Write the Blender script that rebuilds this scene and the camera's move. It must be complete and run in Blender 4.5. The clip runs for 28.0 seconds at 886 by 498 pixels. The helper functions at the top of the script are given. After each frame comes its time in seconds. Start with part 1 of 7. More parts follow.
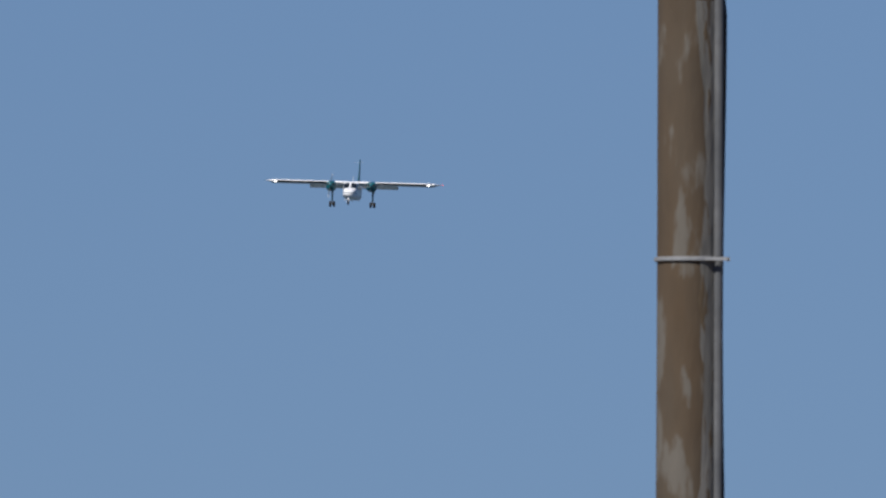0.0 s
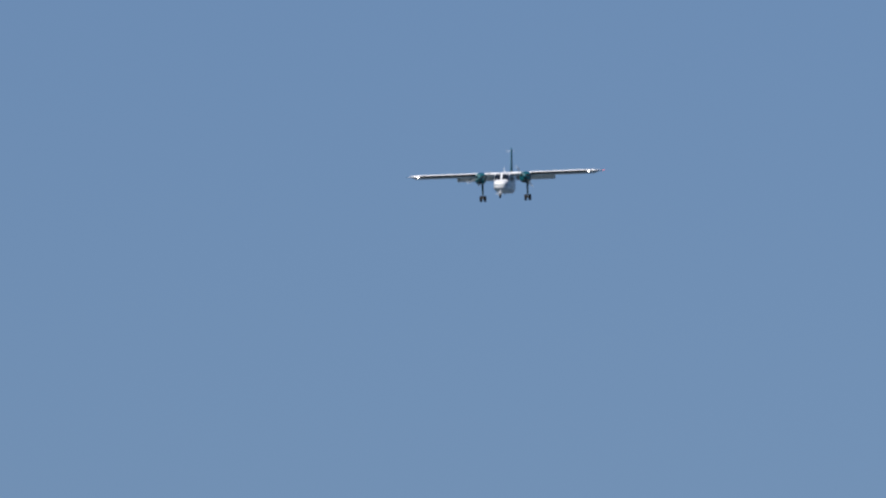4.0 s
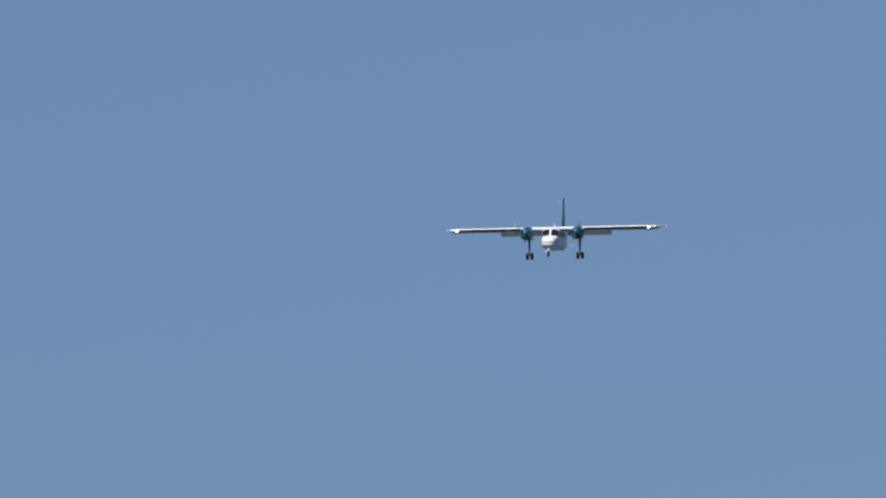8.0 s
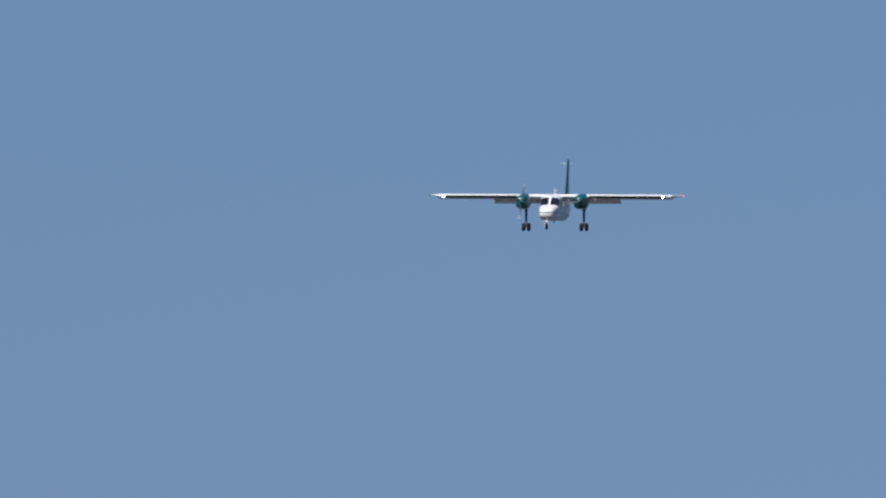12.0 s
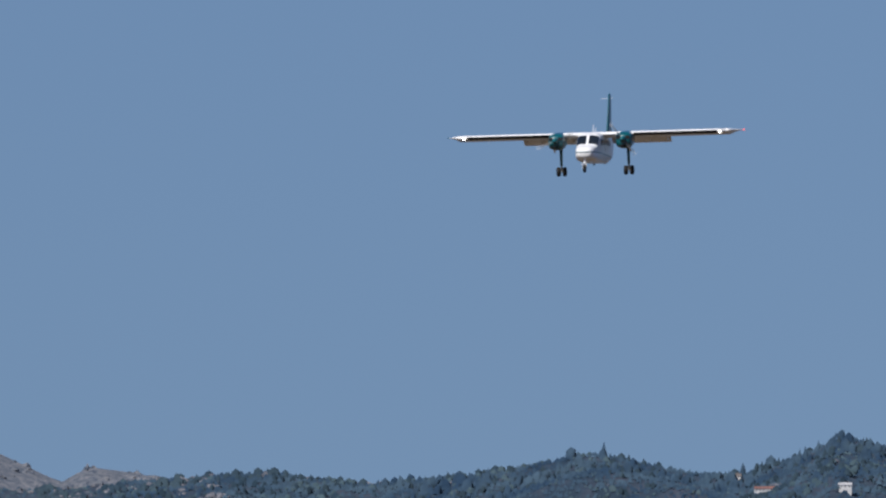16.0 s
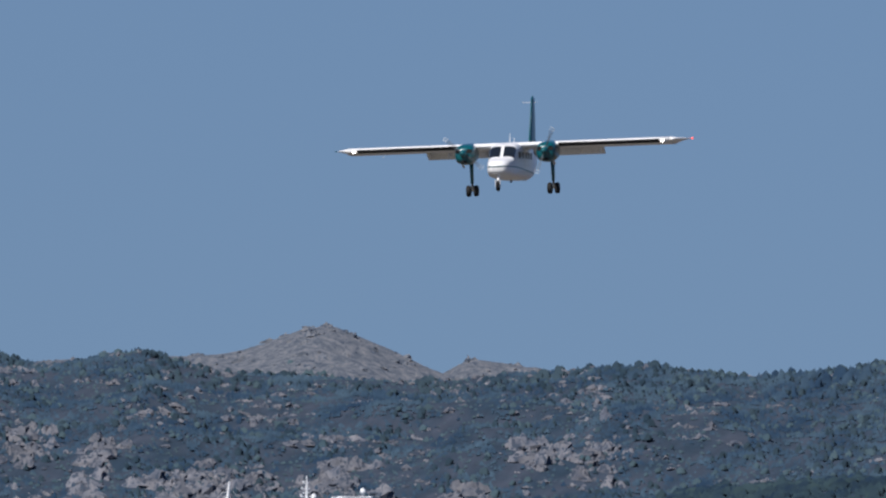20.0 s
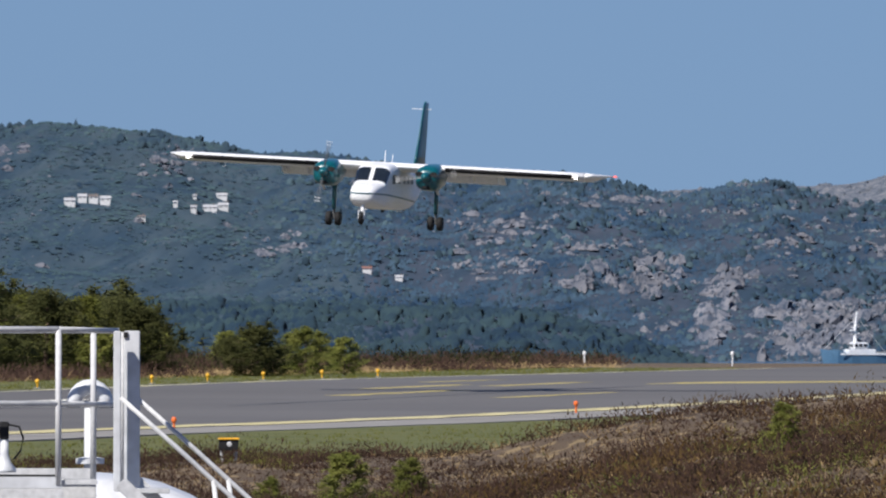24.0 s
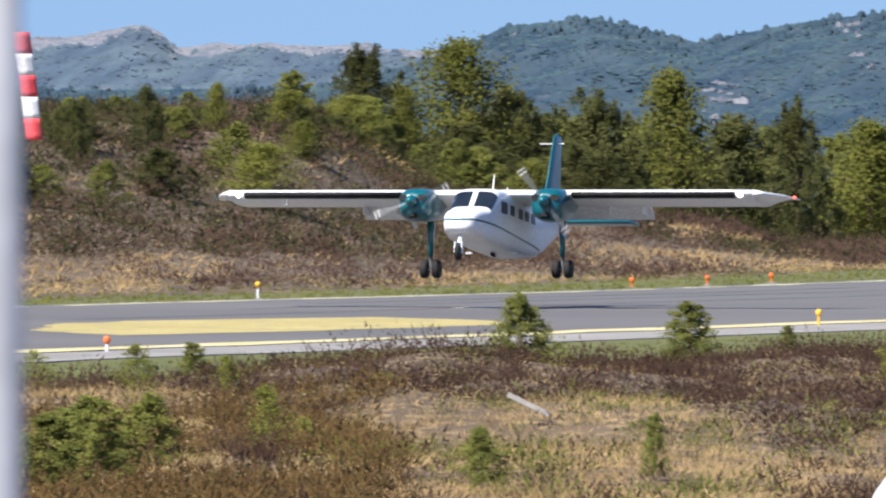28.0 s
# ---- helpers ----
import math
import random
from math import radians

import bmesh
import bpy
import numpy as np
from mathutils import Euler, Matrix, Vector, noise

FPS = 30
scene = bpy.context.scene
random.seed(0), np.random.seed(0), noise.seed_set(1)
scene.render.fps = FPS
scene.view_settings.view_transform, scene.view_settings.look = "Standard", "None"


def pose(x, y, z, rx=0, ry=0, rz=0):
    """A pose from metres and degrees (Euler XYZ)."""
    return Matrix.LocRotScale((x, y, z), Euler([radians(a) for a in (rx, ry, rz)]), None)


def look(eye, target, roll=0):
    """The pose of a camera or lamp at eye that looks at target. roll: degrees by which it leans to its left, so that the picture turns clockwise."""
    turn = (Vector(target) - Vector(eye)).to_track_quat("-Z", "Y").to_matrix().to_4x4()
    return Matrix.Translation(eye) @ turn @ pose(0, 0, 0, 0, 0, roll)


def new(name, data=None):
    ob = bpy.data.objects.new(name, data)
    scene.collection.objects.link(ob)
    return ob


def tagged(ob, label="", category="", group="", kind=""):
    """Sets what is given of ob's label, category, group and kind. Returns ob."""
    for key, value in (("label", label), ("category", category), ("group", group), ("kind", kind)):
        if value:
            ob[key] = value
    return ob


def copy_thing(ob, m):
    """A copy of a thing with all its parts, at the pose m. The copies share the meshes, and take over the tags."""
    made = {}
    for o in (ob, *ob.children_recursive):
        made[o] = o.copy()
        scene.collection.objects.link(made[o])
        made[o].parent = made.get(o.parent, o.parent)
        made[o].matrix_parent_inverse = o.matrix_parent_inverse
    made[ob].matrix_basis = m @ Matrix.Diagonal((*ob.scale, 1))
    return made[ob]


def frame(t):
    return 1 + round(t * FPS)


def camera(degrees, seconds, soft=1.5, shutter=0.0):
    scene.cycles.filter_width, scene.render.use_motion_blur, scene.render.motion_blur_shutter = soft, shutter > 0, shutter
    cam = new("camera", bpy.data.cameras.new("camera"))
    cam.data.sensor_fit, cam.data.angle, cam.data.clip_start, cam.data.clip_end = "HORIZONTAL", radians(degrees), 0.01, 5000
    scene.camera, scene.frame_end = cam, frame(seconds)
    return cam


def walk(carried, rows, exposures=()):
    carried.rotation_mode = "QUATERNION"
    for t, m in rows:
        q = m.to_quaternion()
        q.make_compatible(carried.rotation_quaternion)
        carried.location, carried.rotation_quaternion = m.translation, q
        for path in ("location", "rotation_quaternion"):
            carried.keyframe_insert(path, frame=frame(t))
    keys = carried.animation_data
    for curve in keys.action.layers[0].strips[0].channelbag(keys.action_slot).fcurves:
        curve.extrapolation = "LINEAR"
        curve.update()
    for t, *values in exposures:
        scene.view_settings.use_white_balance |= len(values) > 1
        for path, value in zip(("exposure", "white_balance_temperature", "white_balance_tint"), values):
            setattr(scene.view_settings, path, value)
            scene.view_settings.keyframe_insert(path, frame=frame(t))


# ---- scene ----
# The plan: z = 0 is the runway's surface, its centre line runs along y at x = -105.
# The camera stands still at the origin, 3.6 m up, and pans with the landing aeroplane.
EYE_Z = 3.6


def aim(az, el, roll=0.0):
    """Camera pose: degrees to the left of +y, degrees up, degrees of roll."""
    a, e = radians(az), radians(el)
    eye = Vector((0, 0, EYE_Z))
    way = Vector((-math.sin(a) * math.cos(e), math.cos(a) * math.cos(e), math.sin(e)))
    return look(eye, eye + way * 100, -roll)


cam = camera(3.1737, 28.0, soft=2.0, shutter=0.15)
walk(cam, [
    (0, aim(4.0368, 2.1235, 0.00)),
    (0.5, aim(4.1178, 2.1194, 0.00)),
    (1, aim(4.2696, 2.0951, 0.00)),
    (1.5, aim(4.4012, 2.0951, 0.00)),
    (2, aim(4.5551, 2.0668, 0.00)),
    (2.5, aim(4.6644, 2.0486, 0.00)),
    (3, aim(4.7737, 1.7712, 0.00)),
    (3.5, aim(5.0390, 1.9547, 0.00)),
    (5.5, aim(5.3114, 2.1428, 0.00)),
    (6, aim(5.4273, 2.0520, 0.00)),
    (6.5, aim(5.5121, 1.9814, 0.00)),
    (7, aim(5.6845, 1.9522, 0.00)),
    (7.5, aim(5.8304, 1.9838, 0.00)),
    (8, aim(6.0240, 2.0428, 0.00)),
    (8.5, aim(6.0871, 1.9682, 0.00)),
    (9, aim(6.2047, 1.8122, 0.00)),
    (9.5, aim(6.2369, 1.8236, 0.00)),
    (10, aim(6.3918, 1.8170, 0.00)),
    (10.5, aim(6.4965, 1.7976, 0.00)),
    (11, aim(6.6529, 1.6486, 0.00)),
    (11.5, aim(6.7685, 1.6255, 0.00)),
    (12, aim(6.8620, 1.6833, 0.00)),
    (12.5, aim(6.9066, 1.6067, 0.00)),
    (14.5, aim(7.6184, 1.2972, -0.00)),
    (15, aim(7.7095, 1.2689, 0.00)),
    (15.5, aim(7.8642, 1.1725, -0.04)),
    (16, aim(8.0131, 1.1395, 0.16)),
    (16.5, aim(8.1490, 1.0998, -0.04)),
    (17, aim(8.2542, 1.1195, -0.05)),
    (17.5, aim(8.4343, 1.0724, 0.01)),
    (18, aim(8.6477, 0.9750, 0.18)),
    (18.5, aim(8.8192, 0.9331, 0.10)),
    (19, aim(8.9375, 0.8794, 0.03)),
    (19.5, aim(9.1409, 0.7920, 0.03)),
    (20, aim(9.3803, 0.7549, -0.08)),
    (20.5, aim(9.6409, 0.6318, 0.01)),
    (21, aim(9.9996, 0.5319, 0.02)),
    (21.5, aim(10.2390, 0.5022, -0.01)),
    (23.5, aim(11.3339, 0.2289, -0.00)),
    (24, aim(11.6274, 0.1421, -0.10)),
    (24.5, aim(11.9614, 0.0806, -0.04)),
    (25, aim(12.5212, -0.0420, -0.09)),
    (25.5, aim(13.0187, -0.1376, -0.06)),
    (26, aim(13.5694, -0.1925, -0.00)),
    (26.5, aim(13.9798, -0.1370, -0.05)),
    (27, aim(14.3890, -0.2061, -0.01)),
    (27.5, aim(15.2543, -0.2635, 0.06)),
    (27.8, aim(15.5565, -0.2951, -0.02)),
    (27.9, aim(15.6187, -0.3092, 0.09)),
    (28, aim(15.7369, -0.3037, -0.12)),
], exposures=[(0, 0.03), (9, 0.03), (17, 0.0), (21, 0.0), (23.5, 0.2), (25, 0.52), (26, 0.58), (27, 0.62), (28, 1.06)])

cam.data.dof.use_dof = True
cam.data.dof.focus_distance, cam.data.dof.aperture_fstop = 160.0, 42.0

# ---------------------------------------------------------------- light
SUN_EL, SUN_AZ = radians(47), math.atan2(-0.50, -0.86)   # azimuth from +y towards +x
world = bpy.data.worlds.new("world")
scene.world = world
world.use_nodes = True
wn = world.node_tree
sky = wn.nodes.new("ShaderNodeTexSky")
sky.sky_type = "NISHITA"
sky.sun_disc = False
sky.sun_elevation, sky.sun_rotation = SUN_EL, SUN_AZ
sky.altitude, sky.air_density, sky.dust_density, sky.ozone_density = 0, 0.4, 0.0, 3.0
low = wn.nodes.new("ShaderNodeMapping")   # the clear sky pales slowly towards the horizon
low.inputs["Scale"].default_value = (1, 1, 0.22)
wn.links.new(wn.nodes.new("ShaderNodeTexCoord").outputs["Generated"], low.inputs["Vector"])
wn.links.new(low.outputs["Vector"], sky.inputs["Vector"])
tint = wn.nodes.new("ShaderNodeMix")
tint.data_type, tint.blend_type = "RGBA", "MULTIPLY"
tint.inputs["Factor"].default_value = 1.0
tint.inputs["B"].default_value = (0.262, 0.322, 0.452, 1)
wn.links.new(sky.outputs["Color"], tint.inputs["A"])
wn.links.new(tint.outputs["Result"], wn.nodes["Background"].inputs["Color"])
wn.nodes["Background"].inputs["Strength"].default_value = 0.1
sun = new("sun", bpy.data.lights.new("sun", "SUN"))
sun.data.energy, sun.data.angle, sun.data.color = 5.0, radians(0.5), (1.0, 0.95, 0.90)
to_sun = Vector((math.sin(SUN_AZ) * math.cos(SUN_EL), math.cos(SUN_AZ) * math.cos(SUN_EL), math.sin(SUN_EL)))
sun.matrix_world = look((0, 0, 60), Vector((0, 0, 60)) - to_sun)

# ---------------------------------------------------------------- helpers
RNG = np.random.default_rng(7)


def surface(name, c1, c2, rough=0.7, scale=1.0, fine=12.0, bump=0.2, metal=0.0, island=0.0, rand=0.0, coat=0.0, c3=None, c3_at=0.62, soft=0.0, grain_along=1.0, crown=0.0, leaf=0.0, depth=1.0):
    """A painted, grown or worn surface: two colours at a coarse scale, a third in spots, fine relief."""
    m = bpy.data.materials.new(name)
    m.use_nodes = True
    nt = m.node_tree
    n, l = nt.nodes, nt.links
    bsdf = n["Principled BSDF"]
    tc = n.new("ShaderNodeTexCoord")
    big = n.new("ShaderNodeTexNoise")
    big.inputs["Scale"].default_value, big.inputs["Detail"].default_value = scale, 5
    small = n.new("ShaderNodeTexNoise")
    small.inputs["Scale"].default_value, small.inputs["Detail"].default_value = fine, 4
    place = tc.outputs["Object"]
    if grain_along != 1.0 or depth != 1.0:
        longer = n.new("ShaderNodeMapping")
        longer.inputs["Scale"].default_value = (1, depth, grain_along)
        l.new(place, longer.inputs["Vector"])
        place = longer.outputs["Vector"]
    for t in (big, small):
        l.new(place, t.inputs["Vector"])
    ramp = n.new("ShaderNodeValToRGB")
    ramp.color_ramp.elements[0].position, ramp.color_ramp.elements[1].position = 0.36, 0.64
    ramp.color_ramp.elements[0].color, ramp.color_ramp.elements[1].color = (*c1, 1), (*c2, 1)
    l.new(big.outputs["Fac"], ramp.inputs["Fac"])
    col = ramp.outputs["Color"]
    if c3:
        spot = n.new("ShaderNodeMapRange")
        spot.inputs["From Min"].default_value, spot.inputs["From Max"].default_value = c3_at, c3_at + 0.07
        l.new(small.outputs["Fac"], spot.inputs["Value"])
        mx = n.new("ShaderNodeMix")
        mx.data_type = "RGBA"
        mx.inputs["B"].default_value = (*c3, 1)
        l.new(spot.outputs["Result"], mx.inputs["Factor"])
        l.new(col, mx.inputs["A"])
        col = mx.outputs["Result"]
    grain = n.new("ShaderNodeMapRange")
    grain.inputs["From Min"].default_value, grain.inputs["From Max"].default_value = 0.25, 0.75
    grain.inputs["To Min"].default_value, grain.inputs["To Max"].default_value = 0.82, 1.14
    l.new(small.outputs["Fac"], grain.inputs["Value"])
    mul = n.new("ShaderNodeMix")
    mul.data_type, mul.blend_type = "RGBA", "MULTIPLY"
    mul.inputs["Factor"].default_value = 1.0
    l.new(col, mul.inputs["A"])
    l.new(grain.outputs["Result"], mul.inputs["B"])
    col = mul.outputs["Result"]
    for amount, node, out in ((island, "ShaderNodeNewGeometry", "Random Per Island"), (rand, "ShaderNodeObjectInfo", "Random")):
        if amount:
            src = n.new(node)
            hsv = n.new("ShaderNodeHueSaturation")
            mr = n.new("ShaderNodeMapRange")
            mr.inputs["To Min"].default_value, mr.inputs["To Max"].default_value = 1 - amount, 1 + amount
            l.new(src.outputs[out], mr.inputs["Value"])
            l.new(mr.outputs["Result"], hsv.inputs["Value"])
            l.new(col, hsv.inputs["Color"])
            col = hsv.outputs["Color"]
    l.new(col, bsdf.inputs["Base Color"])
    bsdf.inputs["Roughness"].default_value, bsdf.inputs["Metallic"].default_value = rough, metal
    bsdf.inputs["Coat Weight"].default_value = coat
    if soft:
        # normals lean sunward: foliage scatters light within, hazed hills and rocks lose their shade
        geo, up = n.new("ShaderNodeNewGeometry"), n.new("ShaderNodeMix")
        up.data_type = "VECTOR"
        up.inputs["Factor"].default_value = soft
        up.inputs["B"].default_value = (-0.25, -0.45, 0.85)
        l.new(geo.outputs["Normal"], up.inputs["A"])
        way = up.outputs["Result"]
        if crown:
            # sprays of one crown face outwards together
            mid, turned, ball = n.new("ShaderNodeVectorMath"), n.new("ShaderNodeVectorTransform"), n.new("ShaderNodeMix")
            mid.operation = "SUBTRACT"
            mid.inputs[1].default_value = (0, 0, 1.9)
            turned.vector_type, turned.convert_from, turned.convert_to = "NORMAL", "OBJECT", "WORLD"
            ball.data_type = "VECTOR"
            ball.inputs["Factor"].default_value = crown
            l.new(tc.outputs["Object"], mid.inputs[0])
            l.new(mid.outputs["Vector"], turned.inputs["Vector"])
            l.new(way, ball.inputs["A"])
            l.new(turned.outputs["Vector"], ball.inputs["B"])
            way = ball.outputs["Result"]
        l.new(way, bsdf.inputs["Normal"])
        bsdf.inputs["Specular IOR Level"].default_value = 0.1
    elif bump:
        b = n.new("ShaderNodeBump")
        b.inputs["Strength"].default_value, b.inputs["Distance"].default_value = bump, 0.02
        l.new(small.outputs["Fac"], b.inputs["Height"])
        l.new(b.outputs["Normal"], bsdf.inputs["Normal"])
    if leaf:
        # thin leaves and needles let part of the light through
        thin, both = n.new("ShaderNodeBsdfTranslucent"), n.new("ShaderNodeMixShader")
        both.inputs["Fac"].default_value = leaf
        l.new(col, thin.inputs["Color"])
        l.new(bsdf.outputs["BSDF"], both.inputs[1])
        l.new(thin.outputs["BSDF"], both.inputs[2])
        l.new(both.outputs["Shader"], n["Material Output"].inputs["Surface"])
    return m


def glow(name, colour, strength):
    m = bpy.data.materials.new(name)
    m.use_nodes = True
    b = m.node_tree.nodes["Principled BSDF"]
    b.inputs["Base Color"].default_value = (*colour, 1)
    b.inputs["Emission Color"].default_value, b.inputs["Emission Strength"].default_value = (*colour, 1), strength
    return m


def part(name, bm, material, parent=None, label="", smooth=False):
    """Links a bmesh as one mesh object, under a thing or a part."""
    me = bpy.data.meshes.new(name)
    bmesh.ops.recalc_face_normals(bm, faces=bm.faces[:])
    bm.to_mesh(me)
    bm.free()
    me.materials.append(material)
    if smooth:
        me.polygons.foreach_set("use_smooth", [True] * len(me.polygons))
    ob = new(name, me)
    ob.parent = parent
    return tagged(ob, label)


def heap(name, verts, faces, material, parent=None, smooth=False):
    """Links numpy vertices and faces (n x 3 or n x 4) as one mesh object."""
    verts, faces = np.asarray(verts, np.float32), np.asarray(faces, np.int32)
    me = bpy.data.meshes.new(name)
    k = faces.shape[1]
    me.vertices.add(len(verts))
    me.vertices.foreach_set("co", verts.ravel())
    me.loops.add(faces.size)
    me.loops.foreach_set("vertex_index", faces.ravel())
    me.polygons.add(len(faces))
    me.polygons.foreach_set("loop_start", np.arange(0, faces.size, k, dtype=np.int32))
    me.polygons.foreach_set("use_smooth", np.full(len(faces), bool(smooth)))
    me.update(calc_edges=True)
    me.materials.append(material)
    ob = new(name, me)
    ob.parent = parent
    return ob


def thing(name, label, category, m=None, group="", kind=""):
    ob = tagged(new(name), label, category, group, kind)
    ob.empty_display_size = 0.2
    if m is not None:
        ob.matrix_world = m
    return ob


def add_box(bm, x0, x1, y0, y1, z0, z1, bevel=0.0, m=None):
    mm = Matrix.Translation(((x0 + x1) / 2, (y0 + y1) / 2, (z0 + z1) / 2)) @ Matrix.Diagonal((abs(x1 - x0), abs(y1 - y0), abs(z1 - z0), 1))
    made = bmesh.ops.create_cube(bm, size=1, matrix=(m @ mm) if m else mm)
    if bevel:
        edges = {e for v in made["verts"] for e in v.link_edges}
        bmesh.ops.bevel(bm, geom=list(edges), offset=bevel, segments=2, affect="EDGES")
    return bm


def box(*a):
    return add_box(bmesh.new(), *a)


def add_tube(bm, points, r, sides=10, r_end=None):
    """A tube along the points, with its ends closed."""
    pts = [Vector(p) for p in points]
    rings = []
    for i, p in enumerate(pts):
        a, b = pts[max(i - 1, 0)], pts[min(i + 1, len(pts) - 1)]
        q = (b - a).to_track_quat("Z", "Y")
        rr = r if r_end is None else r + (r_end - r) * i / max(len(pts) - 1, 1)
        rings.append([bm.verts.new(p + q @ Vector((math.cos(k * math.tau / sides) * rr, math.sin(k * math.tau / sides) * rr, 0))) for k in range(sides)])
    for s, e in zip(rings, rings[1:]):
        for k in range(sides):
            bm.faces.new((s[k], s[(k + 1) % sides], e[(k + 1) % sides], e[k]))
    bm.faces.new(rings[0][::-1])
    bm.faces.new(rings[-1])
    return bm


def tube(points, r, sides=10, r_end=None):
    return add_tube(bmesh.new(), points, r, sides, r_end)


def add_lathe(bm, profile, axis=Matrix(), sides=20):
    """Turns (radius, height) pairs round z, then moves them by axis."""
    rings = []
    for r, h in profile:
        rings.append([bm.verts.new(axis @ Vector((math.cos(k * math.tau / sides) * max(r, 1e-4), math.sin(k * math.tau / sides) * max(r, 1e-4), h))) for k in range(sides)])
    for s, e in zip(rings, rings[1:]):
        for k in range(sides):
            bm.faces.new((s[k], s[(k + 1) % sides], e[(k + 1) % sides], e[k]))
    bm.faces.new(rings[0][::-1])
    bm.faces.new(rings[-1])
    return bm


def lathe(profile, axis=Matrix(), sides=20):
    return add_lathe(bmesh.new(), profile, axis, sides)


def at_az(az, d, z=0.0):
    a = radians(az)
    return Vector((-math.sin(a) * d, math.cos(a) * d, z))


def smooth01(x):
    x = np.clip(x, 0, 1)
    return x * x * (3 - 2 * x)


# value noise on a lattice, for land forms and for the patches of plants
_LAT = RNG.random((256, 256))


def vnoise(x, y):
    xi, yi = np.floor(x).astype(int), np.floor(y).astype(int)
    fx, fy = smooth01(x - xi), smooth01(y - yi)
    g = lambda i, j: _LAT[(xi + i) % 256, (yi + j) % 256]
    return (g(0, 0) * (1 - fx) + g(1, 0) * fx) * (1 - fy) + (g(0, 1) * (1 - fx) + g(1, 1) * fx) * fy


def fbm(x, y, octaves=4):
    s, a, t = 0.0, 0.5, 0.0
    for o in range(octaves):
        s = s + a * vnoise(x * 2**o + 17.3 * o, y * 2**o + 5.1 * o)
        t, a = t + a, a / 2
    return s / t


# ---------------------------------------------------------------- materials
M_ASPHALT = surface("asphalt", (0.093, 0.089, 0.087), (0.114, 0.109, 0.105), 0.9, 0.05, 6, 0.15)
M_SHOULDER = surface("shoulder_gravel", (0.185, 0.176, 0.162), (0.26, 0.248, 0.23), 0.95, 0.4, 25, 0.3)
M_YELLOW = surface("yellow_paint", (0.33, 0.27, 0.085), (0.42, 0.35, 0.13), 0.85, 0.35, 1.6, 0.1, c3=(0.22, 0.19, 0.11), c3_at=0.54)
M_EDGE_LINE = surface("pale_yellow_edge_line", (0.44, 0.38, 0.17), (0.57, 0.51, 0.29), 0.8, 0.4, 2.0, 0.1, c3=(0.28, 0.25, 0.15), c3_at=0.58)
M_WHITE_LINE = surface("white_paint_line", (0.7, 0.68, 0.6), (0.8, 0.78, 0.7), 0.75, 0.5, 9, 0.1)
M_WORN_LINE = surface("worn_pale_yellow_line", (0.42, 0.37, 0.17), (0.60, 0.57, 0.42), 0.85, 0.16, 1.4, 0.1, c3=(0.17, 0.165, 0.15), c3_at=0.55)
M_RUBBER_MARK = surface("rubber_marks", (0.05, 0.05, 0.055), (0.085, 0.085, 0.09), 0.85, 0.2, 7, 0.05)
M_GROUND = surface("heath_soil", (0.055, 0.037, 0.023), (0.112, 0.078, 0.045), 0.95, 0.22, 3.5, 0.5, c3=(0.19, 0.138, 0.07), c3_at=0.55)
M_TURF = surface("mown_grass", (0.066, 0.078, 0.013), (0.108, 0.110, 0.026), 0.95, 0.25, 4, 0.4, c3=(0.14, 0.115, 0.042), c3_at=0.62)
M_WATER = surface("sea_water", (0.03, 0.06, 0.08), (0.05, 0.08, 0.10), 0.15, 0.02, 0.5, 0.3)
# distance haze is put into these bluish base colours of hills and mountain
M_HILL = surface("hazed_hill_heath", (0.024, 0.042, 0.066), (0.046, 0.058, 0.083), 0.95, 0.2, 0.6, 0.5, soft=0.95, depth=0.12)
M_ROCK = surface("hazed_gneiss_rock", (0.084, 0.095, 0.123), (0.174, 0.176, 0.196), 0.9, 0.45, 1.4, 0.6, island=0.18, soft=0.60, c3=(0.042, 0.055, 0.079), c3_at=0.52, grain_along=0.45)
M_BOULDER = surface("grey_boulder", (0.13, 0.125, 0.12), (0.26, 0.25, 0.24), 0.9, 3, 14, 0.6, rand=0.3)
# dark upright streaks paint in the shade of the mountain's clefts
M_MOUNTAIN = surface("hazed_grey_mountain", (0.082, 0.098, 0.124), (0.180, 0.186, 0.204), 0.9, 0.30, 0.9, 0.6, island=0.20, soft=0.45, c3=(0.046, 0.062, 0.090), c3_at=0.52, grain_along=0.35)
M_FAR_WOOD = surface("hazed_conifer", (0.018, 0.040, 0.075), (0.044, 0.077, 0.113), 0.9, 0.16, 0.5, 0.4, island=0.08, soft=0.97, depth=0.12)
M_FAR_DARK = surface("hazed_dark_conifer", (0.017, 0.034, 0.052), (0.031, 0.052, 0.069), 0.9, 0.10, 1.2, 0.4, island=0.16, soft=0.95)
M_FAR_BROAD = surface("hazed_far_broadleaf", (0.040, 0.069, 0.090), (0.055, 0.088, 0.106), 0.9, 0.14, 0.6, 0.4, island=0.12, soft=0.96, depth=0.12)
# western set: haze here also evens the tone from tree to tree
M_WEST_HILL = surface("hazed_green_heath", (0.024, 0.045, 0.070), (0.043, 0.065, 0.085), 0.95, 0.15, 0.4, 0.5, soft=0.98, depth=0.12)
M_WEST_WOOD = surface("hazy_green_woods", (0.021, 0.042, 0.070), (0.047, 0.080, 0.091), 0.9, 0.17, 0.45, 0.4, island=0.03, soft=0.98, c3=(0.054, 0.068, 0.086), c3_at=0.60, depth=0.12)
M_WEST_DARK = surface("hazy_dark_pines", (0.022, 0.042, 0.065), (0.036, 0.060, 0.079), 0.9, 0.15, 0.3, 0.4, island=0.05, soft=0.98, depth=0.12)
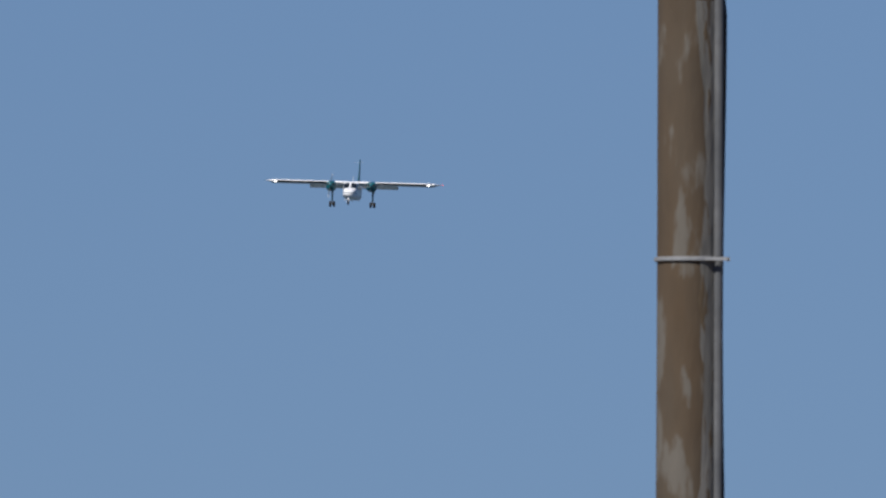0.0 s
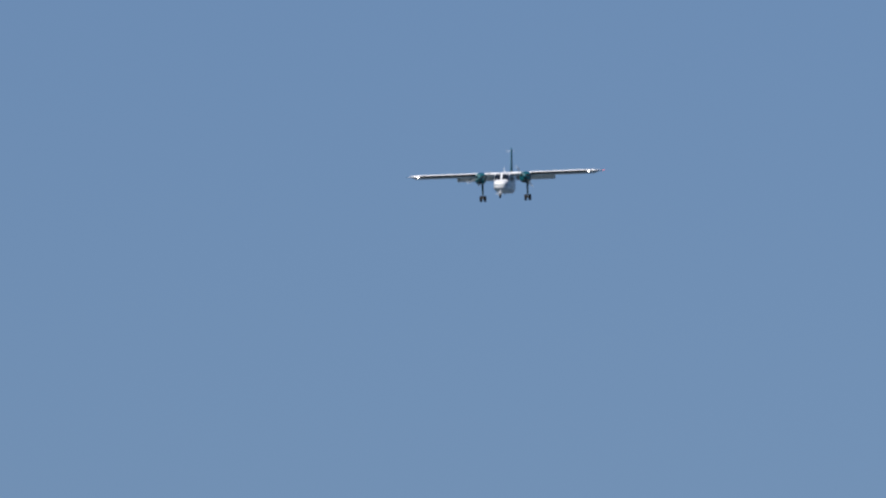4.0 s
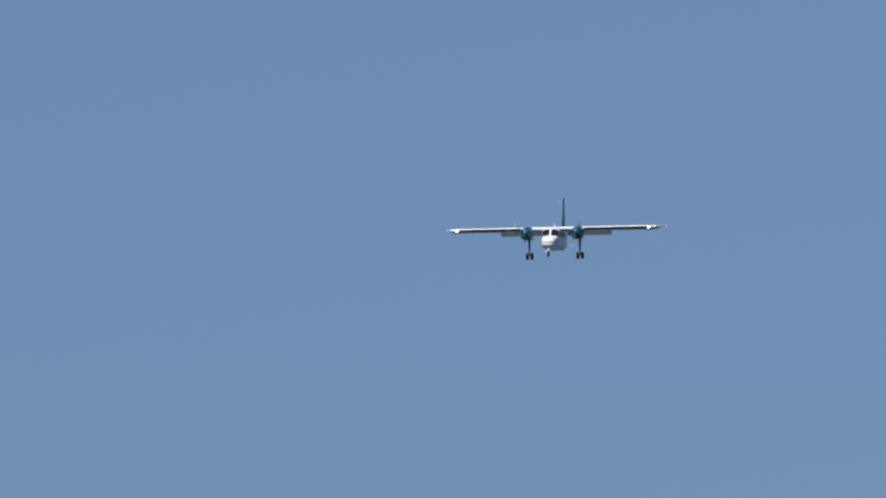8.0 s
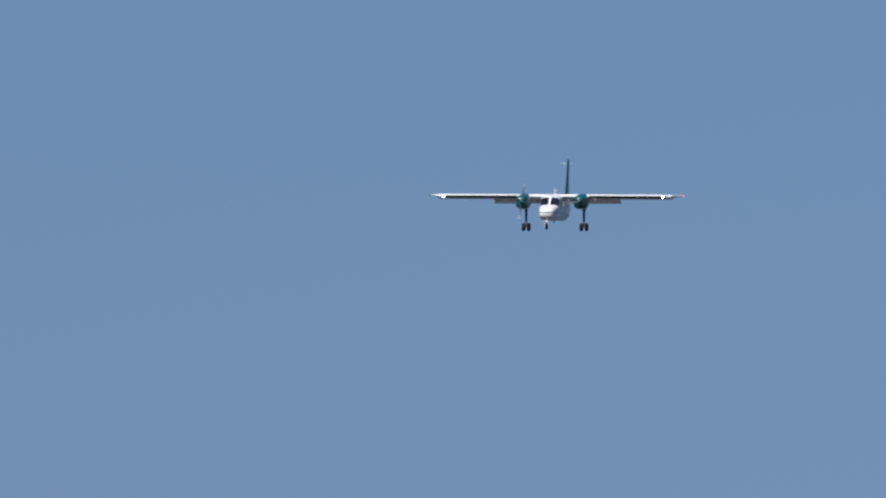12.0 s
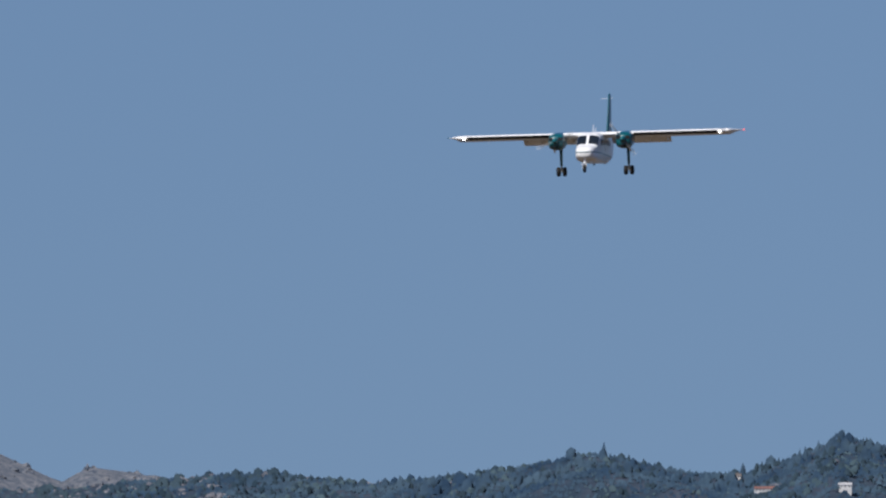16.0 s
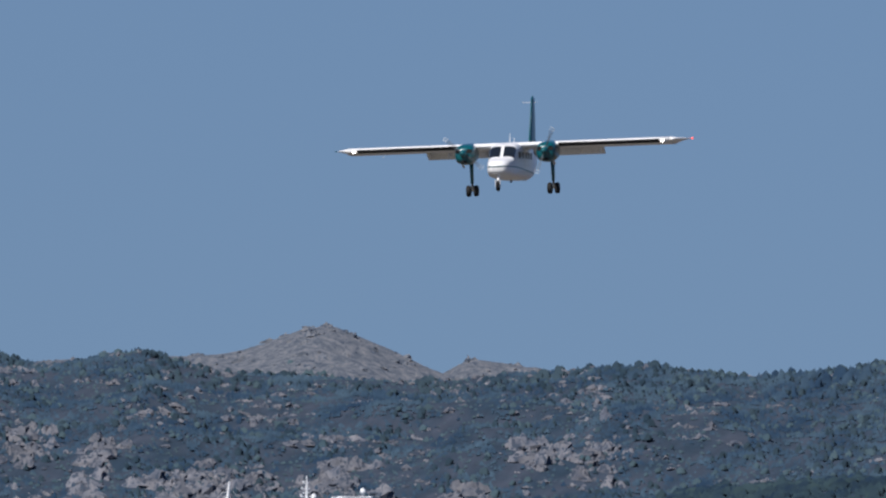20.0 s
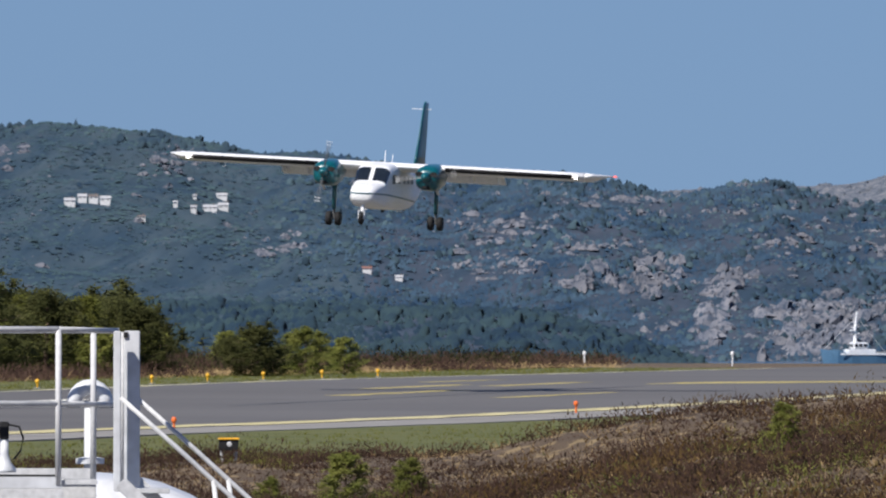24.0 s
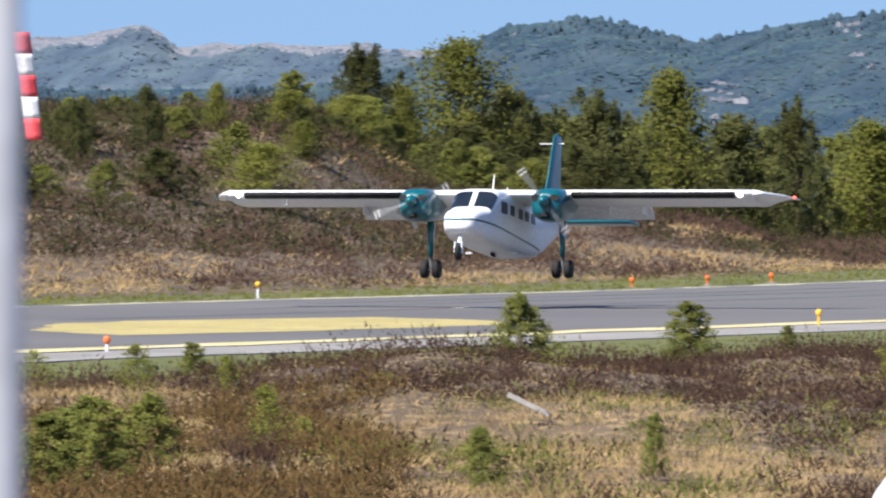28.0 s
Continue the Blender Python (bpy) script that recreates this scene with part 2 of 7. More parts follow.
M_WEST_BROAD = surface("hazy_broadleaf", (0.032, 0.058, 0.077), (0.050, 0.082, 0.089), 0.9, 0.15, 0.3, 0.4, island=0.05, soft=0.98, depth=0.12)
M_MOUNTAIN_WOOD = surface("hazed_mountain_woods", (0.048, 0.072, 0.106), (0.070, 0.099, 0.126), 0.9, 0.10, 0.2, 0.4, island=0.04, soft=0.98, depth=0.12)
M_WEST_ROCK = surface("hazed_far_rock", (0.110, 0.122, 0.150), (0.190, 0.190, 0.205), 0.9, 0.20, 0.6, 0.6, island=0.12, soft=0.75, c3=(0.075, 0.095, 0.125), c3_at=0.52, grain_along=0.5)
M_SHORE = surface("dark_shore_woods", (0.012, 0.027, 0.050), (0.031, 0.055, 0.064), 0.9, 0.26, 0.5, 0.4, island=0.05, soft=0.99, depth=0.06)
M_HEATHER = surface("heather", (0.054, 0.032, 0.023), (0.094, 0.058, 0.041), 0.95, 0.35, 5, 0.2, island=0.25, soft=0.6, c3=(0.084, 0.064, 0.031), c3_at=0.64, leaf=0.55)
M_BANK_HEATHER = surface("pale_brown_heather", (0.080, 0.048, 0.036), (0.134, 0.086, 0.064), 0.95, 0.16, 4, 0.2, island=0.18, soft=0.7, c3=(0.105, 0.080, 0.040), c3_at=0.64, leaf=0.55)
M_RUSSET = surface("russet_scrub", (0.094, 0.056, 0.022), (0.156, 0.100, 0.040), 0.95, 0.4, 5, 0.2, island=0.28, soft=0.5, c3=(0.082, 0.082, 0.028), c3_at=0.58, leaf=0.5)
M_STRAW = surface("dry_grass", (0.36, 0.25, 0.118), (0.53, 0.385, 0.195), 0.9, 0.5, 9, 0.1, island=0.18, soft=0.6, leaf=0.5)
M_GREEN = surface("fresh_grass", (0.112, 0.122, 0.022), (0.190, 0.184, 0.042), 0.9, 0.5, 9, 0.1, island=0.3, soft=0.5, leaf=0.5)
M_PINE = surface("pine_needles", (0.076, 0.086, 0.032), (0.122, 0.126, 0.046), 0.85, 0.9, 5, 0.2, island=0.10, rand=0.25, soft=0.88, crown=0.45, leaf=0.6)
M_YOUNG_PINE = surface("young_pine_needles", (0.125, 0.145, 0.036), (0.225, 0.230, 0.062), 0.85, 0.9, 6, 0.2, island=0.24, rand=0.2, soft=0.6, crown=0.3, leaf=0.5)
M_SAPLING = surface("sapling_leaves", (0.15, 0.17, 0.030), (0.235, 0.245, 0.055), 0.8, 1.2, 9, 0.2, island=0.3, rand=0.2, soft=0.6, crown=0.3, leaf=0.5)
M_BIRCH = surface("birch_leaves", (0.122, 0.134, 0.028), (0.190, 0.196, 0.050), 0.8, 0.9, 5, 0.2, island=0.10, rand=0.25, soft=0.88, crown=0.45, leaf=0.55)
M_BARK = surface("bark", (0.13, 0.085, 0.06), (0.21, 0.15, 0.11), 0.95, 2, 20, 0.5)
M_WHITE = surface("white_aircraft_paint", (0.76, 0.77, 0.78), (0.81, 0.81, 0.81), 0.4, 0.8, 14, 0.02, coat=0.2)
M_WING_UNDER = surface("wing_underside_paint", (0.78, 0.79, 0.79), (0.84, 0.84, 0.84), 0.45, 0.8, 10, 0.03)
M_TEAL = surface("teal_paint", (0.0, 0.070, 0.088), (0.002, 0.100, 0.120), 0.3, 0.9, 12, 0.03, coat=0.4)
M_TEAL_PANEL = surface("teal_panel", (0.0, 0.24, 0.21), (0.01, 0.29, 0.25), 0.5, 2, 14, 0.05)
M_NAVY = surface("dark_blue_green_paint", (0.003, 0.070, 0.088), (0.006, 0.095, 0.118), 0.35, 0.8, 10, 0.03, coat=0.1)
M_BLACK = surface("black_rubber", (0.012, 0.012, 0.013), (0.025, 0.025, 0.026), 0.75, 3, 30, 0.1)
M_BLACK.node_tree.nodes["Principled BSDF"].inputs["Specular IOR Level"].default_value = 0.2
M_DARK_GLASS = surface("cockpit_glass", (0.010, 0.014, 0.018), (0.02, 0.026, 0.032), 0.06, 1, 5, 0.0, coat=0.8)
M_CABIN_GLASS = surface("cabin_glass", (0.055, 0.062, 0.070), (0.11, 0.12, 0.13), 0.35, 1, 5, 0.0)
M_CABIN_GLASS.node_tree.nodes["Principled BSDF"].inputs["Specular IOR Level"].default_value = 0.15
M_BLADE = surface("propeller_grey", (0.09, 0.10, 0.11), (0.14, 0.15, 0.16), 0.5, 3, 20, 0.05)
M_STEEL = surface("bare_steel", (0.56, 0.565, 0.57), (0.66, 0.665, 0.67), 0.38, 3, 20, 0.05, metal=0.3)
M_GALV = surface("galvanised_steel", (0.50, 0.505, 0.51), (0.57, 0.57, 0.57), 0.6, 3, 22, 0.08)
M_TANK = surface("white_tank_paint", (0.57, 0.585, 0.605), (0.63, 0.64, 0.65), 0.4, 0.7, 8, 0.03)
M_BLUE_ROOF = surface("blue_painted_board", (0.06, 0.17, 0.27), (0.095, 0.235, 0.34), 0.6, 2, 14, 0.15, c3=(0.30, 0.34, 0.33), c3_at=0.68)
M_DARK_SHEET = surface("dark_sheet_metal", (0.018, 0.022, 0.026), (0.035, 0.04, 0.045), 0.55, 2, 14, 0.1)
M_POLE_WOOD = surface("weathered_pole_wood", (0.078, 0.048, 0.023), (0.074, 0.058, 0.040), 0.9, 2.2, 11, 0.5, c3=(0.108, 0.098, 0.082), c3_at=0.54, grain_along=0.30)
M_BARE_WOOD = surface("bare_pale_wood", (0.115, 0.112, 0.100), (0.190, 0.185, 0.170), 0.9, 6.0, 30, 0.4, c3=(0.085, 0.060, 0.034), c3_at=0.55, grain_along=0.2)
M_DARK_PIPE = surface("dark_grey_conduit", (0.075, 0.08, 0.085), (0.11, 0.115, 0.12), 0.6, 4, 20, 0.1)
M_GREY_PAINT = surface("pale_grey_post_paint", (0.36, 0.365, 0.39), (0.44, 0.445, 0.46), 0.5, 2, 18, 0.1)
M_GREY_PLASTIC = surface("grey_plastic", (0.20, 0.21, 0.22), (0.28, 0.29, 0.30), 0.6, 3, 20, 0.1)
M_RED = surface("red_cloth", (0.62, 0.05, 0.06), (0.72, 0.09, 0.10), 0.8, 2, 14, 0.1)
M_CLOTH = surface("white_cloth", (0.74, 0.74, 0.75), (0.82, 0.82, 0.82), 0.8, 2, 14, 0.1)
M_ORANGE = surface("orange_lamp_housing", (0.75, 0.14, 0.02), (0.85, 0.20, 0.03), 0.5, 4, 20, 0.05)
M_AMBER = surface("yellow_lamp_housing", (0.80, 0.42, 0.02), (0.88, 0.52, 0.05), 0.5, 4, 20, 0.05)
M_GREY_WOOD = surface("grey_plank", (0.27, 0.255, 0.24), (0.37, 0.355, 0.335), 0.85, 2, 18, 0.3)
# white walls greyed a little: distance haze is in this colour
M_HOUSE = surface("hazed_white_wall", (0.52, 0.53, 0.54), (0.62, 0.62, 0.62), 0.7, 0.3, 3, 0.05, rand=0.1)
M_ROOF_DARK = surface("dark_roof_tile", (0.10, 0.09, 0.09), (0.16, 0.14, 0.13), 0.8, 0.4, 4, 0.2)
M_ROOF_PALE = surface("pale_grey_roof", (0.36, 0.37, 0.39), (0.46, 0.46, 0.47), 0.6, 0.4, 4, 0.1)
M_ROOF_RED = surface("red_roof_tile", (0.17, 0.085, 0.075), (0.22, 0.115, 0.095), 0.8, 0.4, 4, 0.2)
M_BOAT = surface("white_ship_paint", (0.72, 0.74, 0.77), (0.80, 0.81, 0.82), 0.5, 0.8, 5, 0.03)
M_HULL = surface("blue_hull_paint", (0.06, 0.14, 0.24), (0.09, 0.19, 0.30), 0.4, 0.4, 4, 0.05)
M_RED_GLOW = glow("red_navigation_light", (1.0, 0.10, 0.06), 1.6)
M_LAMP_GLOW = glow("landing_light", (1.0, 0.93, 0.86), 9.0)

# ---------------------------------------------------------------- land
RWY_X, RWY_W, RWY_END = -105.0, 15.0, 702.0
# skyline of the wooded hills: degrees of azimuth and height of their crest, 2900 m away
CREST = [(19, 15.9), (16.2, 17.6), (15.75, 22.7), (15.52, 28.8), (15.2, 30.4), (14.83, 26.0), (14.49, 29.4), (14.08, 32.1), (13.74, 34.0), (13.54, 34.7),
         (13.37, 31.4), (13.05, 34.0), (12.62, 31.9), (12.28, 28.3), (12.12, 28.8), (11.75, 25.8), (11.61, 22.7), (11.2, 24.8), (10.8, 20.6), (10.46, 23.7),
         (10.2, 19.5), (9.46, 17.9), (8.82, 20.5), (8.62, 20.8), (8.25, 18.4), (8.03, 19.7), (7.72, 21.9), (7.48, 24.3), (7.09, 20.4), (6.93, 20.4), (6.67,
         25.0), (6.6, 27.6), (6.39, 24.3), (5.5, 21.0), (3.0, 17.6)]
# the bare mountain behind, 4500 m away
PEAKS = [(19, 35), (17.2, 38), (16.97, 39.6), (16.83, 42), (16.74, 38.6), (16.67, 34.6), (16.52, 36.8), (16.37, 36.8), (16.2, 35.6), (16.03, 35.6), (15.8, 35.0), (15.4, 34), (14, 30), (11.0, 30), (10.62, 31.5), (10.3, 31.5), (10.26, 31.6), (10.08, 33.8), (9.95, 37.6), (9.85, 40.2), (9.76, 39.0), (9.66, 36.2),
         (9.51, 31.2), (9.385, 26.2), (9.33, 29.0), (9.26, 32.0), (9.18, 30.0), (9.0, 28.2), (8.5, 28), (7, 20), (3, 10)]
# the low dark wood on the near shore, 1900 m away
SHORE = [(19, 6.5), (14, 7), (12.3, 6), (11.3, 5.3), (11.05, 3), (10.75, -0.5), (10.5, -4.0), (10.35, -8), (9.2, -8), (9.03, -3), (8.8, 0.5), (8.5, 4.3), (7.9, 5.8), (3, 5.5)]
SEA = -7.6
HILL_FOOT, HILL_TOP = 2480.0, 2900.0   # how far away the wooded hillside begins and crests


def ridge(table, az):
    a = np.array(table[::-1], float)
    return np.interp(az, a[:, 0], a[:, 1])


def height(x, y):
    """The land's height anywhere."""
    x, y = np.asarray(x, float), np.asarray(y, float)
    d = np.hypot(x, y)
    az = np.degrees(np.arctan2(-x, y))
    rise = 0.35 * smooth01((y - 430) / 140)
    z = rise - 0.05
    # heath this side of the runway
    near = smooth01((x + 75) / 8)
    z = z - near * 0.4 * np.exp(-(((az - 13.3) / 0.8) ** 2)) * smooth01((d - 230) / 30)
    bumps = (fbm(x / 12, y / 14) - 0.45) * 1.8 + (fbm(x / 3.5, y / 4) - 0.5) * 0.55
    z = z + near * (bumps * smooth01((d - 145) / 40) - 0.1 - 0.7 * smooth01((165 - d) / 30))
    z = z + near * 0.48 * np.exp(-(((d - 252) / 20) ** 2) - ((az - 15.9) / 0.75) ** 2)
    # knoll beside the far half of the runway
    knoll = np.exp(-(((az - 8.9) / 2.4) ** 2)) * smooth01((11.85 - az) / 1.1) * smooth01((d - 175) / 60) * smooth01((330 - d) / 60)
    z = z + 1.7 * knoll * smooth01((x + 86) / 22)
    # bank beyond the runway, rising to the trees
    far = smooth01((-126 - x) / 32)
    z = z + far * smooth01((520 + 110 * smooth01((az - 13.9) / 1.0) + 60 * smooth01((az - 14.9) / 1.1) - y) / 120) * (2.6 + 2.5 * smooth01((az - 15.7) / 0.6) + (fbm(x / 16, y / 16) - 0.5) * 2.2)
    # down to the sea past the end of the strip
    z = z + (SEA - 2 - z) * smooth01((d - 708) / 320)
    shore = ridge(SHORE, az)
    z = np.where(d > 1300, np.maximum(z, SEA - 2 + (shore - 5 - SEA + 2) * smooth01((d - 1500) / 350)), z)
    z = np.where(d > 2050, np.minimum(z, z + (SEA - 2 - z) * smooth01((d - 2050) / 150)), z)
    up = np.clip((d - HILL_FOOT) / (HILL_TOP - HILL_FOOT), 0, 1)
    swell = (fbm(x / 30 + 31, y / 55, 3) - 0.5) * 11 + (fbm(x / 9 + 3, y / 16, 3) - 0.5) * 3.5
    hill = SEA - 1.5 + (ridge(CREST, az) - 0.4 - SEA + 1.5) * (0.4 * up + 0.6 * up ** 0.7) + swell * np.sin(math.pi * up) ** 0.7
    z = np.where(d > HILL_FOOT - 20, np.maximum(z, hill), z)
    z = np.where(d > HILL_TOP + 20, z - 14 * smooth01((d - HILL_TOP - 20) / 300), z)
    peak = -10 + (ridge(PEAKS, az) + 10) * smooth01((d - 4050) / 430) + ((fbm(x / 26, y / 30) - 0.5) * 3 + (fbm(x / 8, y / 16, 2) - 0.5) * 3.5) * smooth01((d - 4100) / 200)
    z = np.where(d > 4050, np.maximum(z, peak), z)
    return z


def make_ground():
    azs = np.concatenate([np.arange(-170, 3, 8.0), np.arange(3, 20.5, 0.055), np.arange(22, 190, 8.0)])
    ds = np.concatenate([[0.001, 6, 20, 60], np.arange(90, 130, 5), np.arange(130, 150, 2.5), np.arange(150, 346, 1.0), np.arange(347.5, 400, 2.5), np.arange(400, 760, 8), np.arange(760, 2400, 40),
                         np.arange(2400, 2960, 7), np.arange(2960, 4050, 60), np.arange(4050, 4520, 4), [4600, 4800, 6500]])
    A, D = np.meshgrid(np.radians(azs), ds, indexing="ij")
    X, Y = 0.05 - np.sin(A) * D, np.cos(A) * D
    Z = height(X, Y)
    n, k = A.shape
    idx = np.arange(n * k).reshape(n, k)
    wrap = np.vstack([idx, idx[:1]])
    q = np.stack([wrap[:-1, :-1], wrap[1:, :-1], wrap[1:, 1:], wrap[:-1, 1:]], -1).reshape(-1, 4)[:, ::-1]
    ob = heap("ground", np.stack([X, Y, Z], -1).reshape(-1, 3), q, M_GROUND, smooth=True)
    # the hill and mountain colours carry the distance haze
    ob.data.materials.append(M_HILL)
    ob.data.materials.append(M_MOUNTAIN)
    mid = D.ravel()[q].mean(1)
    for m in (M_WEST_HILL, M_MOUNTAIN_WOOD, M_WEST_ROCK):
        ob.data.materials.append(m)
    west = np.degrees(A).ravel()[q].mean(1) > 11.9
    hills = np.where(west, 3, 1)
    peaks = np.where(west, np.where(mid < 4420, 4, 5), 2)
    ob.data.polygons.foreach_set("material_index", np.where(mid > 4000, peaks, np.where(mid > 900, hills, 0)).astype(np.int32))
    return tagged(ob, "heath, wooded hills and bare rocky mountain", "ground", kind="structure")


def strip(name, x0, x1, y0, y1, material, lift, label, category, parent=None, thick=0.06, wobble=0.0, step=8.0, wave=7.0):
    """A paved or painted band along the runway, following its rise."""
    ys = np.arange(y0, y1 + 0.01, min(step, (y1 - y0) / 2))
    rise = 0.35 * smooth01((ys - 430) / 140) + lift
    wl = (vnoise(ys / wave, ys * 0 + 3.7) - 0.5) * wobble
    wr = (vnoise(ys / wave, ys * 0 + 9.2) - 0.5) * wobble
    top = np.stack([np.stack([x0 + wl, ys, rise], -1), np.stack([x1 + wr, ys, rise], -1)], 1)
    low = top - (0, 0, thick)
    v = np.concatenate([top, low], 1).reshape(-1, 3)
    f = []
    for i in range(len(ys) - 1):
        a, b = i * 4, i * 4 + 4
        f += [(a, a + 1, b + 1, b), (a + 1, a + 3, b + 3, b + 1), (a + 2, a, b, b + 2), (a + 3, a + 2, b + 2, b + 3)]
    e = (len(ys) - 1) * 4
    f += [(0, 2, 3, 1), (e, e + 1, e + 3, e + 2)]
    ob = heap(name, v, f, material, parent)
    return tagged(ob, label, category, kind="structure" if parent is None else "")


def make_runway():
    rwy = strip("runway", RWY_X - RWY_W, RWY_X + RWY_W, 150, RWY_END, M_ASPHALT, 0.0, "grey asphalt runway with worn yellow markings", "runway")
    strip("shoulder", RWY_X + RWY_W, RWY_X + RWY_W + 3.8, 150, RWY_END - 30, M_SHOULDER, -0.012, "pale gravel runway shoulder", "shoulder", wobble=0.8)
    strip("grass_verge", -86.3, -72, 150, 640, M_TURF, -0.03, "green mown grass beside the runway", "grass", wobble=2.0)
    strip("grass_verge", -129, -120, 150, 660, M_TURF, -0.03, "green mown grass beyond the runway", "grass", wobble=2.0)
    strip("edge_line", -91.4, -90.0, 150, 640, M_EDGE_LINE, 0.004, "", "", rwy, 0.004, 0.7, 2.0, 4.0)
    for y0, y1, mat in ((150, 330, M_WORN_LINE), (333, 350, M_WORN_LINE), (356, 371, M_WORN_LINE), (374, 384, M_WHITE_LINE), (388, 446, M_WORN_LINE), (449, 650, M_WORN_LINE)):
        strip("edge_line", -119.6, -119.1, y0, y1, mat, 0.004, "", "", rwy, 0.004, 0.5, 2.0, 4.0)
    for x, y0, y1 in ((-108.4, 352, 470), (-112.5, 380, 475), (-115.2, 396, 452), (-103.4, 470, 540)):
        strip("rubber_mark", x, x + 0.45, y0, y1, M_RUBBER_MARK, 0.004, "", "", rwy, 0.004, 0.3)
    for x, y0, y1 in ((-114, 336, 341), (-108.5, 386, 389), (-112, 470, 486), (-99, 585, 592)):
        strip("worn_dash", x, x + 0.9, y0, y1, M_WHITE_LINE, 0.006, "", "", rwy, 0.004, 0.3)
    # broad yellow arrow head
    def patch(points, lift=0.005):
        """A painted patch with worn, uneven edges."""
        bm, ring = bmesh.new(), []
        for (xa, ya), (xb, yb) in zip(points, points[1:] + points[:1]):
            n = max(2, int(math.hypot(xb - xa, yb - ya) / 1.2))
            for k in range(n):
                x, y = xa + (xb - xa) * k / n, ya + (yb - ya) * k / n
                ring.append((x + 0.7 * (float(vnoise(y / 2.0, x / 2.0)) - 0.5), y))
        up = [bm.verts.new((x, y, 0.35 * float(smooth01((y - 430) / 140)) + lift)) for x, y in ring]
        dn = [bm.verts.new(v.co - Vector((0, 0, 0.004))) for v in up]
        bm.faces.new(up)
        bm.faces.new(dn[::-1])
        for i in range(len(up)):
            j = (i + 1) % len(up)
            bm.faces.new((up[i], dn[i], dn[j], up[j]))
        return part("yellow_arrow", bm, M_YELLOW, rwy, "broad worn yellow arrow painted on the asphalt")
    patch([(-101.6, 328), (-97.2, 321), (-96.3, 333), (-96.2, 349), (-99.6, 356), (-103.8, 361.5), (-105.9, 352), (-105.7, 343)])
    for x, y0, y1, w in ((-106.6, 500, 518, 0.9), (-110.4, 522, 538, 0.9), (-108.4, 533, 549, 0.9), (-100.2, 495, 514, 0.6), (-113.6, 548, 560, 0.7)):
        strip("worn_dash", x, x + w, y0, y1, M_YELLOW, 0.006, "", "", rwy, 0.004, 0.4, 2.0, 3.0)
    patch([(-104.6, 552), (-94, 572), (-94, 560), (-104.6, 542)])
    patch([(-100, 600), (-93, 608), (-93, 603), (-100, 594)])


ground = make_ground()
make_runway()
sea_bm = bmesh.new()
bmesh.ops.create_circle(sea_bm, cap_ends=True, radius=4900, segments=64, matrix=Matrix.Translation((0, 0, SEA)))
for v in sea_bm.verts:
    if v.co.length > 10:
        v.co.z = SEA
tagged(part("water", sea_bm, M_WATER), "calm sea inlet below the hills", "water", kind="structure")

# ---------------------------------------------------------------- the aeroplane
# local space: nose towards -y, its left wing towards +x, the origin in the middle of the wing
STATIONS = [(-4.07, -0.97, 0.22, 0.13), (-4.01, -0.965, 0.33, 0.21), (-3.86, -0.955, 0.42, 0.285), (-3.56, -0.945, 0.485, 0.345), (-3.19, -0.94, 0.53, 0.385),
            (-2.87, -0.935, 0.555, 0.41), (-2.57, -0.82, 0.575, 0.54), (-2.25, -0.69, 0.595, 0.675), (-1.99, -0.66, 0.61, 0.715), (-1.23, -0.645, 0.615, 0.755),
            (0.0, -0.63, 0.615, 0.775), (1.4, -0.62, 0.615, 0.765), (2.3, -0.57, 0.585, 0.71), (3.3, -0.46, 0.5, 0.6), (4.4, -0.31, 0.37, 0.45),
            (5.5, -0.16, 0.24, 0.3), (6.4, -0.04, 0.14, 0.18), (6.85, 0.02, 0.06, 0.09)]


def hull(y, th, out=0.0):
    """A point of the fuselage's skin: th in degrees from the top, positive to its left."""
    a = np.array(STATIONS)
    zc, w, h = (np.interp(y, a[:, 0], a[:, i]) for i in (1, 2, 3))
    c, s = math.cos(radians(th)), math.sin(radians(th))
    e = 0.42 + 0.26 * min(1, max(0, (-2.96 - y) / 1.0))
    return Vector(((w + out) * math.copysign(abs(s) ** e, s), y, zc + (h + out) * math.copysign(abs(c) ** e, c)))


def hull_at(y, z, side, out=0.0):
    """A point of the skin at that height."""
    lo, hi = 0.0, 180.0
    for _ in range(30):
        mid = (lo + hi) / 2
        lo, hi = (mid, hi) if hull(y, mid).z > z else (lo, mid)
    return hull(y, side * lo, out)


def stripe_band(y0, y1, z0, z1, half, side, n=30, grow=1.0):
    """A straight painted stripe along one side of the fuselage."""
    bm = bmesh.new()
    rows = []
    for i in range(n + 1):
        f = (i / n) ** grow
        y = y0 + (y1 - y0) * f
        z = z0 + (z1 - z0) * f
        rows.append([bm.verts.new(hull_at(y, z + dz, side, o)) for dz, o in ((half, 0.006), (-half, 0.006), (-half, -0.02), (half, -0.02))])
    for r, q in zip(rows, rows[1:]):
        for k in range(4):
            bm.faces.new((r[k], r[(k + 1) % 4], q[(k + 1) % 4], q[k]))
    bm.faces.new(rows[0])
    bm.faces.new(rows[-1][::-1])
    return bm


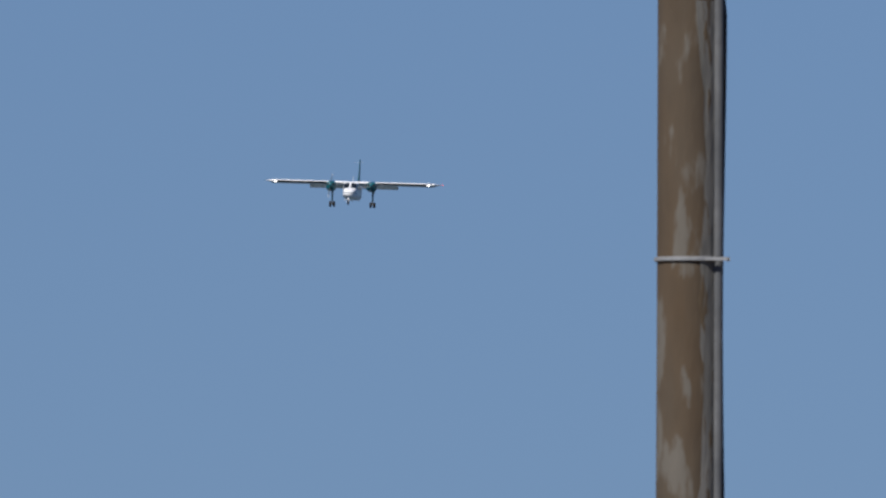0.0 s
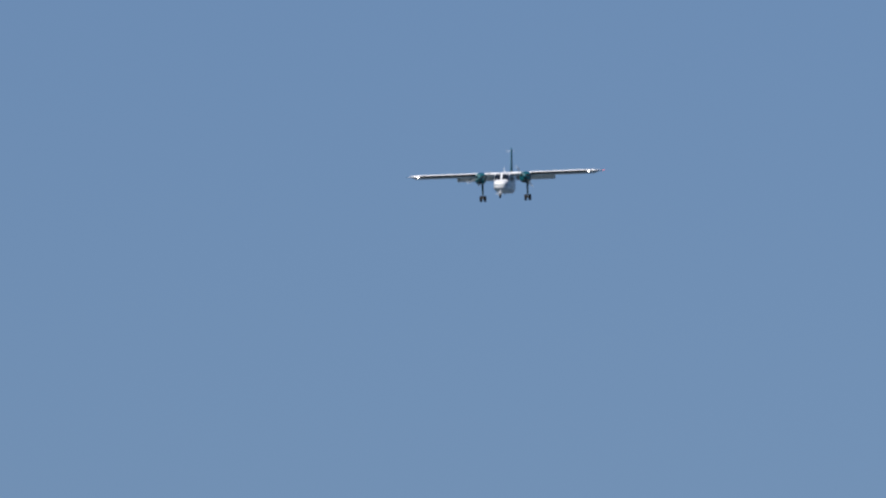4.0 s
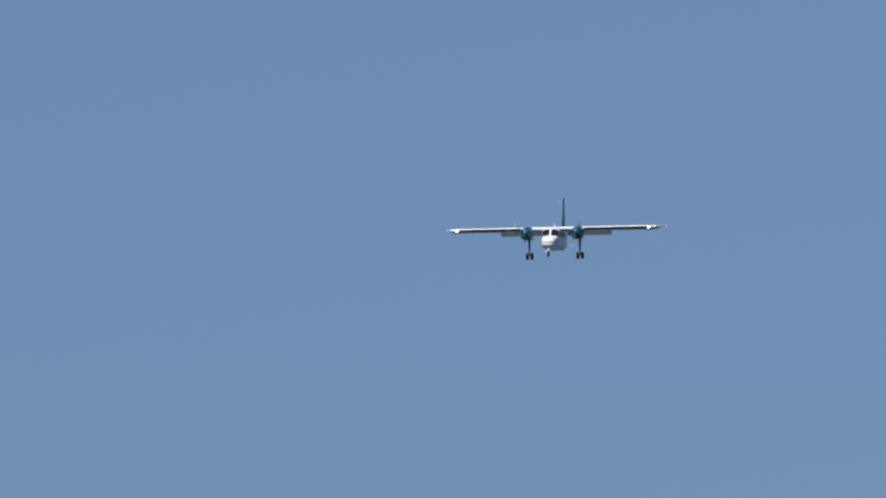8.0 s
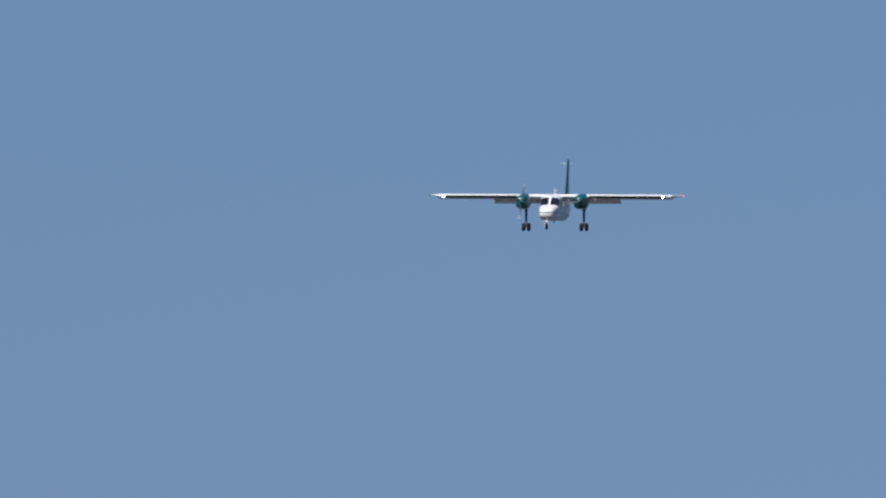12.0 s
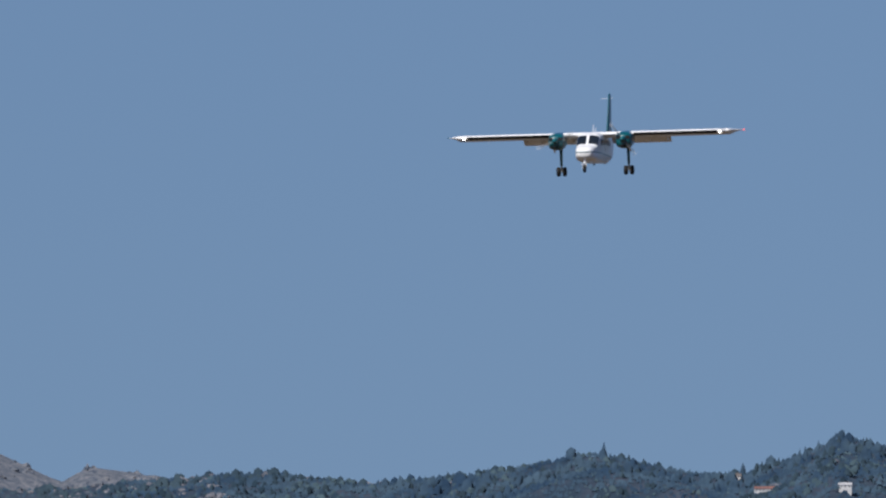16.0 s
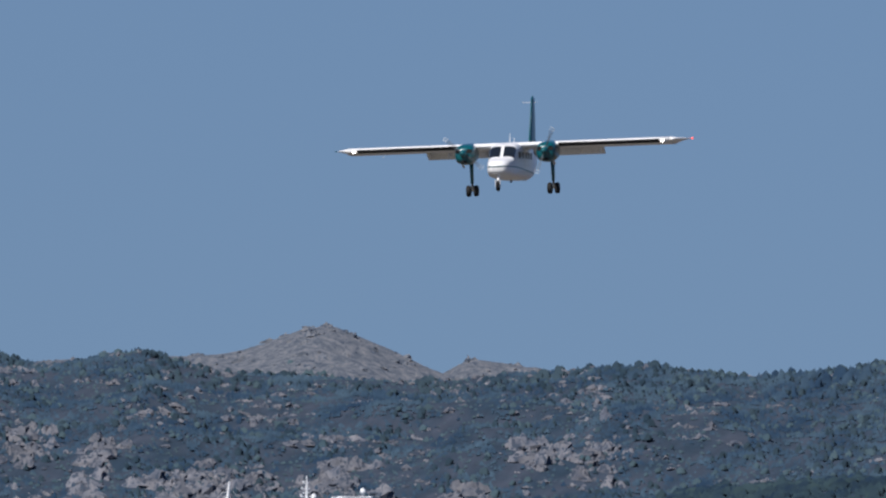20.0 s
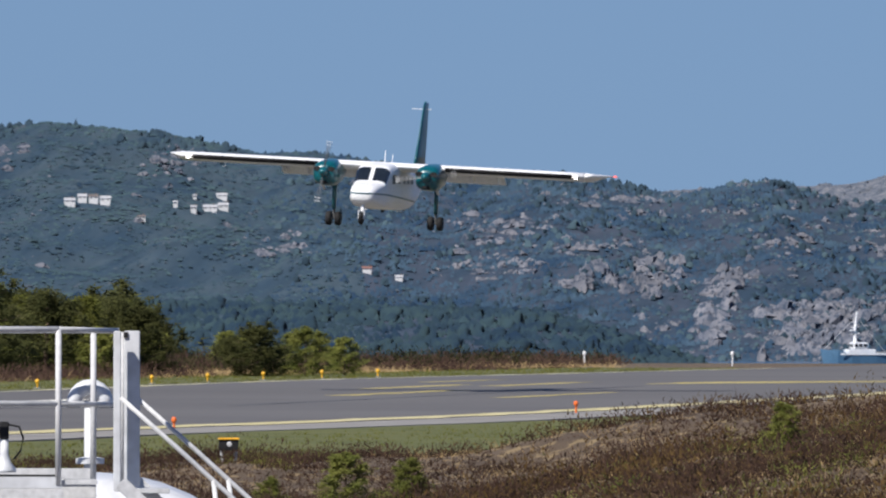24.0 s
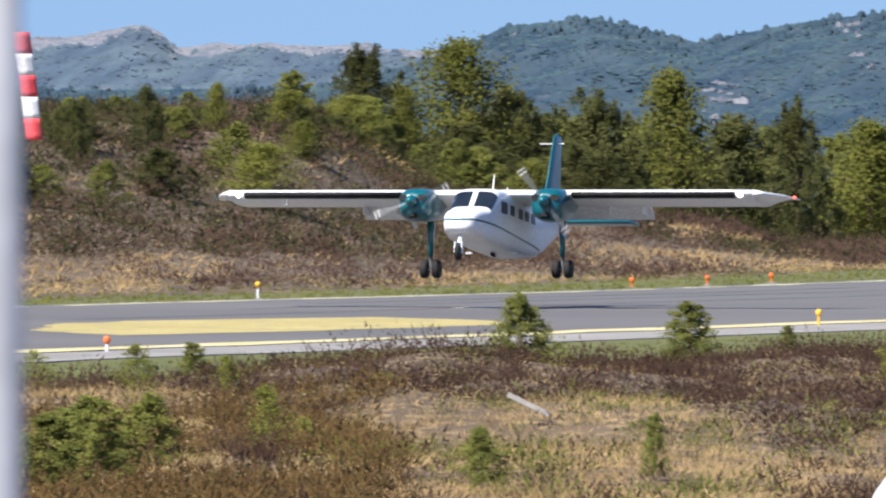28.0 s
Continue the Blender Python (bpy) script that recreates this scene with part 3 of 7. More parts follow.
def skin_patch(y0, y1, t0, t1, ny, nt, out=0.006, slant=0.0):
    """A thin curved plate that lies on the fuselage; slant shifts its top edge aft."""
    bm = bmesh.new()
    rows = []
    for lift in (out, -0.02):
        g = []
        for i in range(ny + 1):
            r = []
            for j in range(nt + 1):
                f = j / nt
                r.append(bm.verts.new(hull(y0 + (y1 - y0) * i / ny + slant * (1 - f), t0 + (t1 - t0) * f, lift)))
            g.append(r)
        rows.append(g)
    for k, g in enumerate(rows):
        for i in range(ny):
            for j in range(nt):
                q = (g[i][j], g[i + 1][j], g[i + 1][j + 1], g[i][j + 1])
                bm.faces.new(q if k == 0 else q[::-1])
    a, b = rows
    ring_a = [a[0][j] for j in range(nt)] + [a[i][nt] for i in range(ny)] + [a[ny][j] for j in range(nt, 0, -1)] + [a[i][0] for i in range(ny, 0, -1)]
    ring_b = [b[0][j] for j in range(nt)] + [b[i][nt] for i in range(ny)] + [b[ny][j] for j in range(nt, 0, -1)] + [b[i][0] for i in range(ny, 0, -1)]
    for k in range(len(ring_a)):
        m = (k + 1) % len(ring_a)
        bm.faces.new((ring_a[k], ring_a[m], ring_b[m], ring_b[k]))
    return bm


def foil(chord, thick, n=10):
    """Section points (y, z) round an aerofoil, leading edge at y = 0."""
    up, lo = [], []
    for i in range(n + 1):
        t = (1 - math.cos(math.pi * i / n)) / 2
        h = 5 * thick * (0.2969 * math.sqrt(t) - 0.126 * t - 0.3516 * t**2 + 0.2843 * t**3 - 0.1036 * t**4)
        up.append((t * chord, h * 1.15))
        lo.append((t * chord, -h * 0.8))
    return up + lo[-2:0:-1]


def loft(sections):
    """A closed body through rings of equal length."""
    bm = bmesh.new()
    rings = [[bm.verts.new(p) for p in s] for s in sections]
    for s, e in zip(rings, rings[1:]):
        for k in range(len(s)):
            m = (k + 1) % len(s)
            bm.faces.new((s[k], s[m], e[m], e[k]))
    bm.faces.new(rings[0])
    bm.faces.new(rings[-1][::-1])
    return bm


def foil_ring(x, y0, chord, thick, z=0.0, droop=0.0):
    return [Vector((x, y0 + p[0], z + p[1] * chord - droop * p[0])) for p in foil(chord, thick)]


def make_aeroplane():
    plane = thing("airplane", "white and teal twin-engined high-wing propeller aeroplane coming in to land", "airplane")
    # fuselage
    rings = []
    for y, *_ in STATIONS:
        rings.append([hull(y, k * 12) for k in range(30)])
    part("fuselage", loft(rings), M_WHITE, plane, "white fuselage with a dark side stripe", True)
    for s in (1, -1):
        part("windscreen", skin_patch(-2.80, -2.28, s * 0.3, s * 58, 4, 8, 0.008), M_DARK_GLASS, plane, "dark windscreen pane")
        part("side_window", stripe_band(-2.07, -1.46, -0.41, -0.40, 0.145, s, 3), M_CABIN_GLASS, plane, "dark cabin window")
        for y in (-1.18, -0.30, 0.36, 1.02):
            part("side_window", stripe_band(y + 0.03, y + 0.45, -0.40, -0.40, 0.125, s, 3), M_CABIN_GLASS, plane, "dark cabin window")
        part("stripe", stripe_band(-4.068, -2.73, -0.90, -0.91, 0.022, s, 24, 1.8), M_NAVY, plane, "dark blue-green side stripe")
        part("stripe", stripe_band(-2.73, 2.2, -0.91, -1.10, 0.024, s, 24), M_NAVY, plane, "dark blue-green side stripe")
        part("cabin_door", stripe_band(-0.62, 0.2, -0.77, -0.77, 0.14, s, 3), M_WHITE, plane, "white cabin door")
        part("step", box(s * 0.5, s * 0.66, -0.6, -0.42, -1.44, -1.40), M_STEEL, plane)
    part("nose_band", box(-0.225, 0.225, -4.087, -4.068, -0.922, -0.878, 0.003), M_NAVY, plane, "dark stripe round the nose")
    # wing, with tips raked aft
    LE, CH, TH = -1.0, 2.03, 0.14
    secs = [foil_ring(x, LE, CH, TH, 0.03, 0.07) for x in (-6.75, -6.0, -4.5, -2.5, -0.7, 0.7, 2.5, 4.5, 6.0, 6.75)]
    part("wing", loft(secs), M_WHITE, plane, "white straight wing", True)
    for s in (1, -1):
        tip = loft([foil_ring(s * 6.75, LE, CH, TH, 0.03, 0.07), foil_ring(s * 6.98, LE + 0.35, CH - 0.35, TH * 0.58, 0.06, 0.04), foil_ring(s * 7.25, LE + 1.05, CH - 0.95, 0.075, 0.075), foil_ring(s * 7.47, LE + 1.95, CH - 1.62, 0.06, 0.085)])
        part("wing_tip", tip, M_WHITE, plane, "white raked wing tip", True)
        boot = []
        for x in (2.12, 4.3, 6.32):
            f = foil(CH, TH, 14)
            boot.append([Vector((s * x, LE + p[0] - 0.014, p[1] * CH * 1.05 + 0.020)) for p in (f[1], f[0], f[-1], f[-2], f[-3])] + [Vector((s * x, LE + 0.2, 0.0))])
        part("deicing_boot", loft(boot), M_BLACK, plane, "black rubber leading edge strip", True)
        part("landing_light", lathe([(0.055, 0), (0.05, 0.03), (0.02, 0.04)], pose(s * 6.46, LE + 0.01, -0.01, 90, 0, 0), 12), M_LAMP_GLOW, plane, "clear landing light")
        flap = loft([[Vector((s * x, 0.92 + p[0] * math.cos(0.5) + p[1] * 0.62 * math.sin(0.5), -0.10 - p[0] * math.sin(0.5) + p[1] * 0.62 * math.cos(0.5))) for p in foil(0.62, 0.16)] for x in (0.75, 2.3, 3.72)])
        part("flap", flap, M_WING_UNDER, plane, "lowered pale flap", True)
        for x in (1.1, 2.75, 3.6):
            part("flap_bracket", box(s * x - 0.02, s * x + 0.02, 0.55, 1.12, -0.34, -0.06, 0.008), M_WING_UNDER, plane)
        ail = box(s * 3.95, s * 6.6, 0.72, 1.04, -0.035, 0.03, 0.012)
        part("aileron", ail, M_WHITE, plane)
        part("navigation_light", lathe([(0.02, 0), (0.032, 0.02), (0.03, 0.06), (0.01, 0.08)], pose(s * 7.44, LE + 1.62, 0.085, 0, s * 90, 0), 10),
             M_RED_GLOW if s > 0 else M_TEAL, plane, "red tip light" if s > 0 else "green tip light")
        make_engine(plane, s)
    # tail
    fin = loft([[Vector((p[1] * c, y0 + p[0], z)) for p in foil(c, 0.10)] for z, y0, c in ((0.0, 4.5, 2.1), (0.45, 4.85, 1.75), (1.2, 5.3, 1.35), (2.10, 5.74, 0.95), (2.2, 5.88, 0.72))])
    part("fin", fin, M_NAVY, plane, "tall dark blue-green tail fin", True)
    part("tailplane", loft([foil_ring(x, y0, c, 0.10, -0.05) for x, y0, c in ((-2.1, 5.85, 0.85), (-1.95, 5.6, 1.1), (0, 5.55, 1.2), (1.95, 5.6, 1.1), (2.1, 5.85, 0.85))]), M_TEAL, plane, "teal tailplane", True)
    part("rudder_horn", box(-0.42, 0.22, 6.0, 6.05, 1.97, 1.99, 0.005), M_WHITE, plane, "thin pale aerial on the fin")
    part("beacon", lathe([(0.035, 0), (0.035, 0.04), (0.015, 0.07)], pose(0, 6.1, 2.18), 10), M_TEAL, plane, "small beacon on the fin")
    part("aerial", tube([(0.05, -0.75, 0.1), (0.05, -0.62, 0.55)], 0.018, 6, 0.008), M_WHITE, plane, "white whip aerial")
    part("aerial", tube([(-0.1, 1.3, 0.08), (-0.1, 1.38, 0.42)], 0.016, 6, 0.008), M_WHITE, plane, "white whip aerial")
    part("belly_aerial", box(-0.015, 0.015, -0.6, -0.2, -1.50, -1.36, 0.005), M_BLACK, plane)
    part("pitot", tube([(-5.2, -1.0, -0.12), (-5.2, -1.0, -0.26), (-5.2, -1.3, -0.27)], 0.014, 6), M_STEEL, plane)
    # nose gear
    part("nose_leg", tube([(0, -3.70, -1.2), (0, -3.92, -1.50)], 0.055, 10), M_WHITE, plane, "white nose leg")
    part("nose_scissor", tube([(0, -3.78, -1.30), (0, -3.62, -1.44), (0, -3.88, -1.58)], 0.02, 6), M_STEEL, plane)
    for s in (1, -1):
        part("nose_fork", box(s * 0.075, s * 0.105, -4.03, -3.90, -1.74, -1.44, 0.01), M_WHITE, plane)
    wheel(plane, 0, -3.98, -1.72, 0.20, 0.13)
    part("nose_axle", tube([(-0.11, -3.98, -1.72), (0.11, -3.98, -1.72)], 0.02, 8), M_STEEL, plane)
    return plane


def wheel(plane, x, y, z, r, w):
    turn = pose(x, y, z, 0, 90, 0)
    tyre = part("tyre", lathe([(r * 0.55, -w / 2), (r * 0.86, -w / 2), (r * 0.97, -w * 0.34), (r, 0), (r * 0.97, w * 0.34), (r * 0.86, w / 2), (r * 0.55, w / 2)], turn, 22), M_BLACK, plane, "black tyre", True)
    part("rim", lathe([(r * 0.2, -w * 0.40), (r * 0.5, -w * 0.53), (r * 0.54, -w * 0.46), (r * 0.54, w * 0.46), (r * 0.5, w * 0.53), (r * 0.2, w * 0.40)], turn, 16), M_DARK_PIPE, tyre, "dark grey wheel rim", True)


PROPS = []


def make_engine(plane, s):
    x = s * 1.70
    secs = []
    for y, w, zt, zb in ((-2.0, 0.20, -0.12, -0.48), (-1.95, 0.34, -0.02, -0.62), (-1.7, 0.41, 0.09, -0.70), (-1.2, 0.42, 0.14, -0.72), (-0.5, 0.40, 0.19, -0.62), (0.3, 0.30, 0.17, -0.40), (1.0, 0.15, 0.10, -0.20), (1.25, 0.04, 0.04, -0.08)):
        zc, h = (zt + zb) / 2, (zt - zb) / 2
        ring = []
        for k in range(20):
            a = k * math.tau / 20
            c, q = math.cos(a), math.sin(a)
            ring.append(Vector((x + w * math.copysign(abs(q) ** 0.7, q), y, zc + h * math.copysign(abs(c) ** 0.7, c))))
        secs.append(ring)
    cowl = part("engine_cowling", loft(secs), M_TEAL, plane, "teal engine cowling", True)
    for k in (1, -1):
        part("air_intake", lathe([(0.02, 0.0), (0.085, 0.0), (0.105, 0.02), (0.11, 0.05), (0.02, 0.05)], pose(x + k * 0.235, -1.955, -0.17, 90, 0, 0) @ Matrix.Diagonal((1.1, 0.75, 1, 1)), 16), M_BLACK, cowl, "dark air intake")
    part("lower_intake", box(x - 0.14, x + 0.14, -1.98, -1.7, -0.66, -0.52, 0.03), M_BLACK, cowl, "dark lower intake")
    part("exhaust", tube([(x + s * 0.2, -1.1, -0.66), (x + s * 0.2, -0.8, -0.80)], 0.05, 10), M_STEEL, cowl)
    # fixed main leg with two wheels
    leg = loft([[Vector((x + p[1] * c * 1.0, y0 + p[0], z)) for p in foil(c, 0.34)] for z, y0, c in ((-0.5, -0.28, 0.56), (-1.06, -0.22, 0.44), (-1.46, -0.18, 0.38))])
    leg_ob = part("main_leg", leg, M_TEAL, plane, "teal main landing gear leg", True)
    part("oleo_strut", tube([(x, 0.03, -1.40), (x, 0.03, -1.79)], 0.045, 10), M_DARK_PIPE, leg_ob, "dark steel strut")
    part("axle", tube([(x - 0.2, 0.03, -1.77), (x + 0.2, 0.03, -1.77)], 0.03, 8), M_STEEL, leg_ob)
    for k in (1, -1):
        wheel(plane, x + k * 0.155, 0.03, -1.77, 0.235, 0.18)
    # propeller, its own axis along y
    prop = part("propeller", lathe([(0.16, -0.02), (0.155, 0.08), (0.12, 0.22), (0.06, 0.31), (0.005, 0.33)], pose(0, 0, 0, 90, 0, 0), 18), M_TEAL, plane, "turning two-bladed propeller with a teal spinner", True)
    home = pose(x, -2.06, -0.26)
    prop.matrix_local = home
    for k in (0, 1):
        secs = []
        for r, c, tw in ((0.12, 0.06, 55), (0.3, 0.07, 42), (0.6, 0.07, 28), (0.82, 0.065, 21), (0.90, 0.06, 20)):
            ct, st = math.cos(radians(tw)), math.sin(radians(tw))
            secs.append([Vector((0, 0, 0)) + Vector(((u * c) * ct - v * st, (u * c) * st + v * ct, r)) for u, v in ((-0.5, 0), (-0.2, 0.016), (0.2, 0.014), (0.5, 0), (0.2, -0.008), (-0.2, -0.008))])
        turn = pose(0, -0.05, 0, 0, 180 * k, 0)
        blade = part("blade", loft([[turn @ p for p in q] for q in secs]), M_BLADE, prop, "grey propeller blade")
        ct, st = math.cos(radians(20)), math.sin(radians(20))
        outline = ((-0.5, 0), (-0.2, 0.017), (0.2, 0.015), (0.5, 0), (0.2, -0.010), (-0.2, -0.010))
        for r0, c0, r1, c1, mat in ((0.86, 0.070, 0.905, 0.068, M_WHITE), (0.90, 0.06, 0.955, 0.058, M_BLADE), (0.955, 0.064, 1.015, 0.05, M_WHITE)):
            ends = [[turn @ Vector(((u * c) * ct - v * st, (u * c) * st + v * ct, r)) for u, v in outline] for r, c in ((r0, c0), (r1, c1))]
            part("blade_tip", loft(ends), mat, blade, "white tip band" if mat is M_WHITE else "")
    PROPS.append((prop, home, s))


aeroplane = make_aeroplane()

# ---------------------------------------------------------------- the pole by the fence
def make_pole():
    foot = at_az(3.178, 59.0)
    z0 = float(height(foot.x, foot.y))
    pole = thing("utility_pole", "weathered brown wooden utility pole with a grey cable conduit", "pole", pose(foot.x, foot.y, z0, 0, 0.2, 3.1))
    secs, n = [], 28
    for i in range(39):
        z = i * 0.22
        r = 0.129 - 0.0016 * z
        secs.append([Vector((math.cos(k * math.tau / n) * r * (1 + 0.008 * math.sin(k * 3 + z * 2)), math.sin(k * math.tau / n) * r, z - 0.2)) for k in range(n)])
    part("pole_shaft", loft(secs), M_POLE_WOOD, pole, "weathered brown wood with pale bare streaks", True)
    pale = bmesh.new()
    grid = []
    rng = random.Random(3)
    for i in range(91):
        z = i * 0.085
        r = 0.1315 - 0.0016 * z
        a0 = -72 + 9 * math.sin(z * 2.1) + 7 * math.sin(z * 5.3 + 1) + rng.uniform(-3, 3)
        grid.append([pale.verts.new((math.cos(radians(a)) * r, math.sin(radians(a)) * r, z - 0.1)) for a in (a0, a0 * 0.75 - 8, -38, -24)])
    for u, v in zip(grid, grid[1:]):
        for k in range(3):
            pale.faces.new((u[k], u[k + 1], v[k + 1], v[k]))
    part("bare_streak", pale, M_BARE_WOOD, pole, "pale bare wood where the bark tar has worn off", True)
    part("conduit", tube([(0.107, -0.062, 0.2 + 0.3 * i) for i in range(27)], 0.020, 12), M_DARK_PIPE, pole, "dark grey conduit up the pole", True)
    part("cable", tube([(0.121 + 0.006 * math.sin(i * 0.55), -0.052, 0.1 + 0.2 * i) for i in range(41)], 0.0125, 10), M_BLACK, pole, "black cable", True)
    for z in (EYE_Z + 59 * math.tan(radians(2.085)) - z0, EYE_Z + 59 * math.tan(radians(2.085)) - z0 - 0.985):
        band = bmesh.new()
        add_lathe(band, [(0.124, -0.008), (0.1285, -0.006), (0.1285, 0.006), (0.124, 0.008)], pose(0, 0, z), 28)
        add_box(band, 0.0, 0.150, -0.114, -0.104, z - 0.006, z + 0.006)
        add_box(band, 0.140, 0.152, -0.114, -0.02, z - 0.006, z + 0.006)
        part("clamp_band", band, M_GREY_PLASTIC, pole, "galvanised clamp band")
    return pole


make_pole()

# ---------------------------------------------------------------- fuel depot
TANK_AZ, TANK_D = 13.38, 117.0
DEPOT = pose(*at_az(TANK_AZ, TANK_D), 0, 0, TANK_AZ)   # local x to the right, y away, z up


def dished(r, x0, x1, depth, sides=40):
    """A lying tank's shell along x with dished ends."""
    prof = []
    for i in range(9):
        a = math.pi / 2 * i / 8
        prof.append((r * math.sin(a), x0 - depth * math.cos(a)))
    for i in range(8, -1, -1):
        a = math.pi / 2 * i / 8
        prof.append((r * math.sin(a), x1 + depth * math.cos(a)))
    return lathe(prof, Matrix.Rotation(radians(90), 4, "Y"), sides)


def make_tank_front():
    t = thing("fuel_tank", "large white lying fuel tank with a teal panel", "fuel tank", DEPOT @ pose(0, 0.6, 0.52))
    part("shell", dished(1.25, -0.65, 1.9, 1.2), M_TANK, t, "white painted steel shell", True)
    def plate(x0, x1, a0, a1, r, mat, label):
        ring = lambda x: [Vector((x, -rr * math.sin(a), rr * math.cos(a))) for rr, seq in ((r, range(11)), (r - 0.03, range(10, -1, -1))) for a in (radians(a0 + (a1 - a0) * i / 10) for i in seq)]
        return part("panel", loft([ring(x0), ring((x0 + x1) / 2), ring(x1)]), mat, t, label, True)
    plate(-0.78, -0.376, 40, 66, 1.258, M_TEAL_PANEL, "plain teal panel")
    plate(-0.53, -0.40, 42, 60, 1.262, M_TEAL, "darker teal square")
    for x in (-0.2, 1.3):
        part("saddle", box(x - 0.15, x + 0.15, -1.0, 1.0, -1.9, -1.0, 0.02), M_GALV, t, "grey support saddle")
    part("manway", lathe([(0.28, 0), (0.28, 0.14), (0.36, 0.145), (0.36, 0.19), (0.05, 0.22)], pose(-0.15, 0, 1.2), 24), M_TANK, t, "white manway with a bolted cover")
    for x, y, h in ((0.12, -0.1, 0.13), (0.30, -0.15, 0.10), (-0.42, 0.02, 0.12)):
        part("nozzle", lathe([(0.05, 0), (0.05, h), (0.09, h), (0.09, h + 0.03), (0.02, h + 0.04)], pose(x, y, 1.2), 14), M_GALV, t, "steel nozzle flange")
    return t


def make_tank_rear():
    t = thing("fuel_tank", "white fuel tank with its round end showing", "fuel tank", DEPOT @ pose(1.12, 3.4, 0.6, 0, 0, 90))
    part("shell", dished(1.58, -1.5, 3.0, 0.5), M_TANK, t, "white painted steel shell", True)
    for x in (-0.9, 2.4):
        part("saddle", box(x - 0.15, x + 0.15, -1.2, 1.2, -2.2, -1.2, 0.02), M_GALV, t, "grey support saddle")
    return t


def make_platform():
    """The railed gangway over the tanks, with its stair."""
    p = thing("access_platform", "galvanised steel access platform with railings and a stair", "platform", DEPOT)
    TOP, MID, FLOOR = 3.298, 2.756, 2.213
    front, back = -0.35, 0.75
    deck = part("deck", box(-1.30, 1.05, front + 0.02, front + 0.05, FLOOR - 0.05, FLOOR - 0.015, 0.004), M_GALV, p, "open steel grating deck")
    for i in range(7):
        part("slat", box(-1.30, 1.05, front + 0.14 + i * 0.14, front + 0.160 + i * 0.14, FLOOR - 0.045, FLOOR - 0.018), M_GALV, deck)
    for x0, x1 in ((-1.32, -0.70), (0.17, 0.79)):
        part("toe_plate", box(x0, x1, front - 0.012, front, FLOOR - 0.075, FLOOR + 0.01, 0.003), M_TANK, p, "pale toe plate")
    part("toe_plate", box(-0.695, 0.165, front + 0.01, front + 0.018, FLOOR - 0.075, FLOOR + 0.008, 0.003), M_GALV, p, "dull recessed toe plate")
    part("edge_strip", box(-1.31, 0.78, front + 0.02, front + 0.034, FLOOR + 0.006, FLOOR + 0.026), M_BLACK, p, "dark rubber edge strip")
    part("toe_plate", box(-1.32, 1.05, back, back + 0.012, FLOOR - 0.02, FLOOR + 0.06, 0.003), M_GALV, p, "grey toe plate")
    part("deck_beam", box(-1.335, 0.80, front - 0.022, front + 0.05, FLOOR - 0.16, FLOOR - 0.082, 0.004), M_GALV, p, "steel deck beam")
    part("deck_beam", box(-1.0, 1.05, back - 0.1, back - 0.04, FLOOR - 0.16, FLOOR - 0.06, 0.004), M_GALV, p, "steel deck beam")
    for x, y in ((-1.30, front), (-0.715, front), (0.175, front), (0.235, front + 0.02), (0.765, front), (-1.12, back), (1.03, back)):
        part("post", tube([(x, y, FLOOR - 0.05), (x, y, TOP)], 0.022, 12), M_GALV, p, "", True)
    part("post", box(-0.93, -0.885, back - 0.25, back - 0.10, FLOOR - 0.05, TOP - 0.02, 0.004), M_GALV, p, "flat steel post")
    part("post", box(-0.79, -0.735, back - 0.60, back - 0.45, FLOOR - 0.05, TOP - 0.03, 0.004), M_GALV, p, "flat steel post")
    for z in (TOP, MID):
        part("rail", tube([(-1.30, front, z), (0.765, front, z)], 0.022, 12), M_GALV, p, "", True)
        part("rail", tube([(-1.12, back, z - 0.012), (1.22, back, z - 0.012)], 0.020, 12), M_GALV, p, "", True)
        part("rail", tube([(-1.30, front, z), (-1.12, back, z - 0.012)], 0.020, 12), M_GALV, p, "", True)
        part("rail", tube([(0.765, front, z), (1.20, back - 0.3, z - 0.012)], 0.020, 12), M_GALV, p, "", True)
    for x0, x1, y in ((1.17, 1.225, -0.05), (1.25, 1.365, 0.1)):
        part("gate_plate", box(x0, x1, y, y + 0.05, FLOOR - 0.1, TOP - 0.01, 0.006), M_TANK, p, "broad pale stair plate")
    part("gate_post", tube([(1.235, 0.12, FLOOR - 0.1), (1.235, 0.12, TOP - 0.02)], 0.018, 10), M_GALV, p, "", True)
    part("gate_mark", box(1.245, 1.275, 0.085, 0.099, TOP - 0.06, TOP - 0.02), M_BLACK, p, "small black mark")
    # stair: two stringers, treads and handrails going down to the right
    for y, dx in ((-0.1, 0.0), (0.5, 0.12)):
        part("stringer", box(0, 1.62, y - 0.02, y + 0.02, -0.05, 0.05, 0.006, pose(1.22 + dx, 0, 2.18, 0, 44, 0)), M_GALV, p, "grey steel stair stringer")
        part("handrail", tube([(1.22 + dx, y, 2.80), (1.65 + dx, y, 2.42), (2.22 + dx, y, 1.905), (2.25 + dx, y, 1.87), (2.32 + dx, y, 1.70), (2.42 + dx, y, 1.3)], 0.017, 12), M_GALV, p, "bent tubular handrail", True)
        part("baluster", tube([(1.90 + dx, y, 2.20), (2.02 + dx, y, 1.2)], 0.018, 10), M_GALV, p, "", True)
    for i in range(6):
        x, z = 1.34 + i * 0.19, 2.12 - i * 0.185
        part("tread", box(x, x + 0.24, -0.1, 0.5, z - 0.02, z + 0.015, 0.004), M_GALV, p, "grating stair tread")
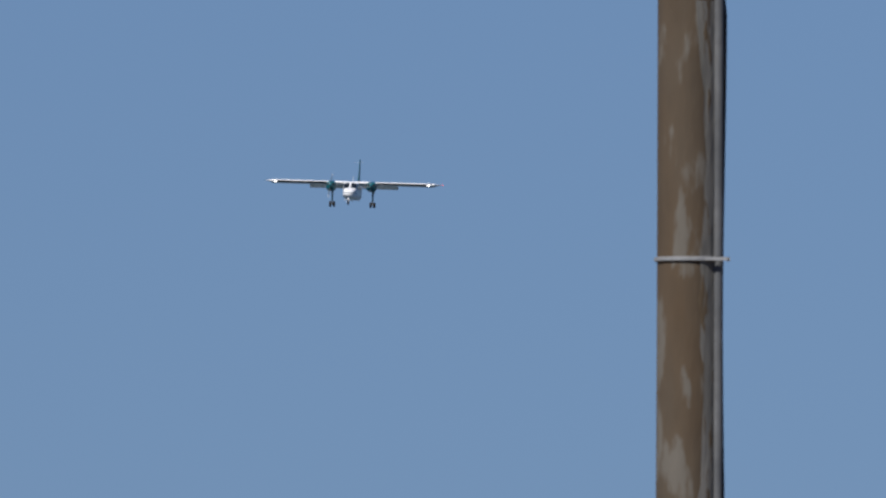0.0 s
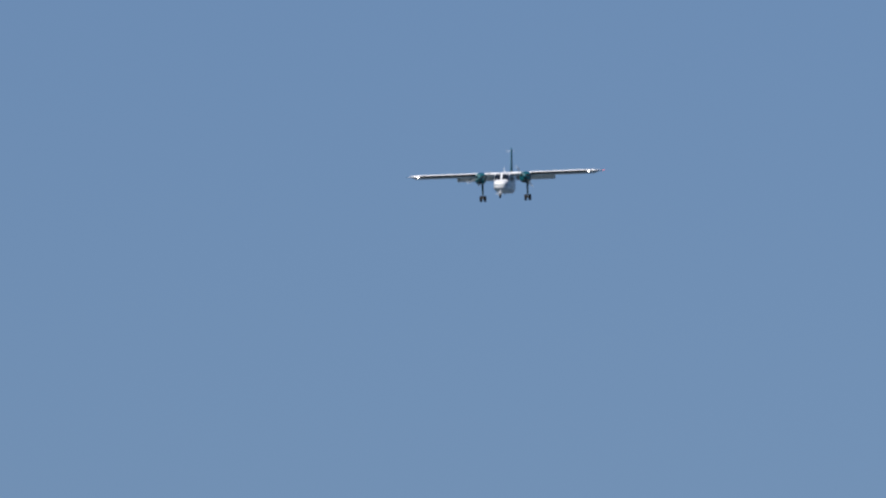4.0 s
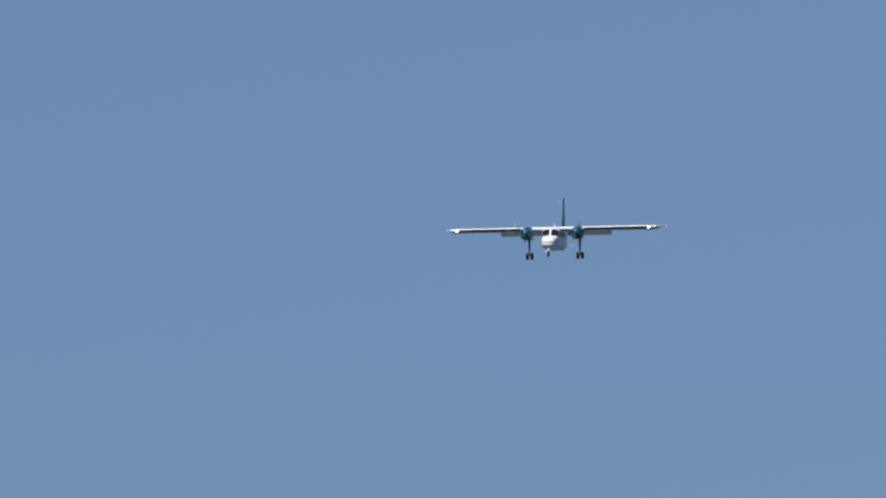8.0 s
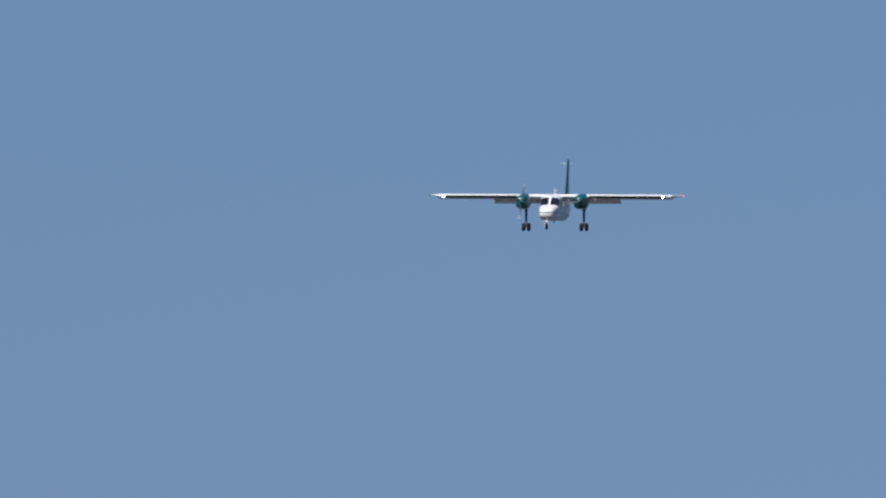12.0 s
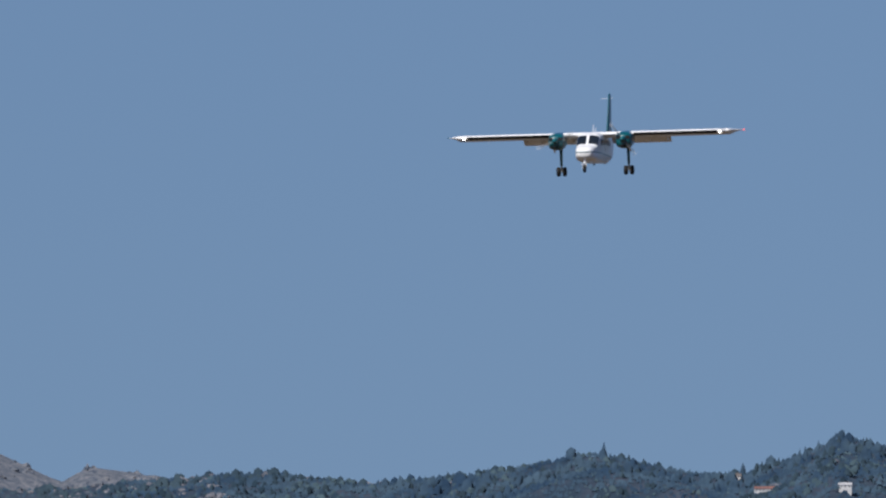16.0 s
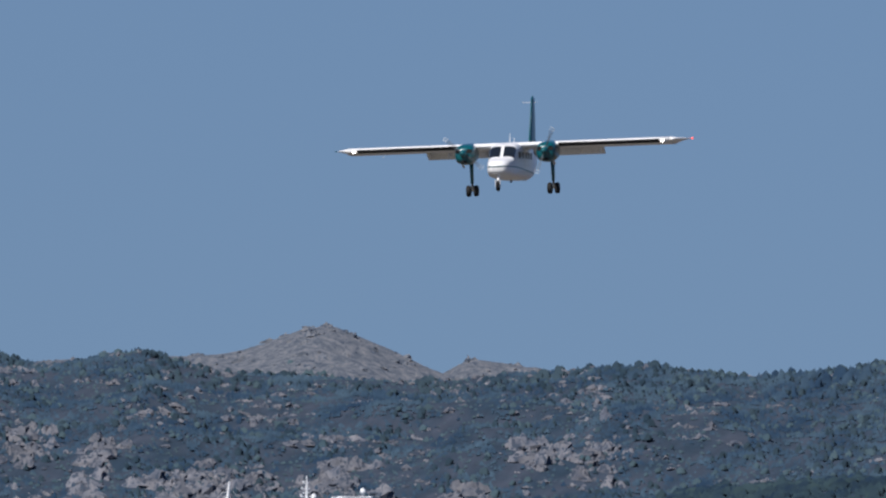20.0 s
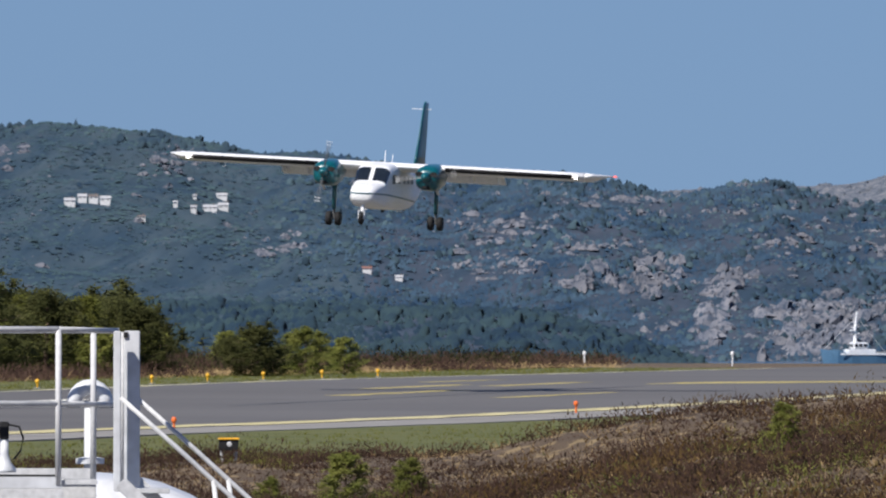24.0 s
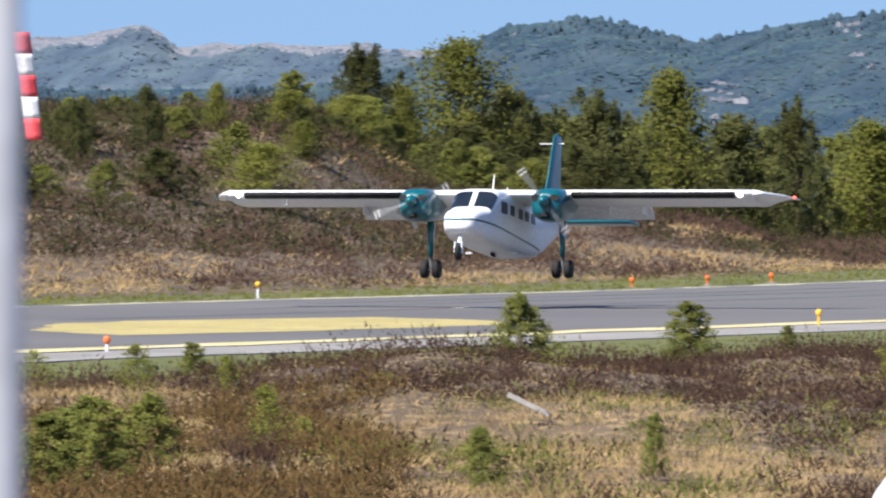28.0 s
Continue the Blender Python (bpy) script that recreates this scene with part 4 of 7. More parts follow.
    for x, y, top in ((-1.10, 0.2, FLOOR - 0.1), (0.72, 0.0, FLOOR - 0.1)):
        part("leg", box(x - 0.045, x + 0.045, y - 0.045, y + 0.045, -1.2, top, 0.006), M_GALV, p, "square steel leg")
    return p


def pipe_flange(bm, x, y, z, r, axis="X"):
    turn = pose(x, y, z) @ Matrix.Rotation(radians(90), 4, "Y" if axis == "X" else "X") if axis != "Z" else pose(x, y, z)
    add_lathe(bm, [(r * 1.75, -0.02), (r * 1.75, 0.02), (r, 0.021)], turn, 16)


def make_pipes():
    y = -0.95
    k = 0.004134   # metres to a unit of the depot's drawing
    X = lambda a: (a - 878) * k
    Z = lambda b: EYE_Z + k * (346 - b)
    p = thing("filling_pipe", "grey steel filling pipe with flanges and a valve", "pipe", DEPOT)
    part("run", tube([(X(672), y, Z(748)), (X(1245), y, Z(752))], 0.050, 16), M_STEEL, p, "straight grey pipe", True)
    for a0 in (1222, 1248):
        bm = bmesh.new()
        pipe_flange(bm, X(a0), y, Z(748), 0.05)
        part("flange", bm, M_GALV, p, "bolted flange")
    part("end_cap", lathe([(0.05, 0), (0.058, 0.004), (0.058, 0.05), (0.045, 0.075), (0.02, 0.088), (0.003, 0.09)], pose(X(686), y, Z(748), 0, -90, 0), 18), M_STEEL, p, "rounded pipe end", True)
    part("end_foot", box(X(678), X(702), y - 0.03, y + 0.03, Z(776), Z(758), 0.004), M_TANK, p, "white pipe foot")
    v = thing("valve", "bright steel flanged valve on a pipe", "valve", DEPOT)
    part("valve_body", lathe([(0.06, -0.09), (0.085, -0.085), (0.085, -0.05), (0.05, -0.04), (0.05, 0.04), (0.085, 0.05), (0.085, 0.085), (0.06, 0.09)], pose(X(1262), y, Z(757), 0, 90, 0), 16), M_STEEL, v, "", True)
    part("bonnet", lathe([(0.04, 0), (0.04, 0.08), (0.055, 0.085), (0.05, 0.12)], pose(X(1262), y, Z(748)), 14), M_STEEL, v)
    part("stub", lathe([(0.055, 0), (0.055, 0.07), (0.03, 0.08)], pose(X(1262), y, Z(790)), 14), M_STEEL, v)
    for dx in (-0.05, 0.05):
        for dz in (-0.05, 0.05):
            part("bolt", lathe([(0.012, 0), (0.012, 0.03), (0.006, 0.034)], pose(X(1262) + dx, y - 0.06, Z(757) + dz, 90, 0, 0), 8), M_STEEL, v)
    q = thing("drop_pipe", "bent grey steel pipe dropping beside the tank", "pipe", DEPOT)
    yy = y - 0.16
    elbow = [(X(1225), yy, Z(764)), (X(850), yy, Z(764))]
    for i in range(1, 7):
        a = math.pi / 2 * i / 6
        elbow.append((X(850) - 0.17 * math.sin(a), yy, Z(764) - 0.17 * (1 - math.cos(a))))
    elbow.append((X(809), yy, -1.0))
    part("run", tube(elbow, 0.048, 16), M_STEEL, q, "bent pipe", True)
    part("strap", lathe([(0.058, -0.012), (0.058, 0.012)], pose(X(948), yy, Z(764), 0, 90, 0), 14), M_BLACK, q, "black strap")
    r = thing("standpipe", "upright grey steel pipe", "pipe", DEPOT)
    part("run", tube([(X(1040), yy + 0.1, Z(778)), (X(1040), yy + 0.1, -1.0)], 0.042, 14), M_STEEL, r, "", True)
    part("collar", lathe([(0.06, 0), (0.06, 0.03), (0.045, 0.05)], pose(X(1040), yy + 0.1, Z(790)), 14), M_GALV, r)
    # thin lines under the main pipe
    for z, x0, x1 in ((Z(782), X(700), X(830)), (Z(797), X(720), X(1010)), (Z(775), X(930), X(1180))):
        w = thing("hose_line", "thin grey sampling line", "pipe", DEPOT)
        part("run", tube([(x0, y + 0.05, z), ((x0 + x1) / 2, y + 0.05, z - 0.012), (x1, y + 0.05, z)], 0.008, 6), M_GREY_PLASTIC, w)
    b = thing("cabinet", "white sheet-metal meter cabinet beside the pipes", "cabinet", DEPOT)
    part("body", box(X(1065), X(1222), -0.86, -0.5, Z(826), Z(772), 0.012), M_TANK, b, "white cabinet body")
    part("post", box(X(1130), X(1148), -0.84, -0.78, -1.0, Z(826), 0.004), M_TANK, b)
    part("cable", tube([(X(1173), -0.9, Z(770)), (X(1173), -0.9, 0.4)], 0.012, 8), M_GREY_PLASTIC, b)
    # fittings on the tank top
    g = thing("vent_pipe", "white gooseneck vent pipe", "pipe", DEPOT)
    cx, yv = X(1122), 1.1
    part("stem", tube([(cx, yv, 1.7), (cx, yv, Z(560))], 0.043, 14), M_TANK, g, "", True)
    hook = [(cx - 0.115 + 0.115 - 0.115 * math.cos(math.pi * i / 10), yv, Z(550) + 0.115 * math.sin(math.pi * i / 10)) for i in range(11)]
    part("bend", tube([(cx - 0.115, yv, Z(560))] + hook + [(cx + 0.115, yv, Z(560))], 0.056, 16), M_TANK, g, "white return bend", True)
    part("flange", lathe([(0.105, -0.02), (0.105, 0.02), (0.05, 0.03)], pose(cx, yv, Z(655)), 18), M_TANK, g, "white flange")
    c = thing("relief_valve", "white and steel relief valve with a flat cap", "valve", DEPOT)
    cx = X(818)
    part("base_flange", lathe([(0.14, Z(700)), (0.14, Z(694)), (0.105, Z(692)), (0.105, Z(687)), (0.05, Z(686))], pose(cx, -0.50, 0), 20), M_TANK, c, "white bolted flange")
    part("valve_body", lathe([(0.075, Z(690)), (0.068, Z(684)), (0.066, Z(640)), (0.06, Z(638))], pose(cx - 0.005, -0.50, 0), 18), M_TANK, c, "", True)
    # dark pipe, which also stands for the valve's shaded right half
    part("shaded_pipe", lathe([(0.05, Z(690)), (0.05, Z(640))], pose(cx + 0.045, -0.55, 0), 14), M_DARK_PIPE, c, "dark pipe with shade in its colour", True)
    part("face_flange", lathe([(0.02, 0), (0.072, 0), (0.072, 0.03), (0.05, 0.04)], pose(cx - 0.005, -0.60, Z(677), 90, 0, 0), 18), M_GALV, c, "round grey flange")
    part("cap", lathe([(0.06, Z(638)), (0.085, Z(636)), (0.088, Z(629)), (0.08, Z(625)), (0.03, Z(624))], pose(cx + 0.005, -0.50, 0), 18), M_TANK, c, "flat white cap", True)
    for i in range(8):
        part("bolt", lathe([(0.011, Z(694)), (0.011, Z(689)), (0.005, Z(688))], pose(cx + 0.122 * math.cos(i * 0.785), -0.50 + 0.122 * math.sin(i * 0.785), 0), 6), M_STEEL, c)
    part("side_pipe", tube([(cx - 0.05, -0.62, Z(674)), (X(775), -0.62, Z(674)), (X(766), -0.62, Z(684)), (X(757), -0.66, Z(735))], 0.025, 10), M_GALV, c, "bent side pipe", True)
    a = thing("level_gauge", "white level gauge with a black head and cable", "gauge", DEPOT)
    cx = X(968)
    part("stem", lathe([(0.09, Z(673)), (0.09, Z(668)), (0.05, Z(655)), (0.032, Z(640)), (0.032, Z(614))], pose(cx, 0.2, 0), 16), M_TANK, a, "", True)
    part("head", box(cx - 0.035, cx + 0.035, 0.16, 0.24, Z(614), Z(583), 0.006), M_BLACK, a, "black gauge head")
    part("cable", tube([(cx + 0.03, 0.2, Z(588)), (cx + 0.11, 0.2, Z(592)), (cx + 0.14, 0.2, Z(612)), (cx + 0.12, 0.2, Z(635)), (cx + 0.07, 0.2, Z(650))], 0.008, 8), M_BLACK, a, "black cable", True)
    part("stay", tube([(X(876), -0.5, Z(702)), (X(876), -0.5, Z(655))], 0.035, 12), M_TANK, a, "short white pipe stub", True)
    # fittings under the deck and along the pipes
    for a0, rr, h, mat in ((757, 0.115, 0.12, M_TANK), (828, 0.10, 0.11, M_GALV), (868, 0.105, 0.125, M_TANK), (793, 0.06, 0.13, M_TANK)):
        hd = thing("tank_hatch", "small domed hatch on top of the tank", "hatch", DEPOT @ pose(X(a0), -0.05, Z(745)))
        part("collar", lathe([(rr * 1.15, -0.1), (rr * 1.15, 0.02), (rr, 0.025)], Matrix(), 20), M_GALV, hd, "bolted grey collar", True)
        part("dome", lathe([(rr, 0.0), (rr * 0.97, h * 0.45), (rr * 0.75, h * 0.8), (rr * 0.35, h), (0.01, h * 1.03)], Matrix(), 20), mat, hd, "", True)
        for i in range(8):
            part("bolt", lathe([(0.009, 0.02), (0.009, 0.045)], pose(rr * 1.07 * math.cos(i * 0.785), rr * 1.07 * math.sin(i * 0.785), 0), 6), M_STEEL, hd)
    mb = thing("meter_box", "small pale meter box on the tank top", "box", DEPOT)
    part("body", box(X(912), X(951), -0.1, 0.1, Z(742), Z(728), 0.006), M_GALV, mb)
    part("lid", box(X(910), X(953), -0.11, 0.11, Z(728), Z(724), 0.004), M_TANK, mb, "white lid")
    part("knob", lathe([(0.03, 0), (0.03, 0.02), (0.012, 0.03)], pose(X(932), 0, Z(724)), 12), M_STEEL, mb)
    for a0 in (990, 1112, 760):
        cl = thing("pipe_clamp", "dark clamp round a steel pipe", "clamp", DEPOT)
        part("band", lathe([(0.056, -0.012), (0.056, 0.012)], pose(X(a0), y, Z(750), 0, 90, 0), 14), M_DARK_PIPE, cl)
        part("bolt", box(X(a0) - 0.01, X(a0) + 0.01, y - 0.02, y + 0.02, Z(750) + 0.05, Z(750) + 0.085, 0.003), M_STEEL, cl)
    hw = thing("drain_valve", "small bright drain valve on the pipe", "valve", DEPOT)
    part("valve_body", lathe([(0.035, 0), (0.035, 0.05), (0.05, 0.055), (0.05, 0.08), (0.02, 0.085)], pose(X(1133), y, Z(742)), 14), M_STEEL, hw, "", True)
    part("handle", box(X(1122), X(1146), y - 0.012, y + 0.012, Z(723), Z(719), 0.003), M_BLACK, hw, "dark handle")
    part("cap", lathe([(0.045, 0), (0.045, 0.015), (0.01, 0.03)], pose(X(699), y, Z(738)), 14), M_STEEL, hw)
    wb = thing("cabinet", "white sheet-metal box on the tank top", "cabinet", DEPOT)
    part("body", box(X(722), X(782), -0.62, -0.40, Z(822), Z(788), 0.01), M_TANK, wb, "white box body")
    part("lid", box(X(720), X(784), -0.63, -0.39, Z(788), Z(784), 0.004), M_TANK, wb, "white lid")
    br = thing("pipe_bracket", "white bracket plate holding the pipes", "bracket", DEPOT)
    part("plate", box(X(720), X(790), y + 0.06, y + 0.08, Z(778), Z(760), 0.003), M_TANK, br)
    part("plate", box(X(682), X(706), y + 0.05, y + 0.09, Z(790), Z(758), 0.003), M_GALV, br)
    part("rod", tube([(X(718), y + 0.04, Z(758)), (X(718), y + 0.04, Z(880))], 0.007, 6), M_DARK_PIPE, br, "thin dark rod")
    part("rod", tube([(X(751), y + 0.04, Z(758)), (X(751), y + 0.04, Z(812))], 0.009, 6), M_DARK_PIPE, br, "thin dark rod")
    part("rod", tube([(X(948), yy - 0.05, Z(764)), (X(948), yy - 0.05, Z(795))], 0.008, 6), M_BLACK, br, "thin dark rod")
    part("rod", tube([(X(823), yy - 0.04, Z(790)), (X(823), yy - 0.04, Z(890))], 0.006, 6), M_GALV, br)
    ln = thing("hose_line", "thin grey sampling line", "pipe", DEPOT)
    part("run", tube([(X(755), y + 0.03, Z(812)), (X(880), y - 0.05, Z(818)), (X(930), y - 0.05, Z(838)), (X(1000), y - 0.1, Z(880))], 0.010, 6), M_GREY_PLASTIC, ln)
    part("run", tube([(X(825), y + 0.03, Z(797)), (X(880), y - 0.05, Z(812)), (X(950), y - 0.05, Z(840)), (X(1005), y - 0.1, Z(876))], 0.010, 6), M_GREY_PLASTIC, ln)
    j = thing("junction_box", "small black junction box on a bracket", "box", DEPOT)
    part("body", box(X(905), X(942), 0.72, 0.8, Z(628), Z(613), 0.004), M_BLACK, j)


def make_shed():
    k = 0.004134 * 108 / 117
    x0, x1 = (1225 - 878) * k, (1790 - 878) * k
    zt = EYE_Z - 108 / 28300 * (806 - 346)
    s = thing("depot_shed", "low shed with blue fascia boards and dark corrugated sheet", "shed", pose(*at_az(TANK_AZ, 108.0), 0, 0, TANK_AZ))
    part("fascia_board", box(x0, x1, -0.03, 0.0, zt - 0.115, zt - 0.012, 0.006), M_BLUE_ROOF, s, "worn blue fascia board")
    part("fascia_board", box(x0 + 0.02, x1 - 0.02, 0.004, 0.03, zt - 0.195, zt - 0.118, 0.005), M_BLUE_ROOF, s, "worn blue fascia board")
    part("gutter_strip", box(x0 + 0.01, x1 - 0.01, -0.034, 0.006, zt - 0.128, zt - 0.112, 0.003), M_DARK_SHEET, s, "dark joint strip")

    def wavy(xa, xb, pitch, amp, fn):
        n = int((xb - xa) / pitch * 6)
        bm = bmesh.new()
        rows = [[bm.verts.new(fn(xa + (xb - xa) * i / n, amp * math.sin(math.tau * (xb - xa) * i / n / pitch), e)) for i in range(n + 1)] for e in range(4)]
        for a, b in ((0, 1), (1, 3), (3, 2), (2, 0)):
            for i in range(n):
                bm.faces.new((rows[a][i], rows[a][i + 1], rows[b][i + 1], rows[b][i]))
        return bm
    roof = wavy(x0 - 0.05, x1 + 0.05, 0.135, 0.014, lambda x, w, e: (x, (-0.09, 1.7)[e % 2], zt + 0.004 + (0, 0.010)[e // 2] + w - (0, 0.14)[e % 2]))
    part("roof_sheet", roof, M_DARK_SHEET, s, "dark corrugated roof sheet")
    wall = wavy(x0 + 0.1, x1 - 0.1, 0.09, 0.012, lambda x, w, e: (x, 0.06 + w + (0, 0.01)[e // 2], (zt - 0.19, -1.3)[e % 2]))
    part("wall_sheet", wall, M_DARK_SHEET, s, "dark corrugated wall sheet")
    for x in (x0 + 0.06, x1 - 0.06):
        part("gable_wall", box(x - 0.05, x + 0.05, 0.05, 1.65, -1.3, zt, 0.01), M_BLUE_ROOF, s, "blue side wall")
    return s


make_tank_front()
make_tank_rear()
make_platform()
make_pipes()
make_shed()


def make_papi():
    p = at_az(12.396, 300)
    z = 0.64
    g = float(height(p.x, p.y))
    b = thing("approach_light_unit", "dark approach light box with a yellow lid on legs", "light", pose(p.x, p.y, g, 0, 0, TANK_AZ))
    part("housing", box(-0.17, 0.19, -0.25, 0.25, z - g - 0.08, z - g + 0.12, 0.015), M_BLACK, b, "dark box")
    part("lid", box(-0.19, 0.21, -0.28, 0.28, z - g + 0.12, z - g + 0.155, 0.01), M_AMBER, b, "yellow lid")
    part("lens", lathe([(0.05, 0), (0.045, 0.015), (0.01, 0.02)], pose(0.02, -0.25, z - g + 0.04, 90, 0, 0), 14), M_GALV, b, "pale lens")
    for x in (-0.12, 0.14):
        part("leg", tube([(x, 0, -0.1), (x, 0, z - g - 0.05)], 0.03, 8), M_GALV, b)


make_papi()

# ---------------------------------------------------------------- plants
def blades(pos, count, h, spread, width, rng, droop=0.3):
    """Tufts: at each place count slim blades. h, spread and width in metres."""
    n = len(pos)
    base = np.repeat(pos, count, 0)
    k = n * count
    ang = rng.random(k) * math.tau
    lean = spread * rng.random(k) ** 0.7
    hh = np.repeat(h * (0.6 + 0.8 * rng.random(n)), count) * (0.55 + 0.6 * rng.random(k))
    off = np.stack([np.cos(ang) * lean * 0.45, np.sin(ang) * lean * 0.45, np.zeros(k)], -1)
    top = base + off + np.stack([np.cos(ang) * lean, np.sin(ang) * lean, hh * (1 - droop * rng.random(k))], -1)
    turn = rng.random(k) * math.pi
    side = np.stack([np.cos(turn), np.sin(turn), np.zeros(k)], -1) * (width * (0.6 + 0.8 * rng.random(k)))[:, None]
    a, b = base + off - side / 2, base + off + side / 2
    a[:, 2] -= 0.05
    b[:, 2] -= 0.05
    v = np.stack([a, b, top], 1).reshape(-1, 3)
    return v, np.arange(k * 3).reshape(-1, 3)


def spread_tufts(name, label, material, keep, n, region, count, h, spread, width, seed, droop=0.3):
    """One heap of tufts over a region (az0, az1, d0, d1); keep(x, y, d, az) gives the chance of one."""
    rng = np.random.default_rng(seed)
    az = np.radians(region[0] + (region[1] - region[0]) * rng.random(n))
    d = region[2] + (region[3] - region[2]) * rng.random(n)
    x, y = -np.sin(az) * d, np.cos(az) * d
    ok = rng.random(n) < keep(x, y, d, np.degrees(az))
    x, y = x[ok], y[ok]
    v, f = blades(np.stack([x, y, height(x, y)], -1), count, h, spread, width, rng, droop)
    ob = heap(name, v, f, material)
    return tagged(ob, label, "plants", kind="stuff")


def wild(x, y, d):
    """0 where straw grows, 1 where heather does, on the near heath."""
    patch = fbm(x / 5.5 + 40, y / 16 + 9, 4)
    return smooth01((patch - 0.46 + 0.62 * (smooth01((d - 214) / 22) - 0.46) + 0.10 * smooth01((d - 300) / 30) + 0.07 * smooth01((np.degrees(np.arctan2(-x, y)) - 15.8) / 0.5) + 0.16 * smooth01((13.4 - np.degrees(np.arctan2(-x, y))) / 1.2)
                     - 0.16 * smooth01((15.6 - np.degrees(np.arctan2(-x, y))) / 0.4) * smooth01((np.degrees(np.arctan2(-x, y)) - 14.75) / 0.3) * smooth01((228 - d) / 14) + 0.22 * smooth01((14.75 - np.degrees(np.arctan2(-x, y))) / 0.3) + 0.3 * np.exp(-(((np.degrees(np.arctan2(-x, y)) - 16.38) / 0.16) ** 2)) * smooth01((216 - d) / 14)) / 0.09)


def bushes(pos, per, size, ball, rng, flat=0.55):
    """Low bushes: short fine twigs filling a dome round each place."""
    n = len(pos) * per
    grow = np.repeat(0.55 + 0.9 * rng.random(len(pos)), per)
    u = rng.normal(0, 1, (n, 3))
    u[:, 2] = np.abs(u[:, 2])
    u /= np.linalg.norm(u, axis=1)[:, None]
    reach = (ball * 1.7 * grow * rng.random(n) ** 0.45)[:, None]
    foot = np.repeat(pos, per, 0) + u * (1, 1, flat) * reach - (0, 0, 0.05)
    way = u * 0.8 + rng.normal(0, 0.5, (n, 3)) + (0, 0, 0.35)
    way /= np.linalg.norm(way, axis=1)[:, None]
    w = np.cross(way, rng.normal(0, 1, (n, 3)))
    w /= np.linalg.norm(w, axis=1)[:, None]
    s = size * (0.5 + 0.9 * rng.random(n))[:, None]
    v = np.stack([foot - w * s * 0.36, foot + w * s * 0.36, foot + way * s * 2.4], 1).reshape(-1, 3)
    return v, np.arange(n * 3).reshape(-1, 3)


def spread_bushes(name, label, material, keep, n, region, per, size, ball, seed, flat=0.55):
    rng = np.random.default_rng(seed)
    az = np.radians(region[0] + (region[1] - region[0]) * rng.random(n))
    d = region[2] + (region[3] - region[2]) * rng.random(n)
    x, y = -np.sin(az) * d, np.cos(az) * d
    ok = rng.random(n) < keep(x, y, d, np.degrees(az))
    x, y = x[ok], y[ok]
    v, f = bushes(np.stack([x, y, height(x, y)], -1), per, size, ball, rng, flat)
    return tagged(heap(name, v, f, material), label, "plants", kind="stuff")


def on_heath(x, y):
    return (x > -73.5 - 3.0 * vnoise(y / 5, x * 0 + 2)) * 1.0


NEAR = (8.2, 17.7, 150, 345)
spread_bushes("heather", "brown heather bushes on the heath", M_HEATHER, lambda x, y, d, az: on_heath(x, y) * (0.07 + 0.93 * wild(x, y, d)) * (0.3 + 0.7 * smooth01((vnoise(x / 1.1 + 5, y / 2.6) - 0.34) / 0.2)), 40000, NEAR, 36, 0.034, 0.21, 11, 0.75)
spread_bushes("heather", "taller dark heather clumps on the heath", M_HEATHER, lambda x, y, d, az: on_heath(x, y) * (0.12 + 0.88 * wild(x, y, d)) * smooth01((vnoise(x / 1.8 + 50, y / 4.5) - 0.52) / 0.15), 11000, NEAR, 70, 0.035, 0.28, 16, 0.95)
spread_tufts("dry_grass", "pale dry grass tufts on the heath", M_STRAW, lambda x, y, d, az: on_heath(x, y) * (0.16 + 0.84 * (1 - wild(x, y, d))) * (0.35 + 0.65 * (d < 300)), 52000, NEAR, 16, 0.19, 0.30, 0.012, 12, 0.65)
spread_bushes("dry_grass", "matted low dry grass on the heath", M_STRAW, lambda x, y, d, az: on_heath(x, y) * (0.25 + 0.75 * (1 - wild(x, y, d))) * (0.3 + 0.7 * (d < 270)), 26000, NEAR, 20, 0.024, 0.26, 18, 0.3)
spread_tufts("heather_stalks", "thin bare stalks in the heather", M_HEATHER, lambda x, y, d, az: on_heath(x, y) * 0.5, 9000, NEAR, 4, 0.36, 0.2, 0.010, 15, 0.2)
spread_tufts("fresh_grass", "small fresh green tufts", M_GREEN, lambda x, y, d, az: on_heath(x, y) * smooth01((fbm(x / 3 + 7, y / 8 + 3, 3) - 0.60) / 0.06), 16000, NEAR, 12, 0.18, 0.22, 0.022, 13)
spread_bushes("green_scrub", "low olive green scrub among the heather", M_YOUNG_PINE, lambda x, y, d, az: on_heath(x, y) * smooth01((fbm(x / 4 + 60, y / 9, 3) - 0.64) / 0.05), 14000, NEAR, 40, 0.034, 0.20, 17, 0.8)
spread_bushes("russet_scrub", "low russet and olive scrub on the knoll", M_RUSSET, lambda x, y, d, az: on_heath(x, y) * smooth01((12.0 - az) / 0.6) * (0.25 + 0.75 * smooth01((fbm(x / 4 + 20, y / 9 + 8, 3) - 0.46) / 0.08)), 9500, (5.5, 12.2, 170, 345), 34, 0.039, 0.26, 19, 0.8)
spread_bushes("russet_scrub", "mixed olive and brown scrub low on the heath", M_RUSSET, lambda x, y, d, az: on_heath(x, y) * smooth01((fbm(x / 2.5 + 70, y / 7 + 8, 3) - 0.45) / 0.06), 3200, (15.9, 17.5, 160, 216), 50, 0.036, 0.22, 28, 0.95)
spread_tufts("verge_grass", "short green grass on the runway verge", M_GREEN, lambda x, y, d, az: ((x > -84.6) & (x < -71)) * (0.15 + 0.5 * vnoise(x / 3, y / 9)), 110000, (6.0, 19.0, 240, 520), 4, 0.08, 0.12, 0.05, 14)
